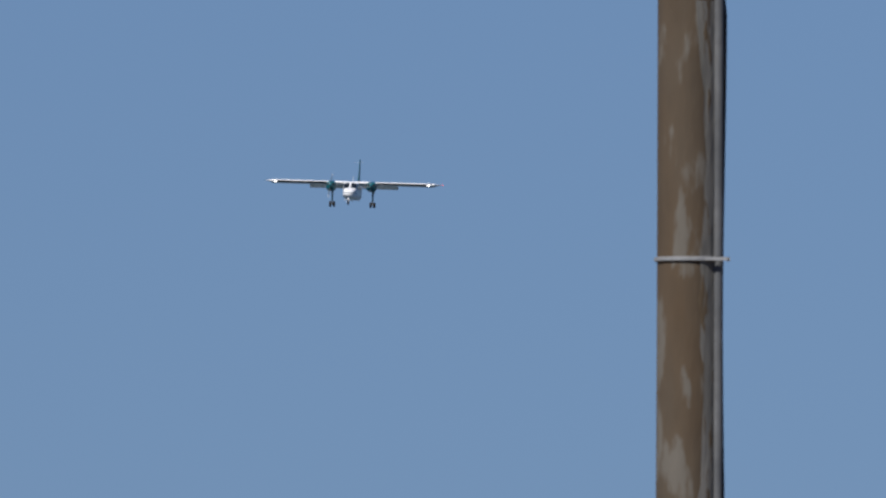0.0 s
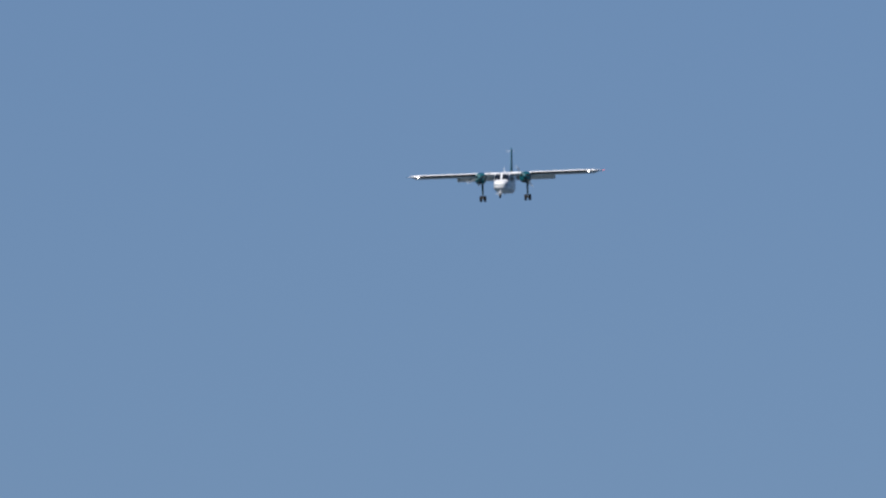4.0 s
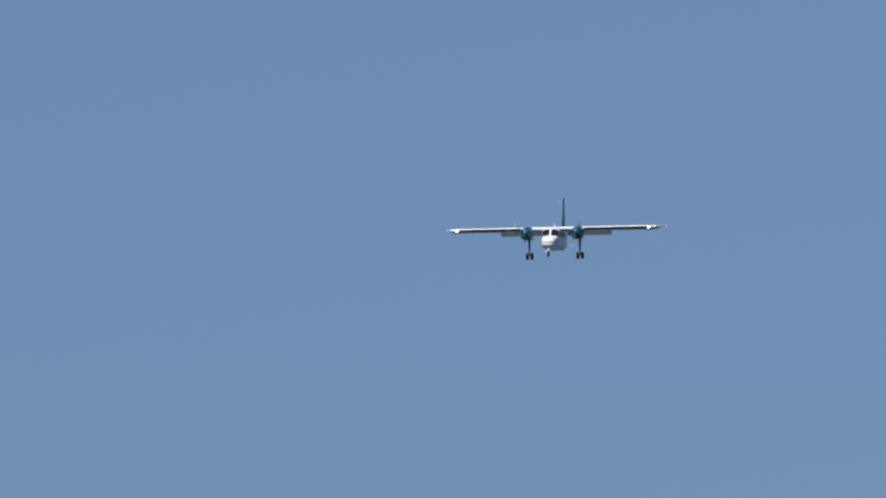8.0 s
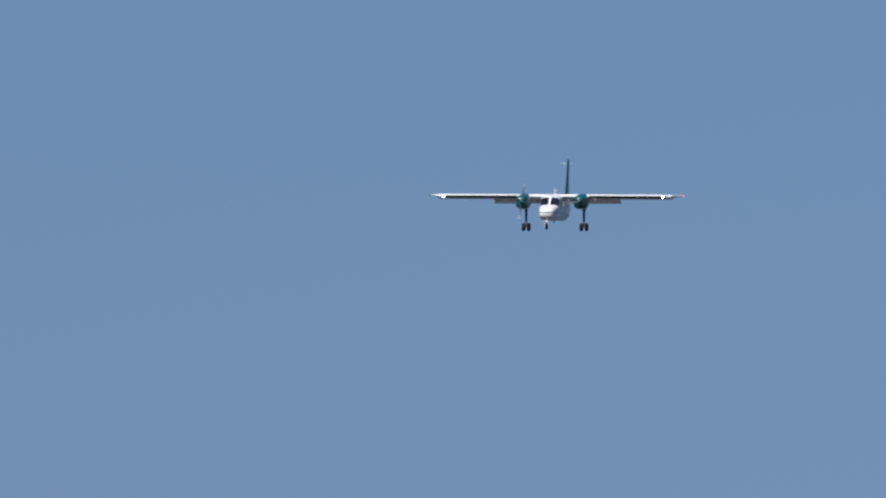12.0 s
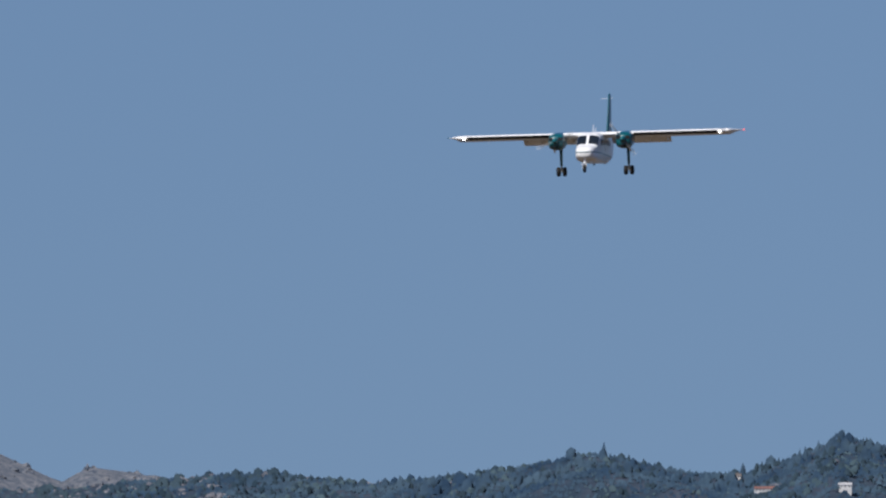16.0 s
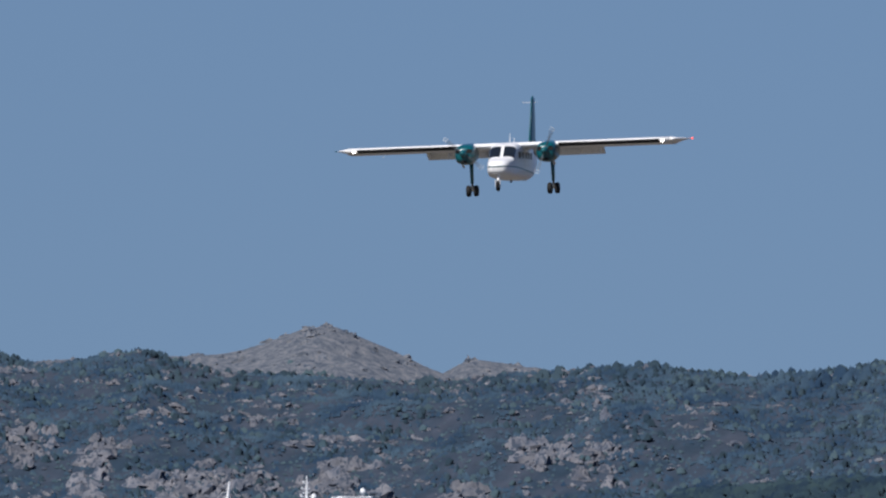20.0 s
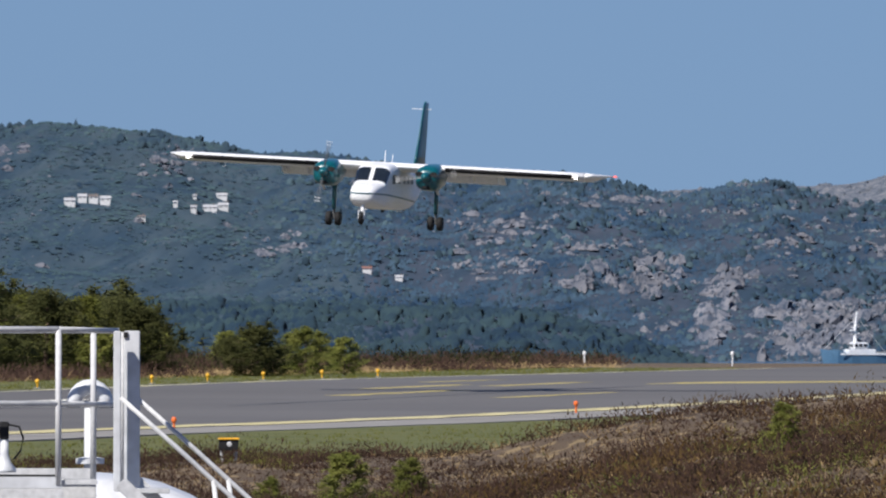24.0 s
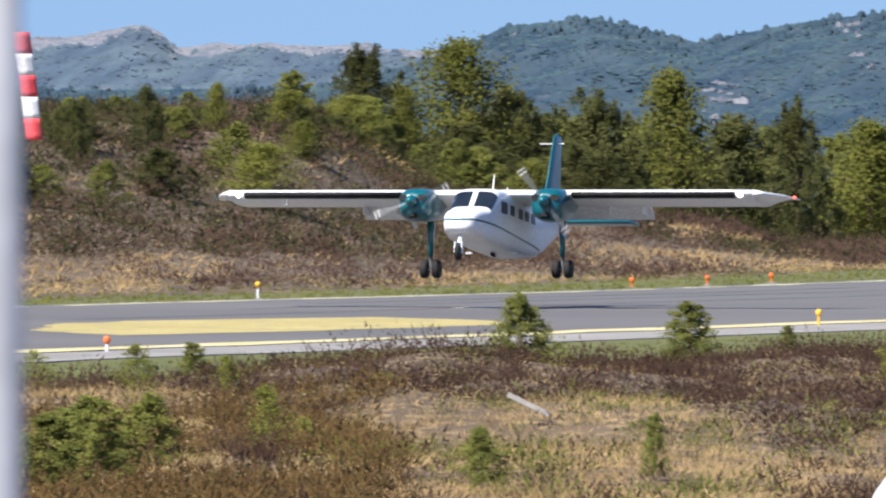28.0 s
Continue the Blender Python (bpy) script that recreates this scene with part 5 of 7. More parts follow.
# the bank beyond the runway
BANK = (11.0, 19.0, 400, 720)


def bank(x, y):
    return ((x < -128) & (x > -190)) * 1.0


def bank_wild(x, y):
    return smooth01((fbm(x / 7 + 3, y / 22 + 1, 4) - 0.47 + 0.07 * smooth01((np.degrees(np.arctan2(-x, y)) - 15.9) / 0.3) + 0.14 * smooth01((-134 - x) / 6) - 0.05 * smooth01((-150 - x) / 8)) / 0.08)


spread_bushes("heather", "brown heather on the bank beyond the runway", M_BANK_HEATHER, lambda x, y, d, az: bank(x, y) * (0.08 + 0.92 * bank_wild(x, y)), 16000, BANK, 40, 0.066, 0.48, 21, 0.6)
spread_tufts("dry_grass", "dry grass on the bank beyond the runway", M_STRAW, lambda x, y, d, az: bank(x, y) * (0.08 + 0.60 * (1 - bank_wild(x, y))), 45000, BANK, 9, 0.24, 0.5, 0.06, 22, 0.6)
spread_bushes("green_scrub", "low green scrub on the bank", M_PINE, lambda x, y, d, az: ((x < -134) & (x > -190)) * smooth01((fbm(x / 6 + 30, y / 14, 3) - 0.50 + 0.10 * smooth01((az - 15.6) / 0.4)) / 0.05), 22000, BANK, 40, 0.06, 0.42, 24, 0.9)
spread_tufts("fresh_grass", "green grass along the far verge", M_GREEN, lambda x, y, d, az: ((x < -120.5) & (x > -131)) * 0.5, 100000, (9.5, 19.0, 380, 660), 5, 0.10, 0.14, 0.06, 23)


def leaf_cards(centres, per, size, ball, rng, flat=0.5, slim=0.7, tall=1.5):
    """Small leaf quads scattered round the centres."""
    n = len(centres) * per
    c = np.repeat(centres, per, 0) + rng.normal(0, 1, (n, 3)) * np.repeat(ball, per)[:, None] * (1, 1, flat)
    u = rng.normal(0, 1, (n, 3))
    u /= np.linalg.norm(u, axis=1)[:, None]
    w = np.cross(u, rng.normal(0, 1, (n, 3)))
    w /= np.linalg.norm(w, axis=1)[:, None]
    s = size * (0.6 + 0.8 * rng.random(n))[:, None]
    v = np.stack([c - w * s * slim, c + w * s * slim, c + u * s * tall], 1).reshape(-1, 3)
    return v, np.arange(n * 3).reshape(-1, 3)


TREE_LABEL = {"pine": "dark green bushy pine tree", "birch": "fresh yellow-green birch tree", "young_pine": "small bushy young pine", "sapling": "thin fresh green birch sapling"}


def tree_kind(kind, seed):
    """A tree five metres high: trunk, limbs and a crown of small sprays, as a thing to be copied."""
    rng = np.random.default_rng(seed)
    H = 5.0
    t = thing({"young_pine": "young_pine", "sapling": "sapling"}.get(kind, "tree"), TREE_LABEL[kind], "tree")
    lean = rng.normal(0, 0.12, 2)
    spine = lambda f: Vector((lean[0] * f * f + 0.06 * math.sin(f * 5 + seed), lean[1] * f * f, f * H))
    r0 = {"pine": 0.11, "birch": 0.08, "young_pine": 0.05, "sapling": 0.04}[kind]
    part("trunk", tube([spine(i / 8) - Vector((0, 0, 0.1 if i == 0 else 0)) for i in range(9)], r0, 8, 0.015), M_BARK, t, "", True)
    centres, ball = [], []
    limbs = bmesh.new()
    n = {"pine": 64, "birch": 70, "young_pine": 40, "sapling": 34}[kind]
    full = 0.75 + 0.35 * rng.random()
    for i in range(n):
        f = (0.0 if kind == "young_pine" else 0.04) + 0.93 * (i + rng.random()) / n
        if kind in ("birch", "sapling"):
            reach = 1.75 * full * min(1, 0.5 + 1.8 * f) * (1 - f) ** 0.6 * (0.75 + 0.4 * rng.random())
        elif kind == "pine":
            reach = (0.12 + 2.1 * full * min(1, 0.6 + 1.2 * f) * (1 - f) ** 0.62) * (0.45 + 0.7 * rng.random())
        else:
            reach = 0.15 + 1.75 * (1 - f) ** 0.75 * (0.5 + 0.6 * rng.random())
        a = i * 2.4 + rng.random()
        p = spine(f)
        up = {"pine": 0.35, "birch": 0.8, "young_pine": 0.6, "sapling": 0.8}[kind]
        e = p + Vector((math.cos(a) * reach, math.sin(a) * reach, up * reach + rng.normal(0, 0.08)))
        if i % 2 == 0:
            add_tube(limbs, [p, p.lerp(e, 0.5) + Vector((0, 0, -0.04)), e], 0.026 * (1.2 - f), 4, 0.006)
        steps = 5 if kind in ("pine", "birch") else 3
        for k in range(1, steps + 1):
            g = (0.12 + 0.9 * k / steps) if steps == 5 else 0.30 + 0.72 * k / steps
            centres.append(np.array(p.lerp(e, g)) + rng.normal(0, 0.06, 3))
            ball.append({"pine": 0.15, "birch": 0.17, "young_pine": 0.145, "sapling": 0.18}[kind] * (1.15 - 0.45 * f) * (0.7 + 0.6 * rng.random()))
        if kind == "pine" and rng.random() < 0.6:   # upright shoots at the limbs' ends
            for k in range(3):
                centres.append(np.array(e) + (0, 0, 0.12 + 0.13 * k))
                ball.append(0.06)
    for k in range(7 if kind == "pine" else 4):
        centres.append(np.array(spine(0.91 + (0.02 if kind == "pine" else 0.025) * k)))
        ball.append(0.07 if kind == "pine" else 0.09)
    part("branchwork", limbs, M_BARK, t)
    per, size = {"pine": (28, 0.066), "birch": (26, 0.058), "young_pine": (42, 0.088), "sapling": (22, 0.075)}[kind]
    v, f = leaf_cards(np.array(centres), per, size, np.array(ball), rng, 0.9, *((0.42, 2.2) if "pine" in kind else (0.7, 1.4)))
    crown = heap("crown", v, f, {"pine": M_PINE, "birch": M_BIRCH, "young_pine": M_YOUNG_PINE, "sapling": M_SAPLING}[kind], t)
    tagged(crown, "clumps of green needles" if "pine" in kind else "crown of small fresh leaves")
    return t


def put_trees():
    kinds = {"pine": [tree_kind("pine", s) for s in (31, 32, 33, 34)], "birch": [tree_kind("birch", s) for s in (41, 42, 43)], "young_pine": [tree_kind("young_pine", s) for s in (51, 52, 53)], "sapling": [tree_kind("sapling", s) for s in (55, 56)]}
    used = set()
    rng = random.Random(5)

    def plant(kind, az, d, top, squash=1.0, group="trees beyond the runway"):
        """Sets a tree of that kind with its top at the height given."""
        p = at_az(az, d)
        g = float(height(p.x, p.y))
        src = kinds[kind][rng.randrange(len(kinds[kind]))]
        s = max(0.15, (top - g) / 5.05)
        wide = 1.3 if kind in ("pine", "birch") else 1.0
        m = pose(p.x, p.y, g - (0.03 if group != "trees beyond the runway" else 0.55 * s), 0, 0, rng.uniform(0, 360))
        s = s * (1.0 if group != "trees beyond the runway" else 1.1)
        if src.name in used:
            ob = copy_thing(src, m)
        else:
            ob = src
            used.add(src.name)
            ob.matrix_world = m
        ob.scale = (s * squash * wide, s * squash * wide, s)
        tagged(ob, group=group)

    # the belt beyond the runway: azimuth, distance, height of the top above the runway
    belt = [
            (16.80, 520, 6.1, "pine", 0.75), (16.55, 530, 6.3, "birch", 0.95), (16.35, 540, 5.5, "pine", 1.1), (16.03, 540, 7.4, "pine", 1.05), (15.88, 525, 6.2, "birch", 0.9),
            (15.67, 545, 7.8, "birch", 1.0), (15.50, 560, 6.2, "pine", 1.0), (15.38, 540, 5.3, "pine", 0.9), (15.18, 560, 5.9, "pine", 1.0), (14.92, 560, 6.9, "birch", 0.85),
            (14.72, 570, 5.2, "pine", 1.2)]
    front = [(15.29, 541, 4.4, "pine", 1.15), (15.17, 540, 3.9, "pine", 1.3), (15.43, 536, 3.7, "birch", 1.2)]
    belt += [(14.47, 575, 5.6, "pine", 0.7), (14.20, 560, 5.2, "birch", 1.3), (14.02, 590, 5.0, "birch", 1.2), (13.85, 585, 4.6, "pine", 1.2),
            (13.55, 600, 4.1, "pine", 1.3), (13.30, 590, 4.2, "pine", 1.3), (13.05, 600, 3.5, "pine", 1.4), (12.92, 610, 3.3, "birch", 1.3), (12.72, 600, 2.9, "pine", 1.5),
            (12.30, 596, 2.2, "pine", 1.9), (12.12, 600, 2.2, "young_pine", 1.6), (11.98, 604, 1.8, "young_pine", 1.7), (17.05, 500, 5.0, "pine", 0.8), (17.2, 520, 5.2, "birch", 1.1), (17.4, 510, 5.5, "pine", 1.0), (17.7, 500, 5.6, "birch", 1.0)]
    for az, d, top, k, q in belt:
        far_d = max(d, 164 / math.sin(radians(az))) if 13.8 < az < 16.4 else d
        plant(k, az, far_d, EYE_Z + (top - EYE_Z) * far_d / d, q)
    for az, d, top, k, q in front:
        plant(k, az, d, top, q)
    for i in range(26):   # the belt's ragged foot on the bank
        az = rng.uniform(15.15, 16.3)
        d = rng.uniform(148, 166) / math.sin(radians(az))
        p = at_az(az, d)
        g = float(height(p.x, p.y))
        plant(rng.choice(["pine", "young_pine", "birch"]), az, d, g + rng.uniform(1.0, 2.2), rng.uniform(1.3, 2.0))
    for i in range(84):
        az = rng.uniform(12.7, 16.1)
        d = rng.uniform(162, 205) / math.sin(radians(az))
        plant(rng.choice(["pine", "pine", "birch", "young_pine"]), az, d, rng.uniform(0.74, 1.04) * float(np.interp(az, (12.6, 13.0, 13.45, 14.2, 16), (2.9, 3.4, 4.2, 4.9, 5.8))), rng.uniform(0.95, 1.5))
    for i in range(92):
        az = rng.uniform(15.2, 18.4) if i < 14 else rng.uniform(16.1, 18.4)
        d = rng.uniform(138, 176) / math.sin(radians(az))
        p = at_az(az, d)
        g = float(height(p.x, p.y))
        plant(rng.choice(["young_pine", "young_pine", "birch", "pine"]), az, d, max(g + 0.7, min(g + rng.uniform(0.9, 2.2), 5.5)), rng.uniform(1.4, 2.3))
    for i in range(32):
        az = rng.uniform(11.95, 13.8)
        az = az if not 12.42 < az < 12.68 else az + 0.5
        d = rng.uniform(133, 156) / math.sin(radians(az))
        plant(rng.choice(["young_pine", "young_pine", "pine"]), az, d, rng.uniform(1.1, 1.9) if az < 12.7 else rng.uniform(1.7, 2.7), rng.uniform(1.5, 2.2))
    # small pines on the near heath
    heath = "small pines on the heath"
    for az, d, h, q in ((15.45, 262, 1.65, 1.25), (14.85, 280, 1.25, 1.7), (14.5, 282, 0.8, 1.0), (16.63, 256, 0.6, 1.4), (16.98, 168, 1.0, 1.6), (17.15, 165, 0.95, 1.7), (16.80, 172, 0.9, 1.5), (17.07, 171, 0.8, 1.8),
                        (13.4, 268, 1.2, 1.4), (13.15, 262, 1.0, 1.4), (11.98, 250, 1.15, 1.7), (11.75, 262, 1.0, 1.5), (12.25, 258, 0.8, 1.5), (14.98, 172, 0.75, 0.7), (15.6, 170, 0.55, 1.2),
                        (14.1, 262, 1.1, 1.5), (10.4, 240, 1.0, 1.3), (13.8, 246, 0.9, 1.4), (9.35, 262, 0.7, 1.2)):
        p = at_az(az, d)
        plant("young_pine", az, d, float(height(p.x, p.y)) + h, q, heath)
    for az, d, h, q in ((16.83, 222, 0.95, 1.3), (16.35, 180, 1.0, 1.2), (16.22, 186, 0.7, 1.3), (17.2, 236, 0.6, 1.3), (16.5, 232, 0.5, 1.3), (15.95, 228, 0.4, 1.5)):
        p = at_az(az, d)
        plant("sapling", az, d, float(height(p.x, p.y)) + h, q, "birch saplings on the heath")


put_trees()

# ---------------------------------------------------------------- hills: woods, rocks, houses
def sown(n, d0, d1, keep, seed, az0=4.8, az1=19.0):
    """Random places between two distances; keep(x, y, d, az) gives the chance of each."""
    rng = np.random.default_rng(seed)
    az = np.radians(az0 + (az1 - az0) * rng.random(n))
    d = np.sqrt(d0**2 + (d1**2 - d0**2) * rng.random(n))
    x, y = -np.sin(az) * d, np.cos(az) * d
    ok = rng.random(n) < keep(x, y, d, np.degrees(az))
    return x[ok], y[ok], rng


def far_trees(name, label, material, places, hmin, hmax, fat, sharp=0.35):
    """Woods as one heap of small trees: each a ragged round crown, or a pointed one."""
    x, y, rng = places
    m, S = len(x), 6
    h = hmin + (hmax - hmin) * rng.random(m) ** 1.4
    z = height(x, y) - 0.12 * h
    pointed = rng.random(m) < sharp
    turn = rng.random((m, 1)) * 6
    lean = rng.normal(0, 0.06, (m, 2)) * h[:, None]
    rings = []
    for f, wide, slim in ((0.15, 1.0, 1.0), (0.68, 0.78, 0.45)):
        rr = (h * fat * np.where(pointed, slim * 0.85, wide))[:, None] * (0.65 + 0.7 * rng.random((m, S)))
        th = np.arange(S)[None] * math.tau / S + turn + rng.normal(0, 0.2, (m, S))
        zz = z[:, None] + h[:, None] * (f + rng.normal(0, 0.06, (m, S)))
        rings.append(np.stack([x[:, None] + lean[:, :1] * f + np.cos(th) * rr, y[:, None] + lean[:, 1:] * f + np.sin(th) * rr, zz], -1))
    tip = np.stack([x + lean[:, 0], y + lean[:, 1], z + h * np.where(pointed, 1.2, 1.0)], -1)[:, None]
    V = np.concatenate(rings + [tip], 1)
    k = 2 * S + 1
    idx = np.arange(m)[:, None] * k
    faces = []
    for a in range(S):
        b = (a + 1) % S
        faces += [np.concatenate([idx + a, idx + b, idx + S + b], 1), np.concatenate([idx + a, idx + S + b, idx + S + a], 1)]
        faces.append(np.concatenate([idx + S + a, idx + S + b, idx + 2 * S], 1))
    return tagged(heap(name, V.reshape(-1, 3), np.concatenate(faces), material, smooth=True), label, "woods", kind="stuff")


def far_canopy(name, label, material, places, hmin, hmax, fat):
    """Close woods as one heap of small four-sided crowns."""
    x, y, rng = places
    m, S = len(x), 4
    h = hmin + (hmax - hmin) * rng.random(m) ** 1.3
    z = height(x, y)
    th = np.arange(S)[None] * math.tau / S + rng.random((m, 1)) * 6 + rng.normal(0, 0.25, (m, S))
    rr = (h * fat)[:, None] * (0.7 + 0.7 * rng.random((m, S)))
    ring = np.stack([x[:, None] + np.cos(th) * rr, y[:, None] + np.sin(th) * rr, (z - 0.15 * h)[:, None] + h[:, None] * 0.25 * rng.random((m, S))], -1)
    tip = np.stack([x + rng.normal(0, 0.15, m) * h, y, z + h * 0.9], -1)[:, None]
    idx = np.arange(m)[:, None] * (S + 1)
    F = np.concatenate([np.concatenate([idx + k, idx + (k + 1) % S, idx + S], 1) for k in range(S)])
    return tagged(heap(name, np.concatenate([ring, tip], 1).reshape(-1, 3), F, material, smooth=True), label, "woods", kind="stuff")


def slope_at(az, up):
    """How far away the hillside first reaches that many degrees above the eye."""
    az, up = np.atleast_1d(az), np.atleast_1d(up)
    d = np.arange(HILL_FOOT, HILL_TOP + 10, 5.0)
    a = np.radians(az)[:, None]
    z = height(-np.sin(a) * d, np.cos(a) * d)
    hit = (z - EYE_Z) / d >= np.tan(np.radians(up))[:, None]
    return np.where(hit.any(1), d[hit.argmax(1)], HILL_TOP - 20.0)


# bare flanks: azimuth and elevation of the middle, half width and half height, in degrees
CLIFFS = [(10.88, 0.02, 0.123, 0.061), (10.61, -0.01, 0.082, 0.096), (10.33, -0.15, 0.125, 0.101), (10.21, -0.13, 0.202, 0.096), (9.02, 0.0, 0.086, 0.056), (8.82, 0.01, 0.111, 0.096), (9.32, -0.17, 0.101, 0.066), (11.12, 0.0, 0.081, 0.035), (10.67, -0.16, 0.056, 0.046), (9.78, -0.14, 0.142, 0.081)]
BLUFFS = [(11.44, 0.06, 0.223, 0.046), (11.17, 0.13, 0.086, 0.03), (11.4, 0.22, 0.182, 0.035), (10.97, 0.29, 0.102, 0.055), (10.41, 0.15, 0.121, 0.051), (9.75, 0.05, 0.152, 0.051), (8.86, 0.22, 0.132, 0.061), (10.01, 0.14, 0.132, 0.04), (11.48, 0.19, 0.158, 0.063), (12.21, 0.14, 0.11, 0.039), (12.36, -0.14, 0.072, 0.03), (14.74, 0.22, 0.071, 0.066), (14.26, 0.48, 0.051, 0.03), (13.24, 0.48, 0.101, 0.066), (12.59, 0.43, 0.101, 0.061)]


def on_flanks(flanks, per, seed):
    """Places crowded on the bare flanks."""
    rng = np.random.default_rng(seed)
    az, up = [], []
    for a, e, w, h in flanks:
        n = int(per * (w * h) ** 0.85 * 1000) + 3
        az.append(a + w * np.clip(rng.normal(0, 0.55, n), -1.2, 1.2))
        up.append(e + h * np.clip(rng.normal(0, 0.55, n), -1.2, 1.2))
    az, up = np.concatenate(az), np.concatenate(up)
    d = slope_at(az, up)
    a = np.radians(az)
    return -np.sin(a) * d, np.cos(a) * d, rng


def flank(x, y, spread=1.0):
    """1 on the bare flanks, 0 in the woods."""
    az, d = np.degrees(np.arctan2(-x, y)), np.hypot(x, y)
    up = np.degrees(np.arctan((height(x, y) - EYE_Z) / d))
    r = np.zeros_like(az)
    for a, e, w, h in CLIFFS + BLUFFS:
        r = np.maximum(r, np.exp(-(((az - a) / w / spread) ** 2 + ((up - e) / h / spread) ** 2)))
    return r * (d > 2400)


def rocky(az):
    """How rocky a stretch of the hills is: one half is, the other is wooded."""
    return (0.07 + 0.93 * smooth01((12.0 - az) / 1.4)) * (0.15 + 0.85 * smooth01((az - 7.6) / 0.7))


def bare(x, y):
    """1 in the clearings of heath and small rocks."""
    return smooth01((fbm(x / 10 + 2, y / 36 + 4, 4) - 0.50) / 0.06)


def wooded(x, y, d, az):
    """The chance of a tree on the hillside."""
    open_ = np.maximum(bare(x, y) * rocky(az) * 0.92, 0.95 * flank(x, y) * (0.3 + 0.7 * vnoise(x / 3, y / 8)))
    return (1 - open_) * (0.55 + 0.45 * smooth01((fbm(x / 16 + 4, y / 40, 3) - 0.40) / 0.12))


def make_rocks(name, label, places, smin, smax, tall, material, power=2.2, back=0.0):
    """One heap of weathered outcrops: lumpy, steep-sided and split."""
    x, y, rng = places
    m, SS, LV = len(x), 8, ((1.05, 0.0), (1.0, 0.45), (0.72, 0.85), (0.25, 1.0))
    s = smin + (smax - smin) * rng.random(m) ** power
    long_ = 0.7 + 0.8 * rng.random(m)
    tilt = rng.normal(0, 0.35, m) * s
    z = height(x, y) - 0.22 * s
    turn = rng.random((m, 1)) * 6
    v = []
    for rad, up in LV:
        th = np.arange(SS)[None] * math.tau / SS + turn
        rr = s[:, None] * rad * (0.55 + 0.75 * rng.random((m, SS)))
        zz = z[:, None] + (s * tall)[:, None] * up * (0.65 + 0.6 * rng.random((m, SS))) + np.cos(th) * tilt[:, None] * up * 0.6
        v.append(np.stack([x[:, None] + np.cos(th) * rr * long_[:, None], y[:, None] + np.sin(th) * rr + back * up * s[:, None], zz], -1))
    V = np.stack(v, 1)
    idx = np.arange(m * len(LV) * SS).reshape(m, len(LV), SS)
    a, b = idx[:, :-1], idx[:, 1:]
    F = np.stack([a, np.roll(a, -1, 2), np.roll(b, -1, 2), b], -1).reshape(-1, 4)
    caps = idx[:, -1]
    F = np.concatenate([F, caps[:, (0, 1, 2, 3)], caps[:, (0, 3, 4, 7)], caps[:, (4, 5, 6, 7)]])
    return tagged(heap(name, V.reshape(-1, 3), F, material), label, "rocks", kind="stuff")


HILL = (HILL_FOOT + 5, HILL_TOP + 15)
def west(az):
    """The chance that a tree belongs to the western woods, coloured greener and hazier."""
    return smooth01((az - 11.4) / 1.0)


# the blue of these woods is haze in their colour, not their leaves
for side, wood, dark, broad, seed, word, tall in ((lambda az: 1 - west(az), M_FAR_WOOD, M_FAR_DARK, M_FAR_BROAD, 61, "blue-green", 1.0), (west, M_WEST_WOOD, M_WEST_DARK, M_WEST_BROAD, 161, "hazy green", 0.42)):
    far_canopy("hill_woods", word + " woods on the hills, tinted by haze", wood, sown(190000, *HILL, lambda x, y, d, az: side(az) * wooded(x, y, d, az), seed), 0.35 * tall, 1.0 * tall, 0.62 / tall)
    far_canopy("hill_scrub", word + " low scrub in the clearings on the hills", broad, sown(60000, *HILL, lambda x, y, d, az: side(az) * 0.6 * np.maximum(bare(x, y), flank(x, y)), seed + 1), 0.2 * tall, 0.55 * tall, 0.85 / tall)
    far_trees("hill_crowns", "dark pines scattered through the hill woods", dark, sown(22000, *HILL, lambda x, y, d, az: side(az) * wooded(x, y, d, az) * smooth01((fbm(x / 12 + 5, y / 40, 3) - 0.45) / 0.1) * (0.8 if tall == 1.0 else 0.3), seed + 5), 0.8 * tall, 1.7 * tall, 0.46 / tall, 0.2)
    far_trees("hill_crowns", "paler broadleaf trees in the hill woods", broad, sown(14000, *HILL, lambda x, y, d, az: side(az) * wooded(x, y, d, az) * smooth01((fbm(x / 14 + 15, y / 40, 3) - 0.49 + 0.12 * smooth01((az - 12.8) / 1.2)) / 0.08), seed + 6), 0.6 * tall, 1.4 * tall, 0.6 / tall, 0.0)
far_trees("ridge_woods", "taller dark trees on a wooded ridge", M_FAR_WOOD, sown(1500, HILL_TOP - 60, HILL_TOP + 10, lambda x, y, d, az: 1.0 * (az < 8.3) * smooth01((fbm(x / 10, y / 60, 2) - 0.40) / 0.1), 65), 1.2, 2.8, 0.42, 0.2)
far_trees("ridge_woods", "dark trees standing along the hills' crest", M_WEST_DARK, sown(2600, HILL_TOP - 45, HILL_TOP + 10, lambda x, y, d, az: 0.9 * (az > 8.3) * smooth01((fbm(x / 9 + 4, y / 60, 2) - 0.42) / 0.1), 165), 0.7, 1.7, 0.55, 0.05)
far_canopy("shore_woods", "dense dark woods on the near shore", M_SHORE, sown(42000, 1560, 2040, lambda x, y, d, az: 1.0 * (ridge(SHORE, az) > -8), 63), 0.4, 1.1, 0.6)
far_trees("shore_trees", "taller dark trees in the shore woods", M_SHORE, sown(13000, 1560, 2040, lambda x, y, d, az: 0.8 * (ridge(SHORE, az) > -8) * smooth01((fbm(x / 12, y / 50, 3) - 0.38) / 0.1), 68), 0.6, 1.4, 0.85, 0.05)
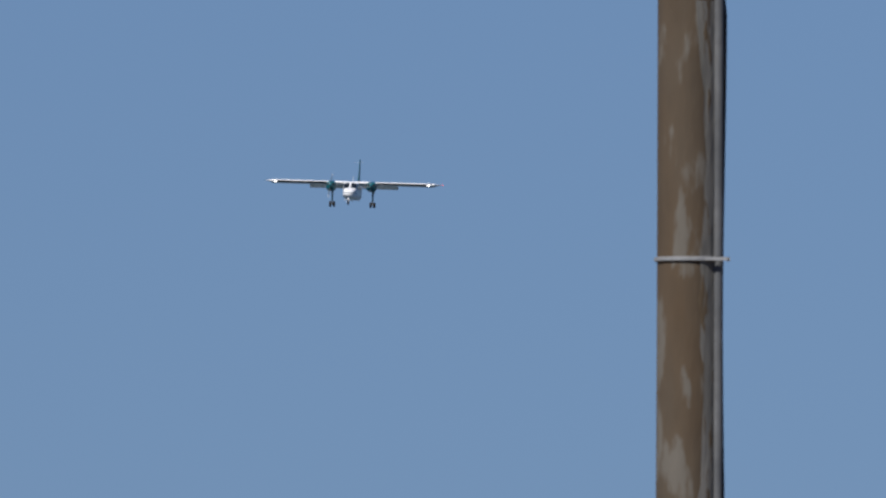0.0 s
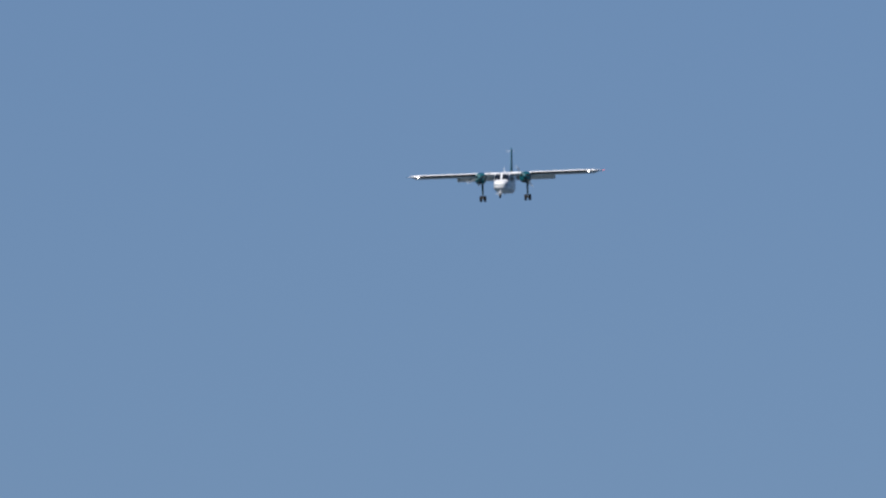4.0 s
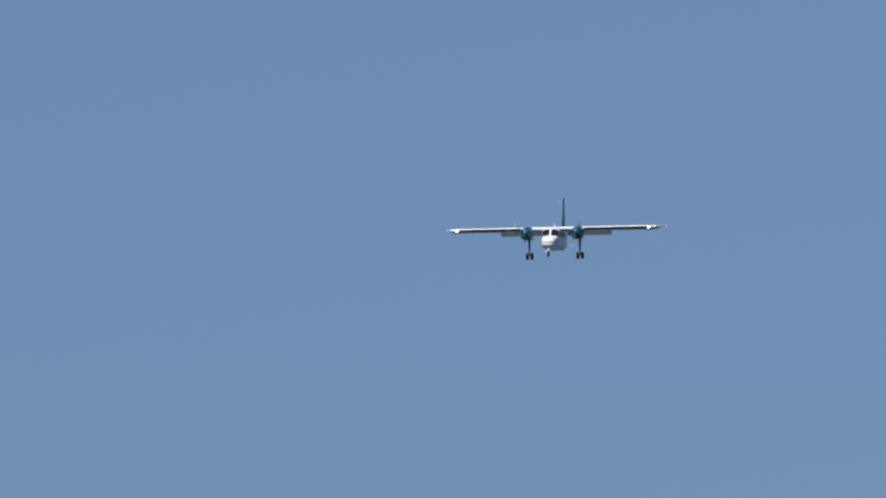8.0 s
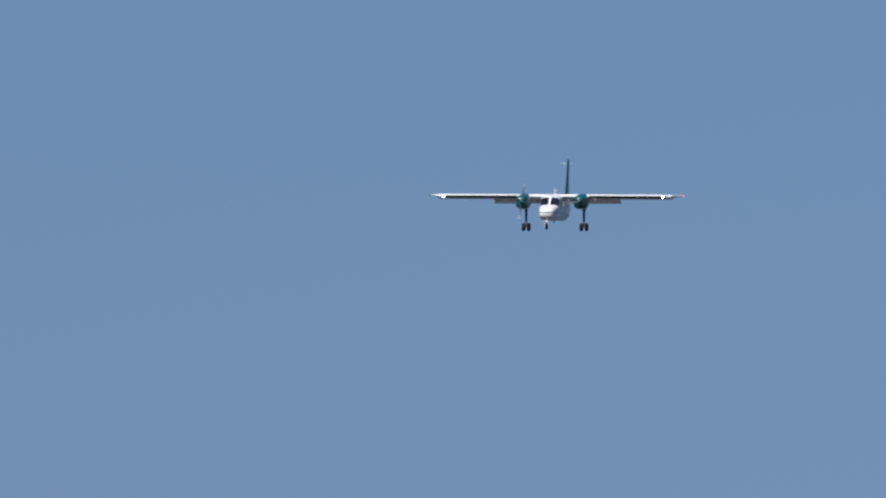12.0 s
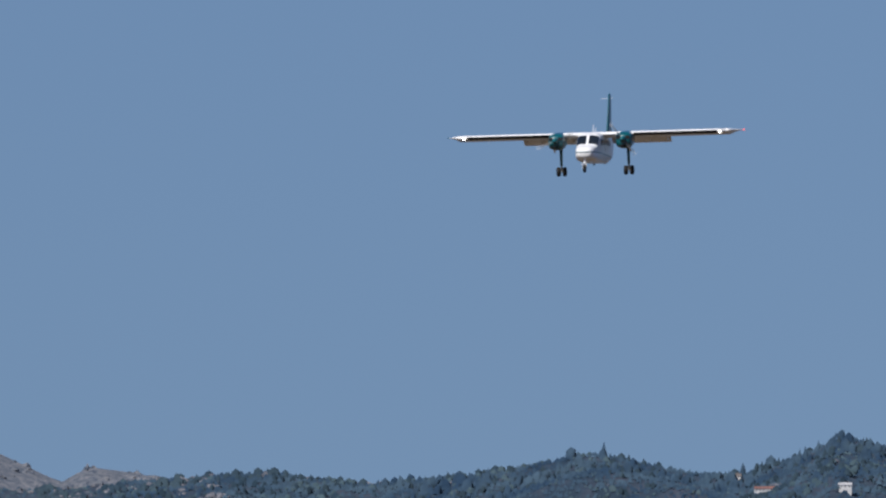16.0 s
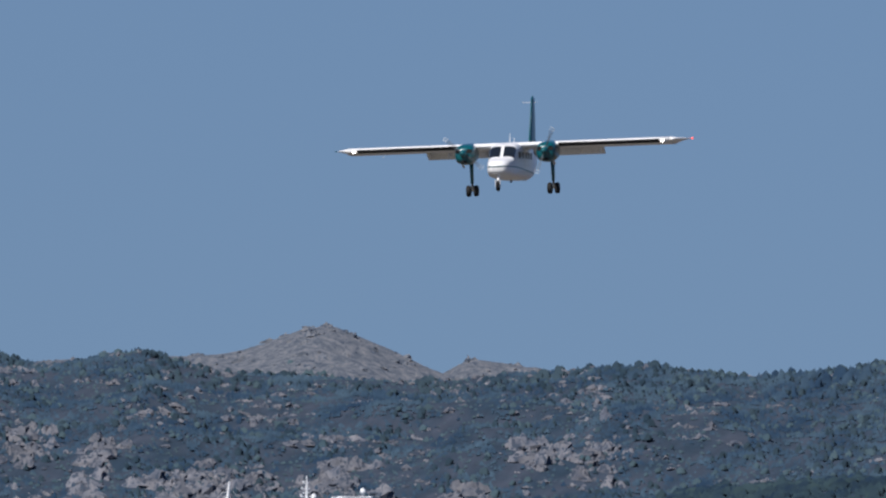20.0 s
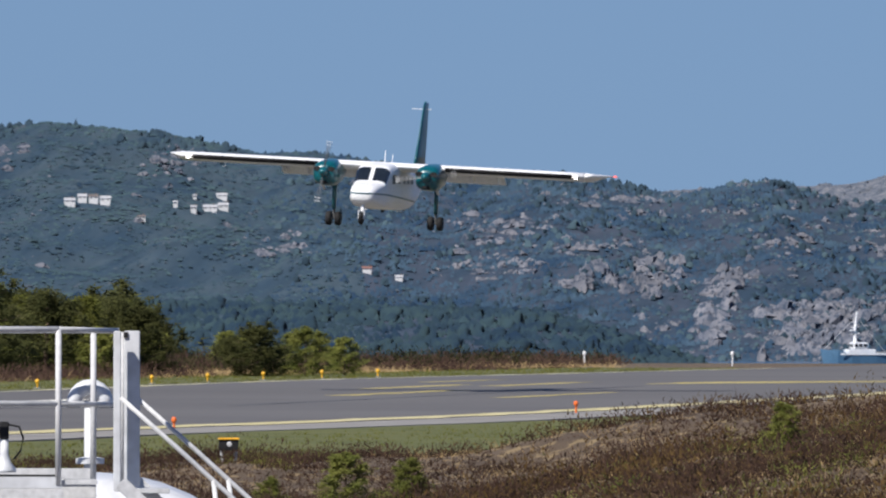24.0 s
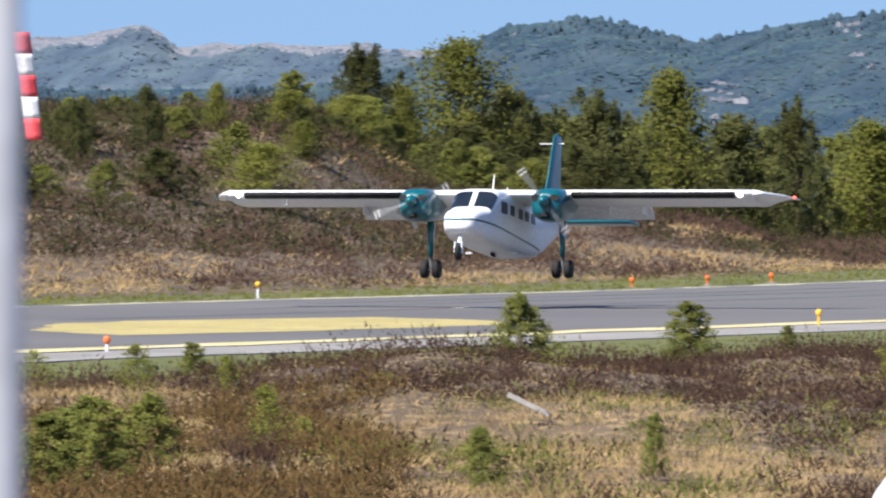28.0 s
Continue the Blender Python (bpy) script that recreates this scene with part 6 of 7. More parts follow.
far_trees("shore_trees", "paler green trees in the shore woods", M_SHORE, sown(5000, 1560, 2040, lambda x, y, d, az: 0.8 * (ridge(SHORE, az) > -8) * smooth01((fbm(x / 10 + 9, y / 50, 3) - 0.50) / 0.1), 69), 0.8, 2.2, 0.40, 0.0)
# mountain woods and rock: haze in the base colour turns them bluer, paler
far_canopy("mountain_woods", "sparse woods tinted blue by haze below the bare mountain", M_FAR_BROAD, sown(60000, 4080, 4480, lambda x, y, d, az: (az < 12) * 0.9 * (d < 4250 + 190 * fbm(x / 14, y / 60)) * (fbm(x / 9, y / 30) > 0.5), 64), 0.6, 1.6, 0.7)
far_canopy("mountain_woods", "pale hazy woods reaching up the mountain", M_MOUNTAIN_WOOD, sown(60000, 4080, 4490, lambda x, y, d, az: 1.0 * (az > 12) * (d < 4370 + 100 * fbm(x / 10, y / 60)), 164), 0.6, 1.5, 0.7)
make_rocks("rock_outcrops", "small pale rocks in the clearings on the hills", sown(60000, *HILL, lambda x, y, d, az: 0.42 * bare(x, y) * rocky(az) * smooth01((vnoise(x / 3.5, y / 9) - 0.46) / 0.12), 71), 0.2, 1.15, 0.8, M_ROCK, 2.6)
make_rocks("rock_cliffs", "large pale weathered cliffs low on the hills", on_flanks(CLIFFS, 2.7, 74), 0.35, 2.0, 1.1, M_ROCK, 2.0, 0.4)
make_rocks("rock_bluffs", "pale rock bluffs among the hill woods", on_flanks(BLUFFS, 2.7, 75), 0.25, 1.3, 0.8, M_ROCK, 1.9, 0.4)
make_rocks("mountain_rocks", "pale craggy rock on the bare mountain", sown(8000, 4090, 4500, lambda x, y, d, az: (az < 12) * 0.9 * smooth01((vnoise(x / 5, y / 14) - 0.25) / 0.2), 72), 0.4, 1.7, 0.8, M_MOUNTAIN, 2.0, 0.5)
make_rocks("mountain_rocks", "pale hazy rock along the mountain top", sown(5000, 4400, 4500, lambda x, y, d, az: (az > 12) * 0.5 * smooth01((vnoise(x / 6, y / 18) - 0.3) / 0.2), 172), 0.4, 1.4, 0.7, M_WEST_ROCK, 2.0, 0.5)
make_rocks("shore_rocks", "pale rocks along the far shore", sown(2600, 2450, 2495, lambda x, y, d, az: 1.0 * ((az < 11.3) & (az > 8.2)) * (0.3 + 0.7 * ((az < 9.75) & (az > 8.85))), 73), 0.4, 1.3, 0.75, M_ROCK)


def make_house(az, up, w, depth, h, roof, group, label, turn=0.0):
    p = at_az(az, float(slope_at(az, up)[0]))
    g = float(height(p.x, p.y))
    ho = thing("house", label, "house", pose(p.x, p.y, g + 0.55, 0, 0, az + turn), group)
    part("wall", box(-w / 2, w / 2, -depth / 2, depth / 2, -2.0, h), M_HOUSE, ho, "white painted wall")
    rise = min(depth * 0.25, 0.45)
    bm = bmesh.new()
    a = [bm.verts.new(q) for q in ((-w / 2 - 0.1, -depth / 2 - 0.1, h), (w / 2 + 0.1, -depth / 2 - 0.1, h), (w / 2 + 0.1, 0, h + rise), (-w / 2 - 0.1, 0, h + rise), (-w / 2 - 0.1, depth / 2 + 0.1, h), (w / 2 + 0.1, depth / 2 + 0.1, h))]
    for f in ((0, 1, 2, 3), (3, 2, 5, 4), (0, 3, 4), (1, 5, 2), (0, 4, 5, 1)):
        bm.faces.new([a[i] for i in f])
    part("roof", bm, roof, ho, "pitched tiled roof")
    n = max(2, int(w / 0.6))
    for i in range(n):
        x = -w / 2 + (i + 0.5) * w / n
        win = part("window", box(x - 0.13, x + 0.13, -depth / 2 - 0.04, -depth / 2 + 0.05, h * 0.3, h * 0.82), M_HOUSE, ho)
        part("pane", box(x - 0.10, x + 0.10, -depth / 2 - 0.06, -depth / 2 - 0.042, h * 0.36, h * 0.76), M_DARK_GLASS, win, "dark window pane")
    part("chimney", box(w * 0.18, w * 0.18 + 0.2, -0.1, 0.1, h + rise * 0.5, h + rise + 0.2), M_ROOF_DARK, ho)


HG = "houses on the hillside"
PALE, TALL = "white hillside house with pale roof", "small tall white house on the hillside"
# azimuth, elevation of the foot, width, depth, height of the wall, roof
for az, up, w, deep, h, roof, label in (
        (13.70, 0.512, 3.4, 1.8, 0.85, M_ROOF_PALE, "single white house among hill woods"), (13.745, 0.503, 2.0, 1.6, 0.6, M_ROOF_DARK, "low white annexe among hill woods"),
        (12.965, 0.294, 2.3, 1.8, 0.75, M_ROOF_PALE, PALE), (12.92, 0.300, 1.9, 1.8, 0.8, M_ROOF_PALE, PALE), (12.88, 0.292, 2.0, 1.8, 0.8, M_ROOF_DARK, "white terraced house with dark roof"), (12.838, 0.290, 2.3, 2.0, 1.0, M_ROOF_PALE, PALE),
        (12.462, 0.270, 3.0, 2.0, 0.9, M_ROOF_PALE, PALE), (12.415, 0.272, 2.2, 1.8, 1.1, M_ROOF_PALE, PALE), (12.42, 0.303, 2.3, 1.6, 0.55, M_ROOF_PALE, PALE),
        (12.521, 0.270, 1.2, 1.2, 0.8, M_ROOF_PALE, TALL), (12.517, 0.310, 0.8, 0.8, 0.7, M_ROOF_PALE, TALL), (12.586, 0.272, 1.0, 1.0, 0.6, M_ROOF_PALE, TALL),
        (12.707, 0.228, 1.5, 1.2, 0.6, M_ROOF_DARK, TALL), (11.785, 0.022, 1.5, 1.4, 0.3, M_ROOF_PALE, "small white house above the shore"),
        (11.90, 0.042, 1.9, 1.6, 0.26, M_ROOF_RED, "small house with a red roof above the shore"), (6.86, 0.255, 5.0, 2.6, 0.9, M_ROOF_RED, "house with a red tiled roof"), (6.575, 0.250, 2.8, 1.8, 0.9, M_ROOF_PALE, "white house with pale roof"),
        (6.97, 0.30, 2.8, 2.0, 0.8, M_ROOF_DARK, "dark-roofed house on the ridge")):
    make_house(az, up, w * 0.78, deep, h * 0.48, roof, HG, label)


# ---------------------------------------------------------------- boats in the inlet
def boat_hull(x0, x1, beam, bow, waist, stern):
    """A hull along x with its bow at x0, from the keel to the bulwark."""
    secs = []
    for f, w, top in ((0, 0.04, bow), (0.07, 0.42, bow * 0.95), (0.18, 0.78, bow * 0.85 + waist * 0.15), (0.38, 1.0, waist), (0.75, 1.0, waist), (1.0, 0.8, stern)):
        x, hw = x0 + (x1 - x0) * f, w * beam / 2
        rake = -0.5 if f == 0 else 0.0
        secs.append([Vector((x + rake, -hw, top)), Vector((x, -hw * 0.86, -0.2)), Vector((x + 0.3, 0, -0.9)), Vector((x, hw * 0.86, -0.2)), Vector((x + rake, hw, top)), Vector((x, 0, top - 0.25))])
    return loft(secs)


def make_ship():
    """The larger vessel: bridge forward, funnel amidships, gantry astern."""
    p = at_az(9.815, 2400)
    b = thing("fishing_vessel", "white fishing vessel with a broad bridge and a stern gantry", "boat", pose(p.x, p.y, SEA, 0, 0, 9.8 + 24))
    part("hull", boat_hull(-7.9, 8.1, 4.6, 2.9, 2.1, 2.0), M_BOAT, b, "white hull")
    part("deckhouse", box(-5.6, -0.4, -1.9, 1.9, 1.7, 2.95, 0.12), M_BOAT, b, "white deckhouse")
    bridge = part("bridge", box(-6.5, -1.2, -2.1, 2.1, 2.9, 3.9, 0.15), M_BOAT, b, "white bridge")
    part("bridge_roof", box(-7.0, -0.9, -2.3, 2.3, 3.86, 4.2, 0.10), M_BOAT, bridge, "overhanging white roof")
    for i in range(7):
        part("window", box(-6.54, -6.47, -1.85 + i * 0.54, -1.45 + i * 0.54, 3.1, 3.72), M_DARK_GLASS, bridge, "dark bridge window")
    for i in range(8):
        part("window", box(-6.2 + i * 0.62, -5.72 + i * 0.62, -2.14, -2.07, 3.1, 3.72), M_DARK_GLASS, bridge, "dark bridge window")
    for i in range(4):
        part("porthole", lathe([(0.16, 0), (0.16, 0.06), (0.02, 0.07)], pose(-5.0 + i * 1.2, -1.89, 2.35, 90, 0, 0), 10), M_DARK_GLASS, b)
    mast = part("mast", tube([(-2.4, 0, 4.1), (-2.4, 0, 8.75)], 0.22, 10, 0.09), M_BOAT, b, "white lattice mast")
    for z, r in ((5.6, 0.9), (6.7, 0.75), (7.6, 0.5)):
        part("yard", tube([(-2.4 - r, 0, z), (-2.4 + r * 0.7, 0, z + 0.08)], 0.08, 6), M_BOAT, mast)
        part("lamp_box", box(-2.4 - r - 0.12, -2.4 - r + 0.12, -0.12, 0.12, z, z + 0.4, 0.03), M_BOAT, mast)
    part("radar", box(-3.0, -1.8, -0.1, 0.1, 6.15, 6.3, 0.03), M_BOAT, mast)
    for x, z, r in ((-1.35, 5.2, 0.42), (6.7, 6.0, 0.44)):
        part("radome", lathe([(r * 0.5, 0), (r * 0.95, 0.2), (r, 0.45), (r * 0.7, 0.8), (0.02, 0.95)], pose(x, -0.3, z), 14), M_BOAT, b, "white radar dome", True)
    part("dome_post", tube([(-1.35, -0.3, 4.15), (-1.35, -0.3, 5.25)], 0.09, 8), M_BOAT, b)
    part("funnel", box(0.0, 1.75, -1.0, 1.0, 2.0, 4.95, 0.18), M_BOAT, b, "white funnel casing")
    part("exhaust", tube([(0.9, 0, 4.9), (0.9, 0, 5.5)], 0.16, 8), M_DARK_PIPE, b)
    part("winch", lathe([(0.5, -0.8), (0.5, -0.7), (0.28, -0.68), (0.28, 0.68), (0.5, 0.7), (0.5, 0.8)], pose(2.6, 0, 2.5, 90, 0, 0), 14), M_DARK_PIPE, b, "dark net winch")
    for x in (3.6, 7.3):
        for y in (-1.9, 1.9):
            part("gantry_leg", box(x - 0.2, x + 0.2, y - 0.2, y + 0.2, 1.6, 5.6, 0.05), M_BOAT, b, "white gantry leg")
        part("gantry_beam", box(x - 0.2, x + 0.2, -2.1, 2.1, 5.2, 5.7, 0.06), M_BOAT, b, "white gantry beam")
    for y in (-1.9, 1.9):
        part("gantry_beam", box(2.5, 7.5, y - 0.16, y + 0.16, 5.25, 5.65, 0.06), M_BOAT, b, "white gantry beam")
    part("net_drum", lathe([(0.9, -1.4), (0.9, -1.3), (0.5, -1.28), (0.5, 1.28), (0.9, 1.3), (0.9, 1.4)], pose(5.4, 0, 3.1, 90, 0, 0), 16), M_GREY_PLASTIC, b, "grey net drum")
    part("dome_post", tube([(6.7, -0.3, 5.6), (6.7, -0.3, 6.05)], 0.1, 8), M_BOAT, b)


def make_small_boat():
    p = at_az(10.142, 2385)
    b = thing("fishing_boat", "small fishing boat with a blue hull and white wheelhouse", "boat", pose(p.x, p.y, SEA, 0, 0, 10.1 + 20))
    part("hull", boat_hull(-5.4, 5.2, 3.2, 2.3, 1.45, 1.35), M_HULL, b, "blue hull")
    part("bulwark", box(-3.2, 5.0, -1.66, -1.58, 1.4, 1.72, 0.03), M_BOAT, b, "white bulwark")
    part("deckhouse", box(-1.8, 2.6, -1.2, 1.2, 1.3, 2.3, 0.15), M_BOAT, b, "white deckhouse")
    house = part("wheelhouse", box(-1.0, 1.4, -1.05, 1.05, 2.25, 3.35, 0.18), M_BOAT, b, "white wheelhouse")
    for i in range(3):
        part("window", box(-0.8 + i * 0.7, -0.3 + i * 0.7, -1.09, -1.03, 2.6, 3.05), M_DARK_GLASS, house)
        part("window", box(-1.04, -0.98, -0.8 + i * 0.58, -0.36 + i * 0.58, 2.6, 3.05), M_DARK_GLASS, house)
    mast = part("mast", tube([(-0.4, 0, 3.2), (-0.4, 0, 5.2), (-0.1, 0, 7.9)], 0.36, 10, 0.13), M_BOAT, b, "stout white mast")
    for z, r in ((4.6, 0.7), (5.5, 0.6), (6.3, 0.45)):
        part("yard", tube([(-0.4 - r, 0, z), (-0.4 + r, 0, z + 0.06)], 0.07, 6), M_BOAT, mast)
    part("radar", box(-1.2, -0.4, -0.35, 0.35, 4.95, 5.15, 0.05), M_BOAT, mast)
    part("stay", tube([(-0.2, 0, 7.2), (4.6, 0, 1.6)], 0.03, 5), M_GALV, b)
    part("stay", tube([(-0.2, 0, 7.2), (-5.2, 0, 2.3)], 0.03, 5), M_GALV, b)
    part("net_bin", box(2.9, 4.6, -1.0, 1.0, 1.2, 1.95, 0.1), M_GREY_PLASTIC, b, "grey net bin")


make_ship()
make_small_boat()

# ---------------------------------------------------------------- small things on the airfield
def edge_lamp(x, y, material, label, tall=0.42, white=False):
    z = 0.35 * float(smooth01((y - 430) / 140)) if y > 0 else 0.0
    g = max(z - 0.05, float(height(x, y)))
    e = thing("edge_light", label, "light", pose(x, y, g), "runway edge lights")
    part("stem", tube([(0, 0, -0.05), (0, 0, tall * 0.6)], 0.03, 8), M_CLOTH if white else material, e, "white stem" if white else "")
    part("base", lathe([(0.13, 0), (0.13, 0.03), (0.05, 0.05)], Matrix(), 12), M_GREY_PLASTIC, e)
    part("lamp_head", lathe([(0.03, tall - 0.17), (0.058, tall - 0.13), (0.072, tall - 0.075), (0.056, tall - 0.025), (0.01, tall)], Matrix(), 12), material, e, "coloured lamp head", True)


for az in (15.06, 14.79, 14.56):
    edge_lamp(-121.5, 121.5 / math.tan(radians(az)), M_ORANGE, "orange runway edge light in the verge", 0.34)
for az in (13.08, 12.67, 12.47, 12.27, 12.06, 11.86):
    edge_lamp(-121.5, 121.5 / math.tan(radians(az)), M_AMBER, "yellow runway edge light in the verge", 0.34)
edge_lamp(-121.2, 121.2 / math.tan(radians(16.40)), M_AMBER, "orange and white runway marker light", 0.5, True)
edge_lamp(-89.2, 89.2 / math.tan(radians(16.94)), M_ORANGE, "orange and white runway marker light", 0.36, True)
edge_lamp(-89.2, 89.2 / math.tan(radians(14.39)), M_AMBER, "yellow runway edge light by the near line", 0.42)
edge_lamp(-89.2, 89.2 / math.tan(radians(12.59)), M_ORANGE, "orange runway edge light by the near line", 0.36)
edge_lamp(-89.2, 89.2 / math.tan(radians(11.15)), M_ORANGE, "red-orange runway edge light by the near line", 0.4)
for az in (11.12, 10.59, 9.03):
    p = at_az(az, 684)
    b = thing("approach_post", "small white approach light post past the runway end", "light", pose(p.x, p.y, float(height(p.x, p.y))), "approach light posts")
    part("post", tube([(0, 0, -0.1), (0, 0, 0.5)], 0.03, 8), M_CLOTH, b)
    part("head", lathe([(0.05, 0.46), (0.08, 0.5), (0.08, 0.6), (0.03, 0.64)], Matrix(), 10), M_CLOTH, b, "white lamp head")

# weathered plank left on the heath
pk = at_az(15.43, 211.5)
pz = float(height(pk.x, pk.y))
plank = thing("plank", "grey weathered plank lying on the dry grass", "plank", pose(pk.x, pk.y, pz + 0.27, 0, 26, 15))
part("board", box(-0.31, 0.31, -0.018, 0.018, -0.034, 0.034, 0.005), M_GREY_WOOD, plank)

# boulders below the knoll, beside the depot
rng_b = random.Random(9)
for i in range(90):
    az, d = rng_b.uniform(11.2, 12.9), rng_b.uniform(166, 200)
    if i > 60:
        az, d = rng_b.uniform(10.6, 11.5), rng_b.uniform(182, 215)
    p = at_az(az, d)
    bm = bmesh.new()
    bmesh.ops.create_icosphere(bm, subdivisions=2, radius=1)
    s = rng_b.uniform(0.06, 0.19)
    o = rng_b.uniform(0, 50)
    for v in bm.verts:
        v.co *= 0.75 + 0.55 * noise.noise(v.co * 1.3 + Vector((o, 0, 0)))
        v.co = Vector((v.co.x * s * 1.3, v.co.y * s, v.co.z * s * 0.75))
    ob = part("boulder", bm, M_BOULDER)
    ob.matrix_world = pose(p.x, p.y, float(height(p.x, p.y)) + s * 0.3, 0, 0, rng_b.uniform(0, 180))
    tagged(ob, "pale grey boulder in the heather", "rock", "boulders by the depot")


# ---------------------------------------------------------------- windsock and the near post
def make_windsock():
    p = at_az(17.29, 300)
    g = float(height(p.x, p.y))
    top = EYE_Z + 300 * math.tan(radians(0.47))
    w = thing("windsock", "limp red and white striped windsock on a mast", "windsock", pose(p.x, p.y, g, 0, 0, 17.3))
    part("mast", tube([(-0.15, 0.1, -0.1), (-0.15, 0.1, top - g + 0.25)], 0.05, 10, 0.035), M_CLOTH, w, "white mast", True)
    part("hoop", tube([(-0.15, 0.1, top - g + 0.05), (0.16, 0, top - g + 0.05)], 0.014, 8), M_DARK_PIPE, w, "dark steel arm")
    L = 0.405
    for i in range(5):
        z0 = top - g - i * L
        rings = []
        for k in range(5):
            f = (i + k / 4) / 5
            rx, ry = 0.17 - 0.02 * f, 0.13 - 0.03 * f
            cx = 0.20 + 0.27 * f
            rings.append([Vector((cx + rx * math.cos(a) * (1 + 0.10 * math.sin(3 * a + f * 4)), ry * math.sin(a) * (1 + 0.12 * math.cos(4 * a)), z0 - L * k / 4)) for a in (j * math.tau / 18 for j in range(18))])
        part("cloth_band", loft(rings), M_RED if i % 2 == 0 else M_CLOTH, w, "red cloth band" if i % 2 == 0 else "white cloth band", True)
    return w


make_windsock()
np_ = at_az(17.452, 10.0)
near_post = thing("white_post", "plain white painted metal post close to the viewer", "post", pose(np_.x, np_.y, float(height(np_.x, np_.y)), 0, 0, 17))
part("post_tube", tube([(0, 0, -0.2), (0, 0, 5.2)], 0.036, 24), M_GREY_PAINT, near_post, "", True)
part("post_cap", lathe([(0.040, 5.18), (0.040, 5.22), (0.02, 5.24)], Matrix(), 20), M_GREY_PLASTIC, near_post)


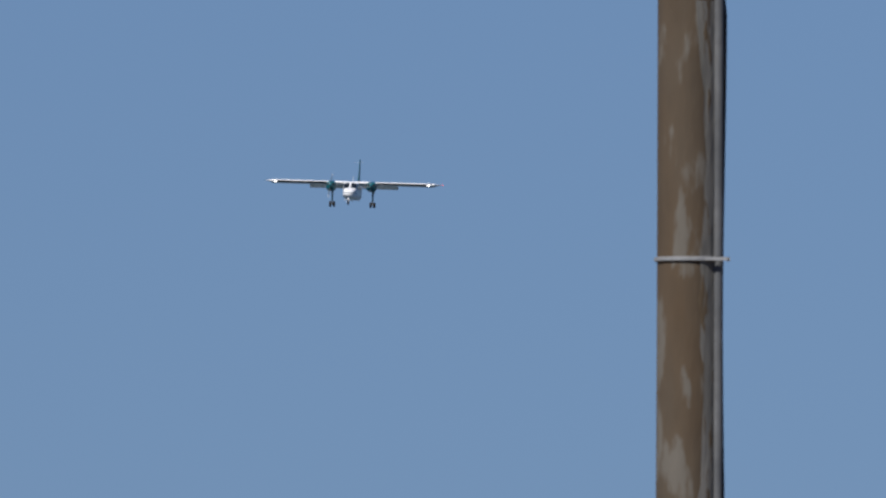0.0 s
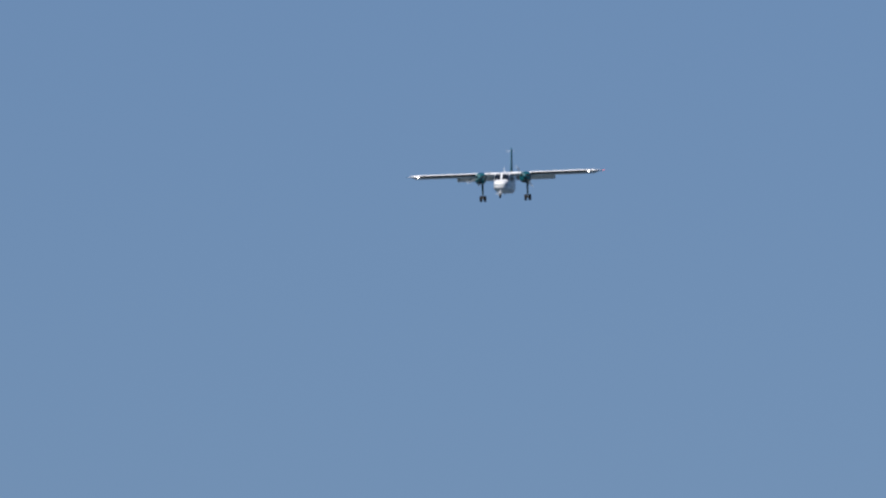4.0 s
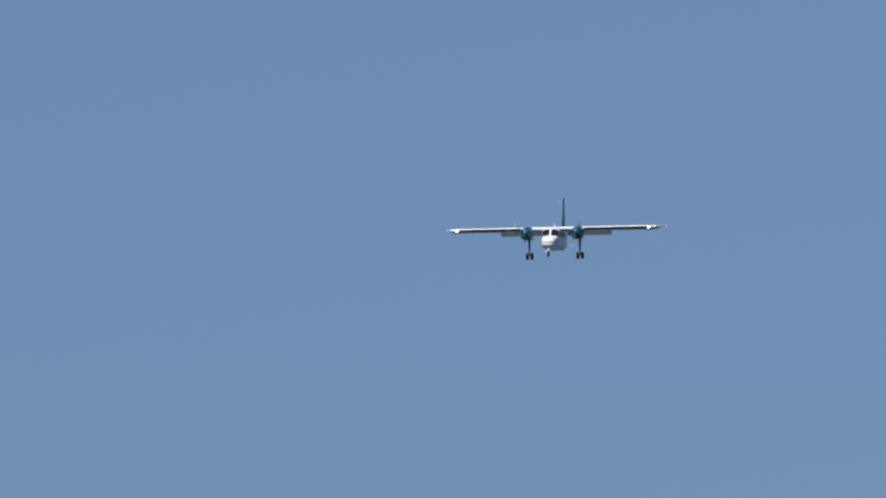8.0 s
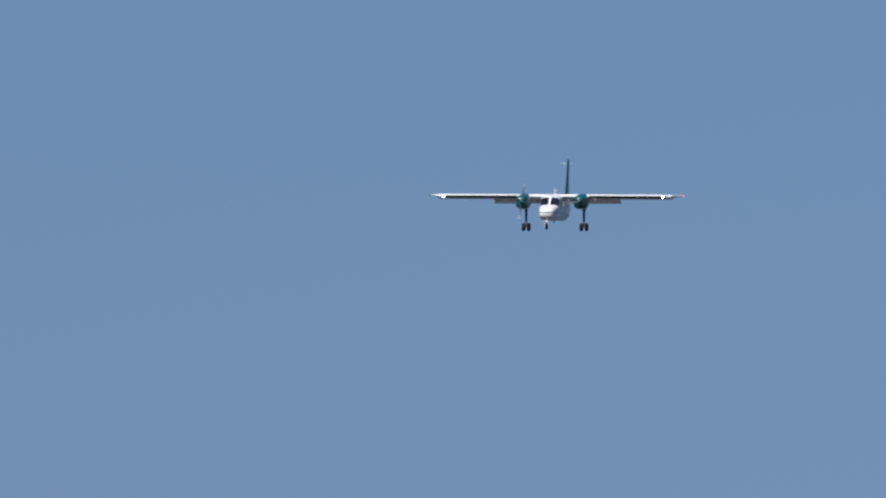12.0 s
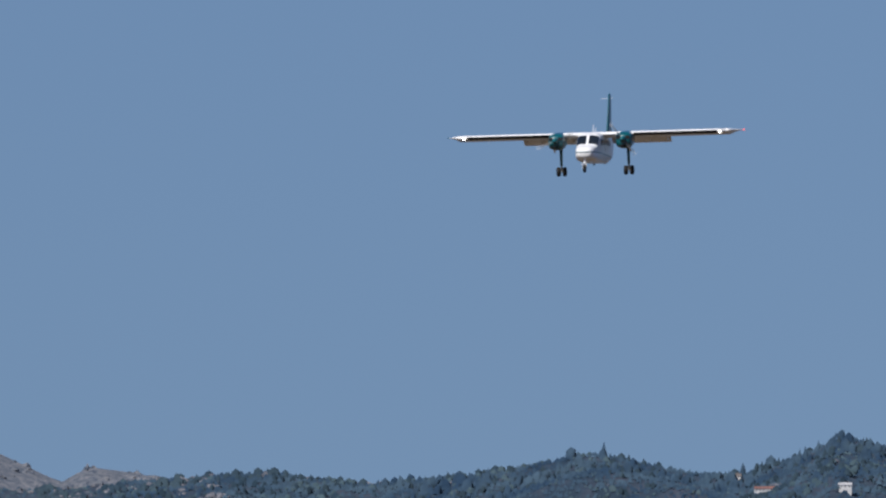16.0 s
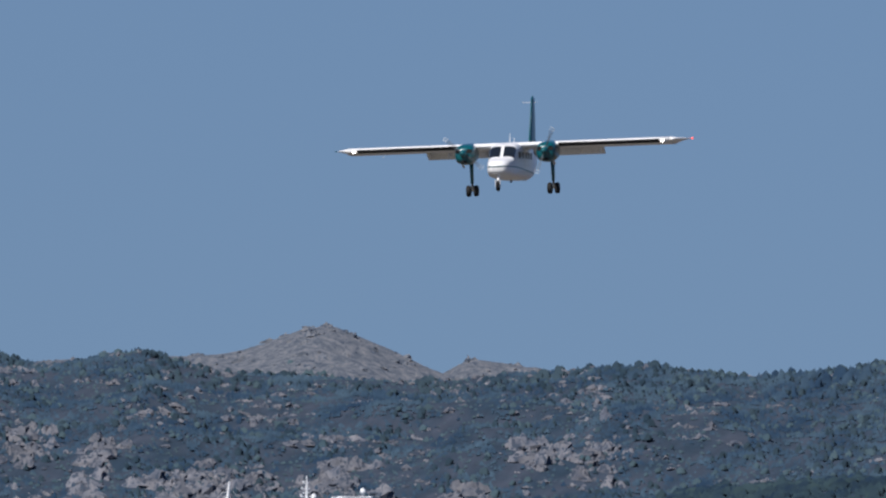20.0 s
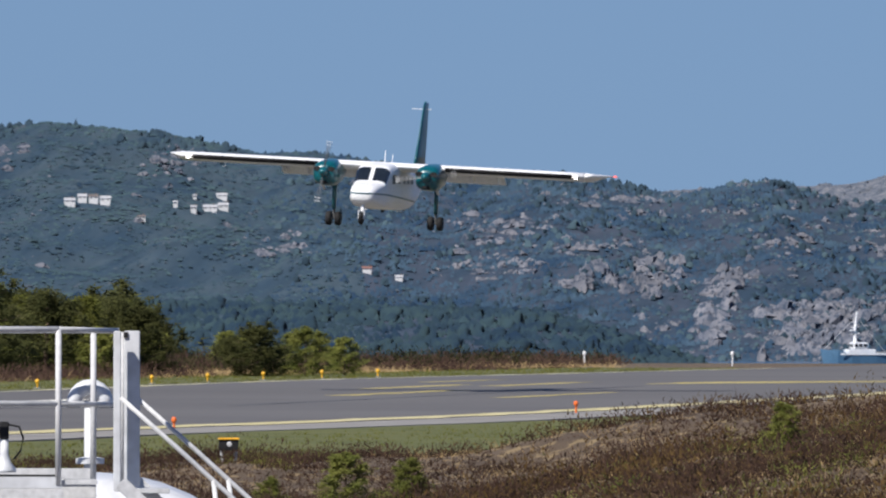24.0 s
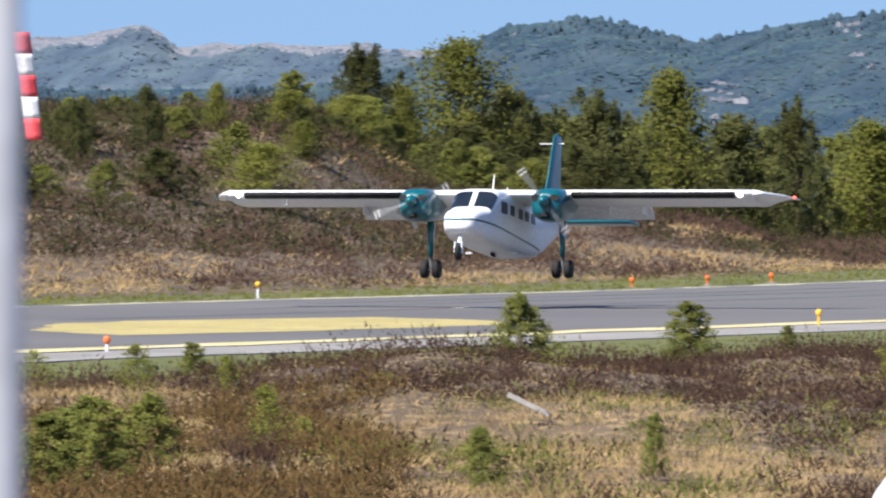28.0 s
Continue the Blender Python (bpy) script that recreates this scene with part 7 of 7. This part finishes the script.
# ---------------------------------------------------------------- what moves
def motions():
    walk(aeroplane, [
        (0, pose(-101.84, 1335.79, 58.77, 0.38, 1.89, -0.64)),
        (0.5, pose(-101.81, 1319.00, 57.13, 0.38, 1.22, -0.64)),
        (1, pose(-101.84, 1302.18, 55.91, 0.38, -0.08, -0.64)),
        (1.5, pose(-101.69, 1285.33, 54.53, 0.38, 0.13, -0.64)),
        (2, pose(-101.37, 1268.46, 52.98, 0.38, -0.30, -0.64)),
        (2.5, pose(-101.06, 1251.56, 51.43, 0.38, -1.74, -0.64)),
        (3, pose(-100.94, 1234.63, 50.08, 0.38, -1.78, -0.64)),
        (3.5, pose(-104.00, 1217.68, 53.11, 0.38, -1.66, -0.64)),
        (5.5, pose(-104.29, 1149.65, 48.65, 0.38, -3.22, -0.64)),
        (6, pose(-104.49, 1132.59, 47.54, 0.38, -1.84, -0.64)),
        (6.5, pose(-104.55, 1115.67, 46.37, 0.52, -1.79, -0.64)),
        (7, pose(-104.67, 1098.73, 45.29, 0.65, -1.61, -0.64)),
        (7.5, pose(-104.77, 1081.77, 44.16, 0.79, -0.88, -0.64)),
        (8, pose(-104.87, 1064.79, 43.07, 0.92, -1.01, -0.64)),
        (8.5, pose(-104.98, 1047.80, 41.92, 1.06, -0.69, -0.64)),
        (9, pose(-104.99, 1030.80, 40.80, 1.09, -0.83, -0.64)),
        (9.5, pose(-105.05, 1013.79, 39.71, 1.23, -0.49, -0.63)),
        (10, pose(-105.00, 996.76, 38.57, 1.36, -0.17, -0.63)),
        (10.5, pose(-105.01, 979.72, 37.46, 1.50, -0.94, -0.63)),
        (11, pose(-105.08, 962.68, 36.36, 1.53, -0.47, -0.63)),
        (11.5, pose(-105.06, 945.62, 35.29, 1.67, -0.16, -0.63)),
        (12, pose(-105.14, 928.56, 34.11, 1.80, 0.49, -0.63)),
        (12.5, pose(-105.17, 911.69, 33.04, 1.66, 1.60, -0.58)),
        (14.5, pose(-104.08, 844.17, 28.75, 0.90, -1.46, -0.37)),
        (15, pose(-103.94, 827.29, 27.39, 0.76, -1.22, -0.32)),
        (15.5, pose(-104.01, 810.40, 26.33, 0.62, -0.83, -0.27)),
        (16, pose(-104.04, 793.52, 25.18, 0.48, -1.32, -0.22)),
        (16.5, pose(-103.96, 775.99, 24.17, 0.36, -2.13, -0.22)),
        (17, pose(-104.05, 758.48, 23.12, 0.34, -2.18, -0.23)),
        (17.5, pose(-103.99, 740.96, 22.11, 0.22, -2.36, -0.23)),
        (18, pose(-104.19, 723.45, 20.92, 0.20, -3.19, -0.24)),
        (18.5, pose(-104.24, 705.94, 19.85, 0.08, -3.38, -0.24)),
        (19, pose(-104.56, 688.45, 18.76, 0.06, -3.27, -0.24)),
        (19.5, pose(-104.70, 670.96, 17.71, -0.06, -2.47, 0.25)),
        (20, pose(-105.08, 653.47, 16.56, -0.08, -2.06, 0.25)),
        (20.5, pose(-105.39, 635.78, 15.55, -0.13, -2.84, 0.39)),
        (21, pose(-105.92, 618.12, 14.53, -0.09, -2.45, 0.04)),
        (21.5, pose(-106.17, 600.46, 13.59, -0.14, -1.90, 0.18)),
        (23.5, pose(-107.22, 529.96, 9.00, -0.15, 3.54, 0.76)),
        (24, pose(-107.30, 512.37, 7.58, -0.20, 3.06, 0.90)),
        (24.5, pose(-107.36, 496.49, 6.21, -1.55, 2.81, 1.01)),
        (25, pose(-107.58, 480.64, 5.01, -2.80, 1.54, 1.11)),
        (25.5, pose(-107.38, 464.81, 4.24, -3.65, 1.07, 1.22)),
        (26, pose(-107.48, 448.99, 3.63, -4.59, 0.24, 1.33)),
        (26.5, pose(-107.24, 433.20, 3.31, -5.14, -1.39, 1.44)),
        (27, pose(-107.34, 417.43, 3.05, -5.59, -2.85, 1.54)),
        (27.5, pose(-107.17, 401.69, 2.94, -5.54, -2.78, 1.65)),
        (27.8, pose(-107.32, 392.25, 2.88, -5.57, -1.07, 1.72)),
        (27.9, pose(-107.17, 389.10, 2.80, -5.58, -0.60, 1.74)),
        (28, pose(-107.33, 385.96, 2.74, -5.59, -0.20, 1.76)),
    ])
    for prop, home, s in PROPS:
        first = 82 if s > 0 else 9   # so that the blades stand right at the end
        walk(prop, [(k / 30, home @ pose(0, 0, 0, 0, first + 86.0 * k, 0)) for k in range(28 * 30 + 1)])


motions()
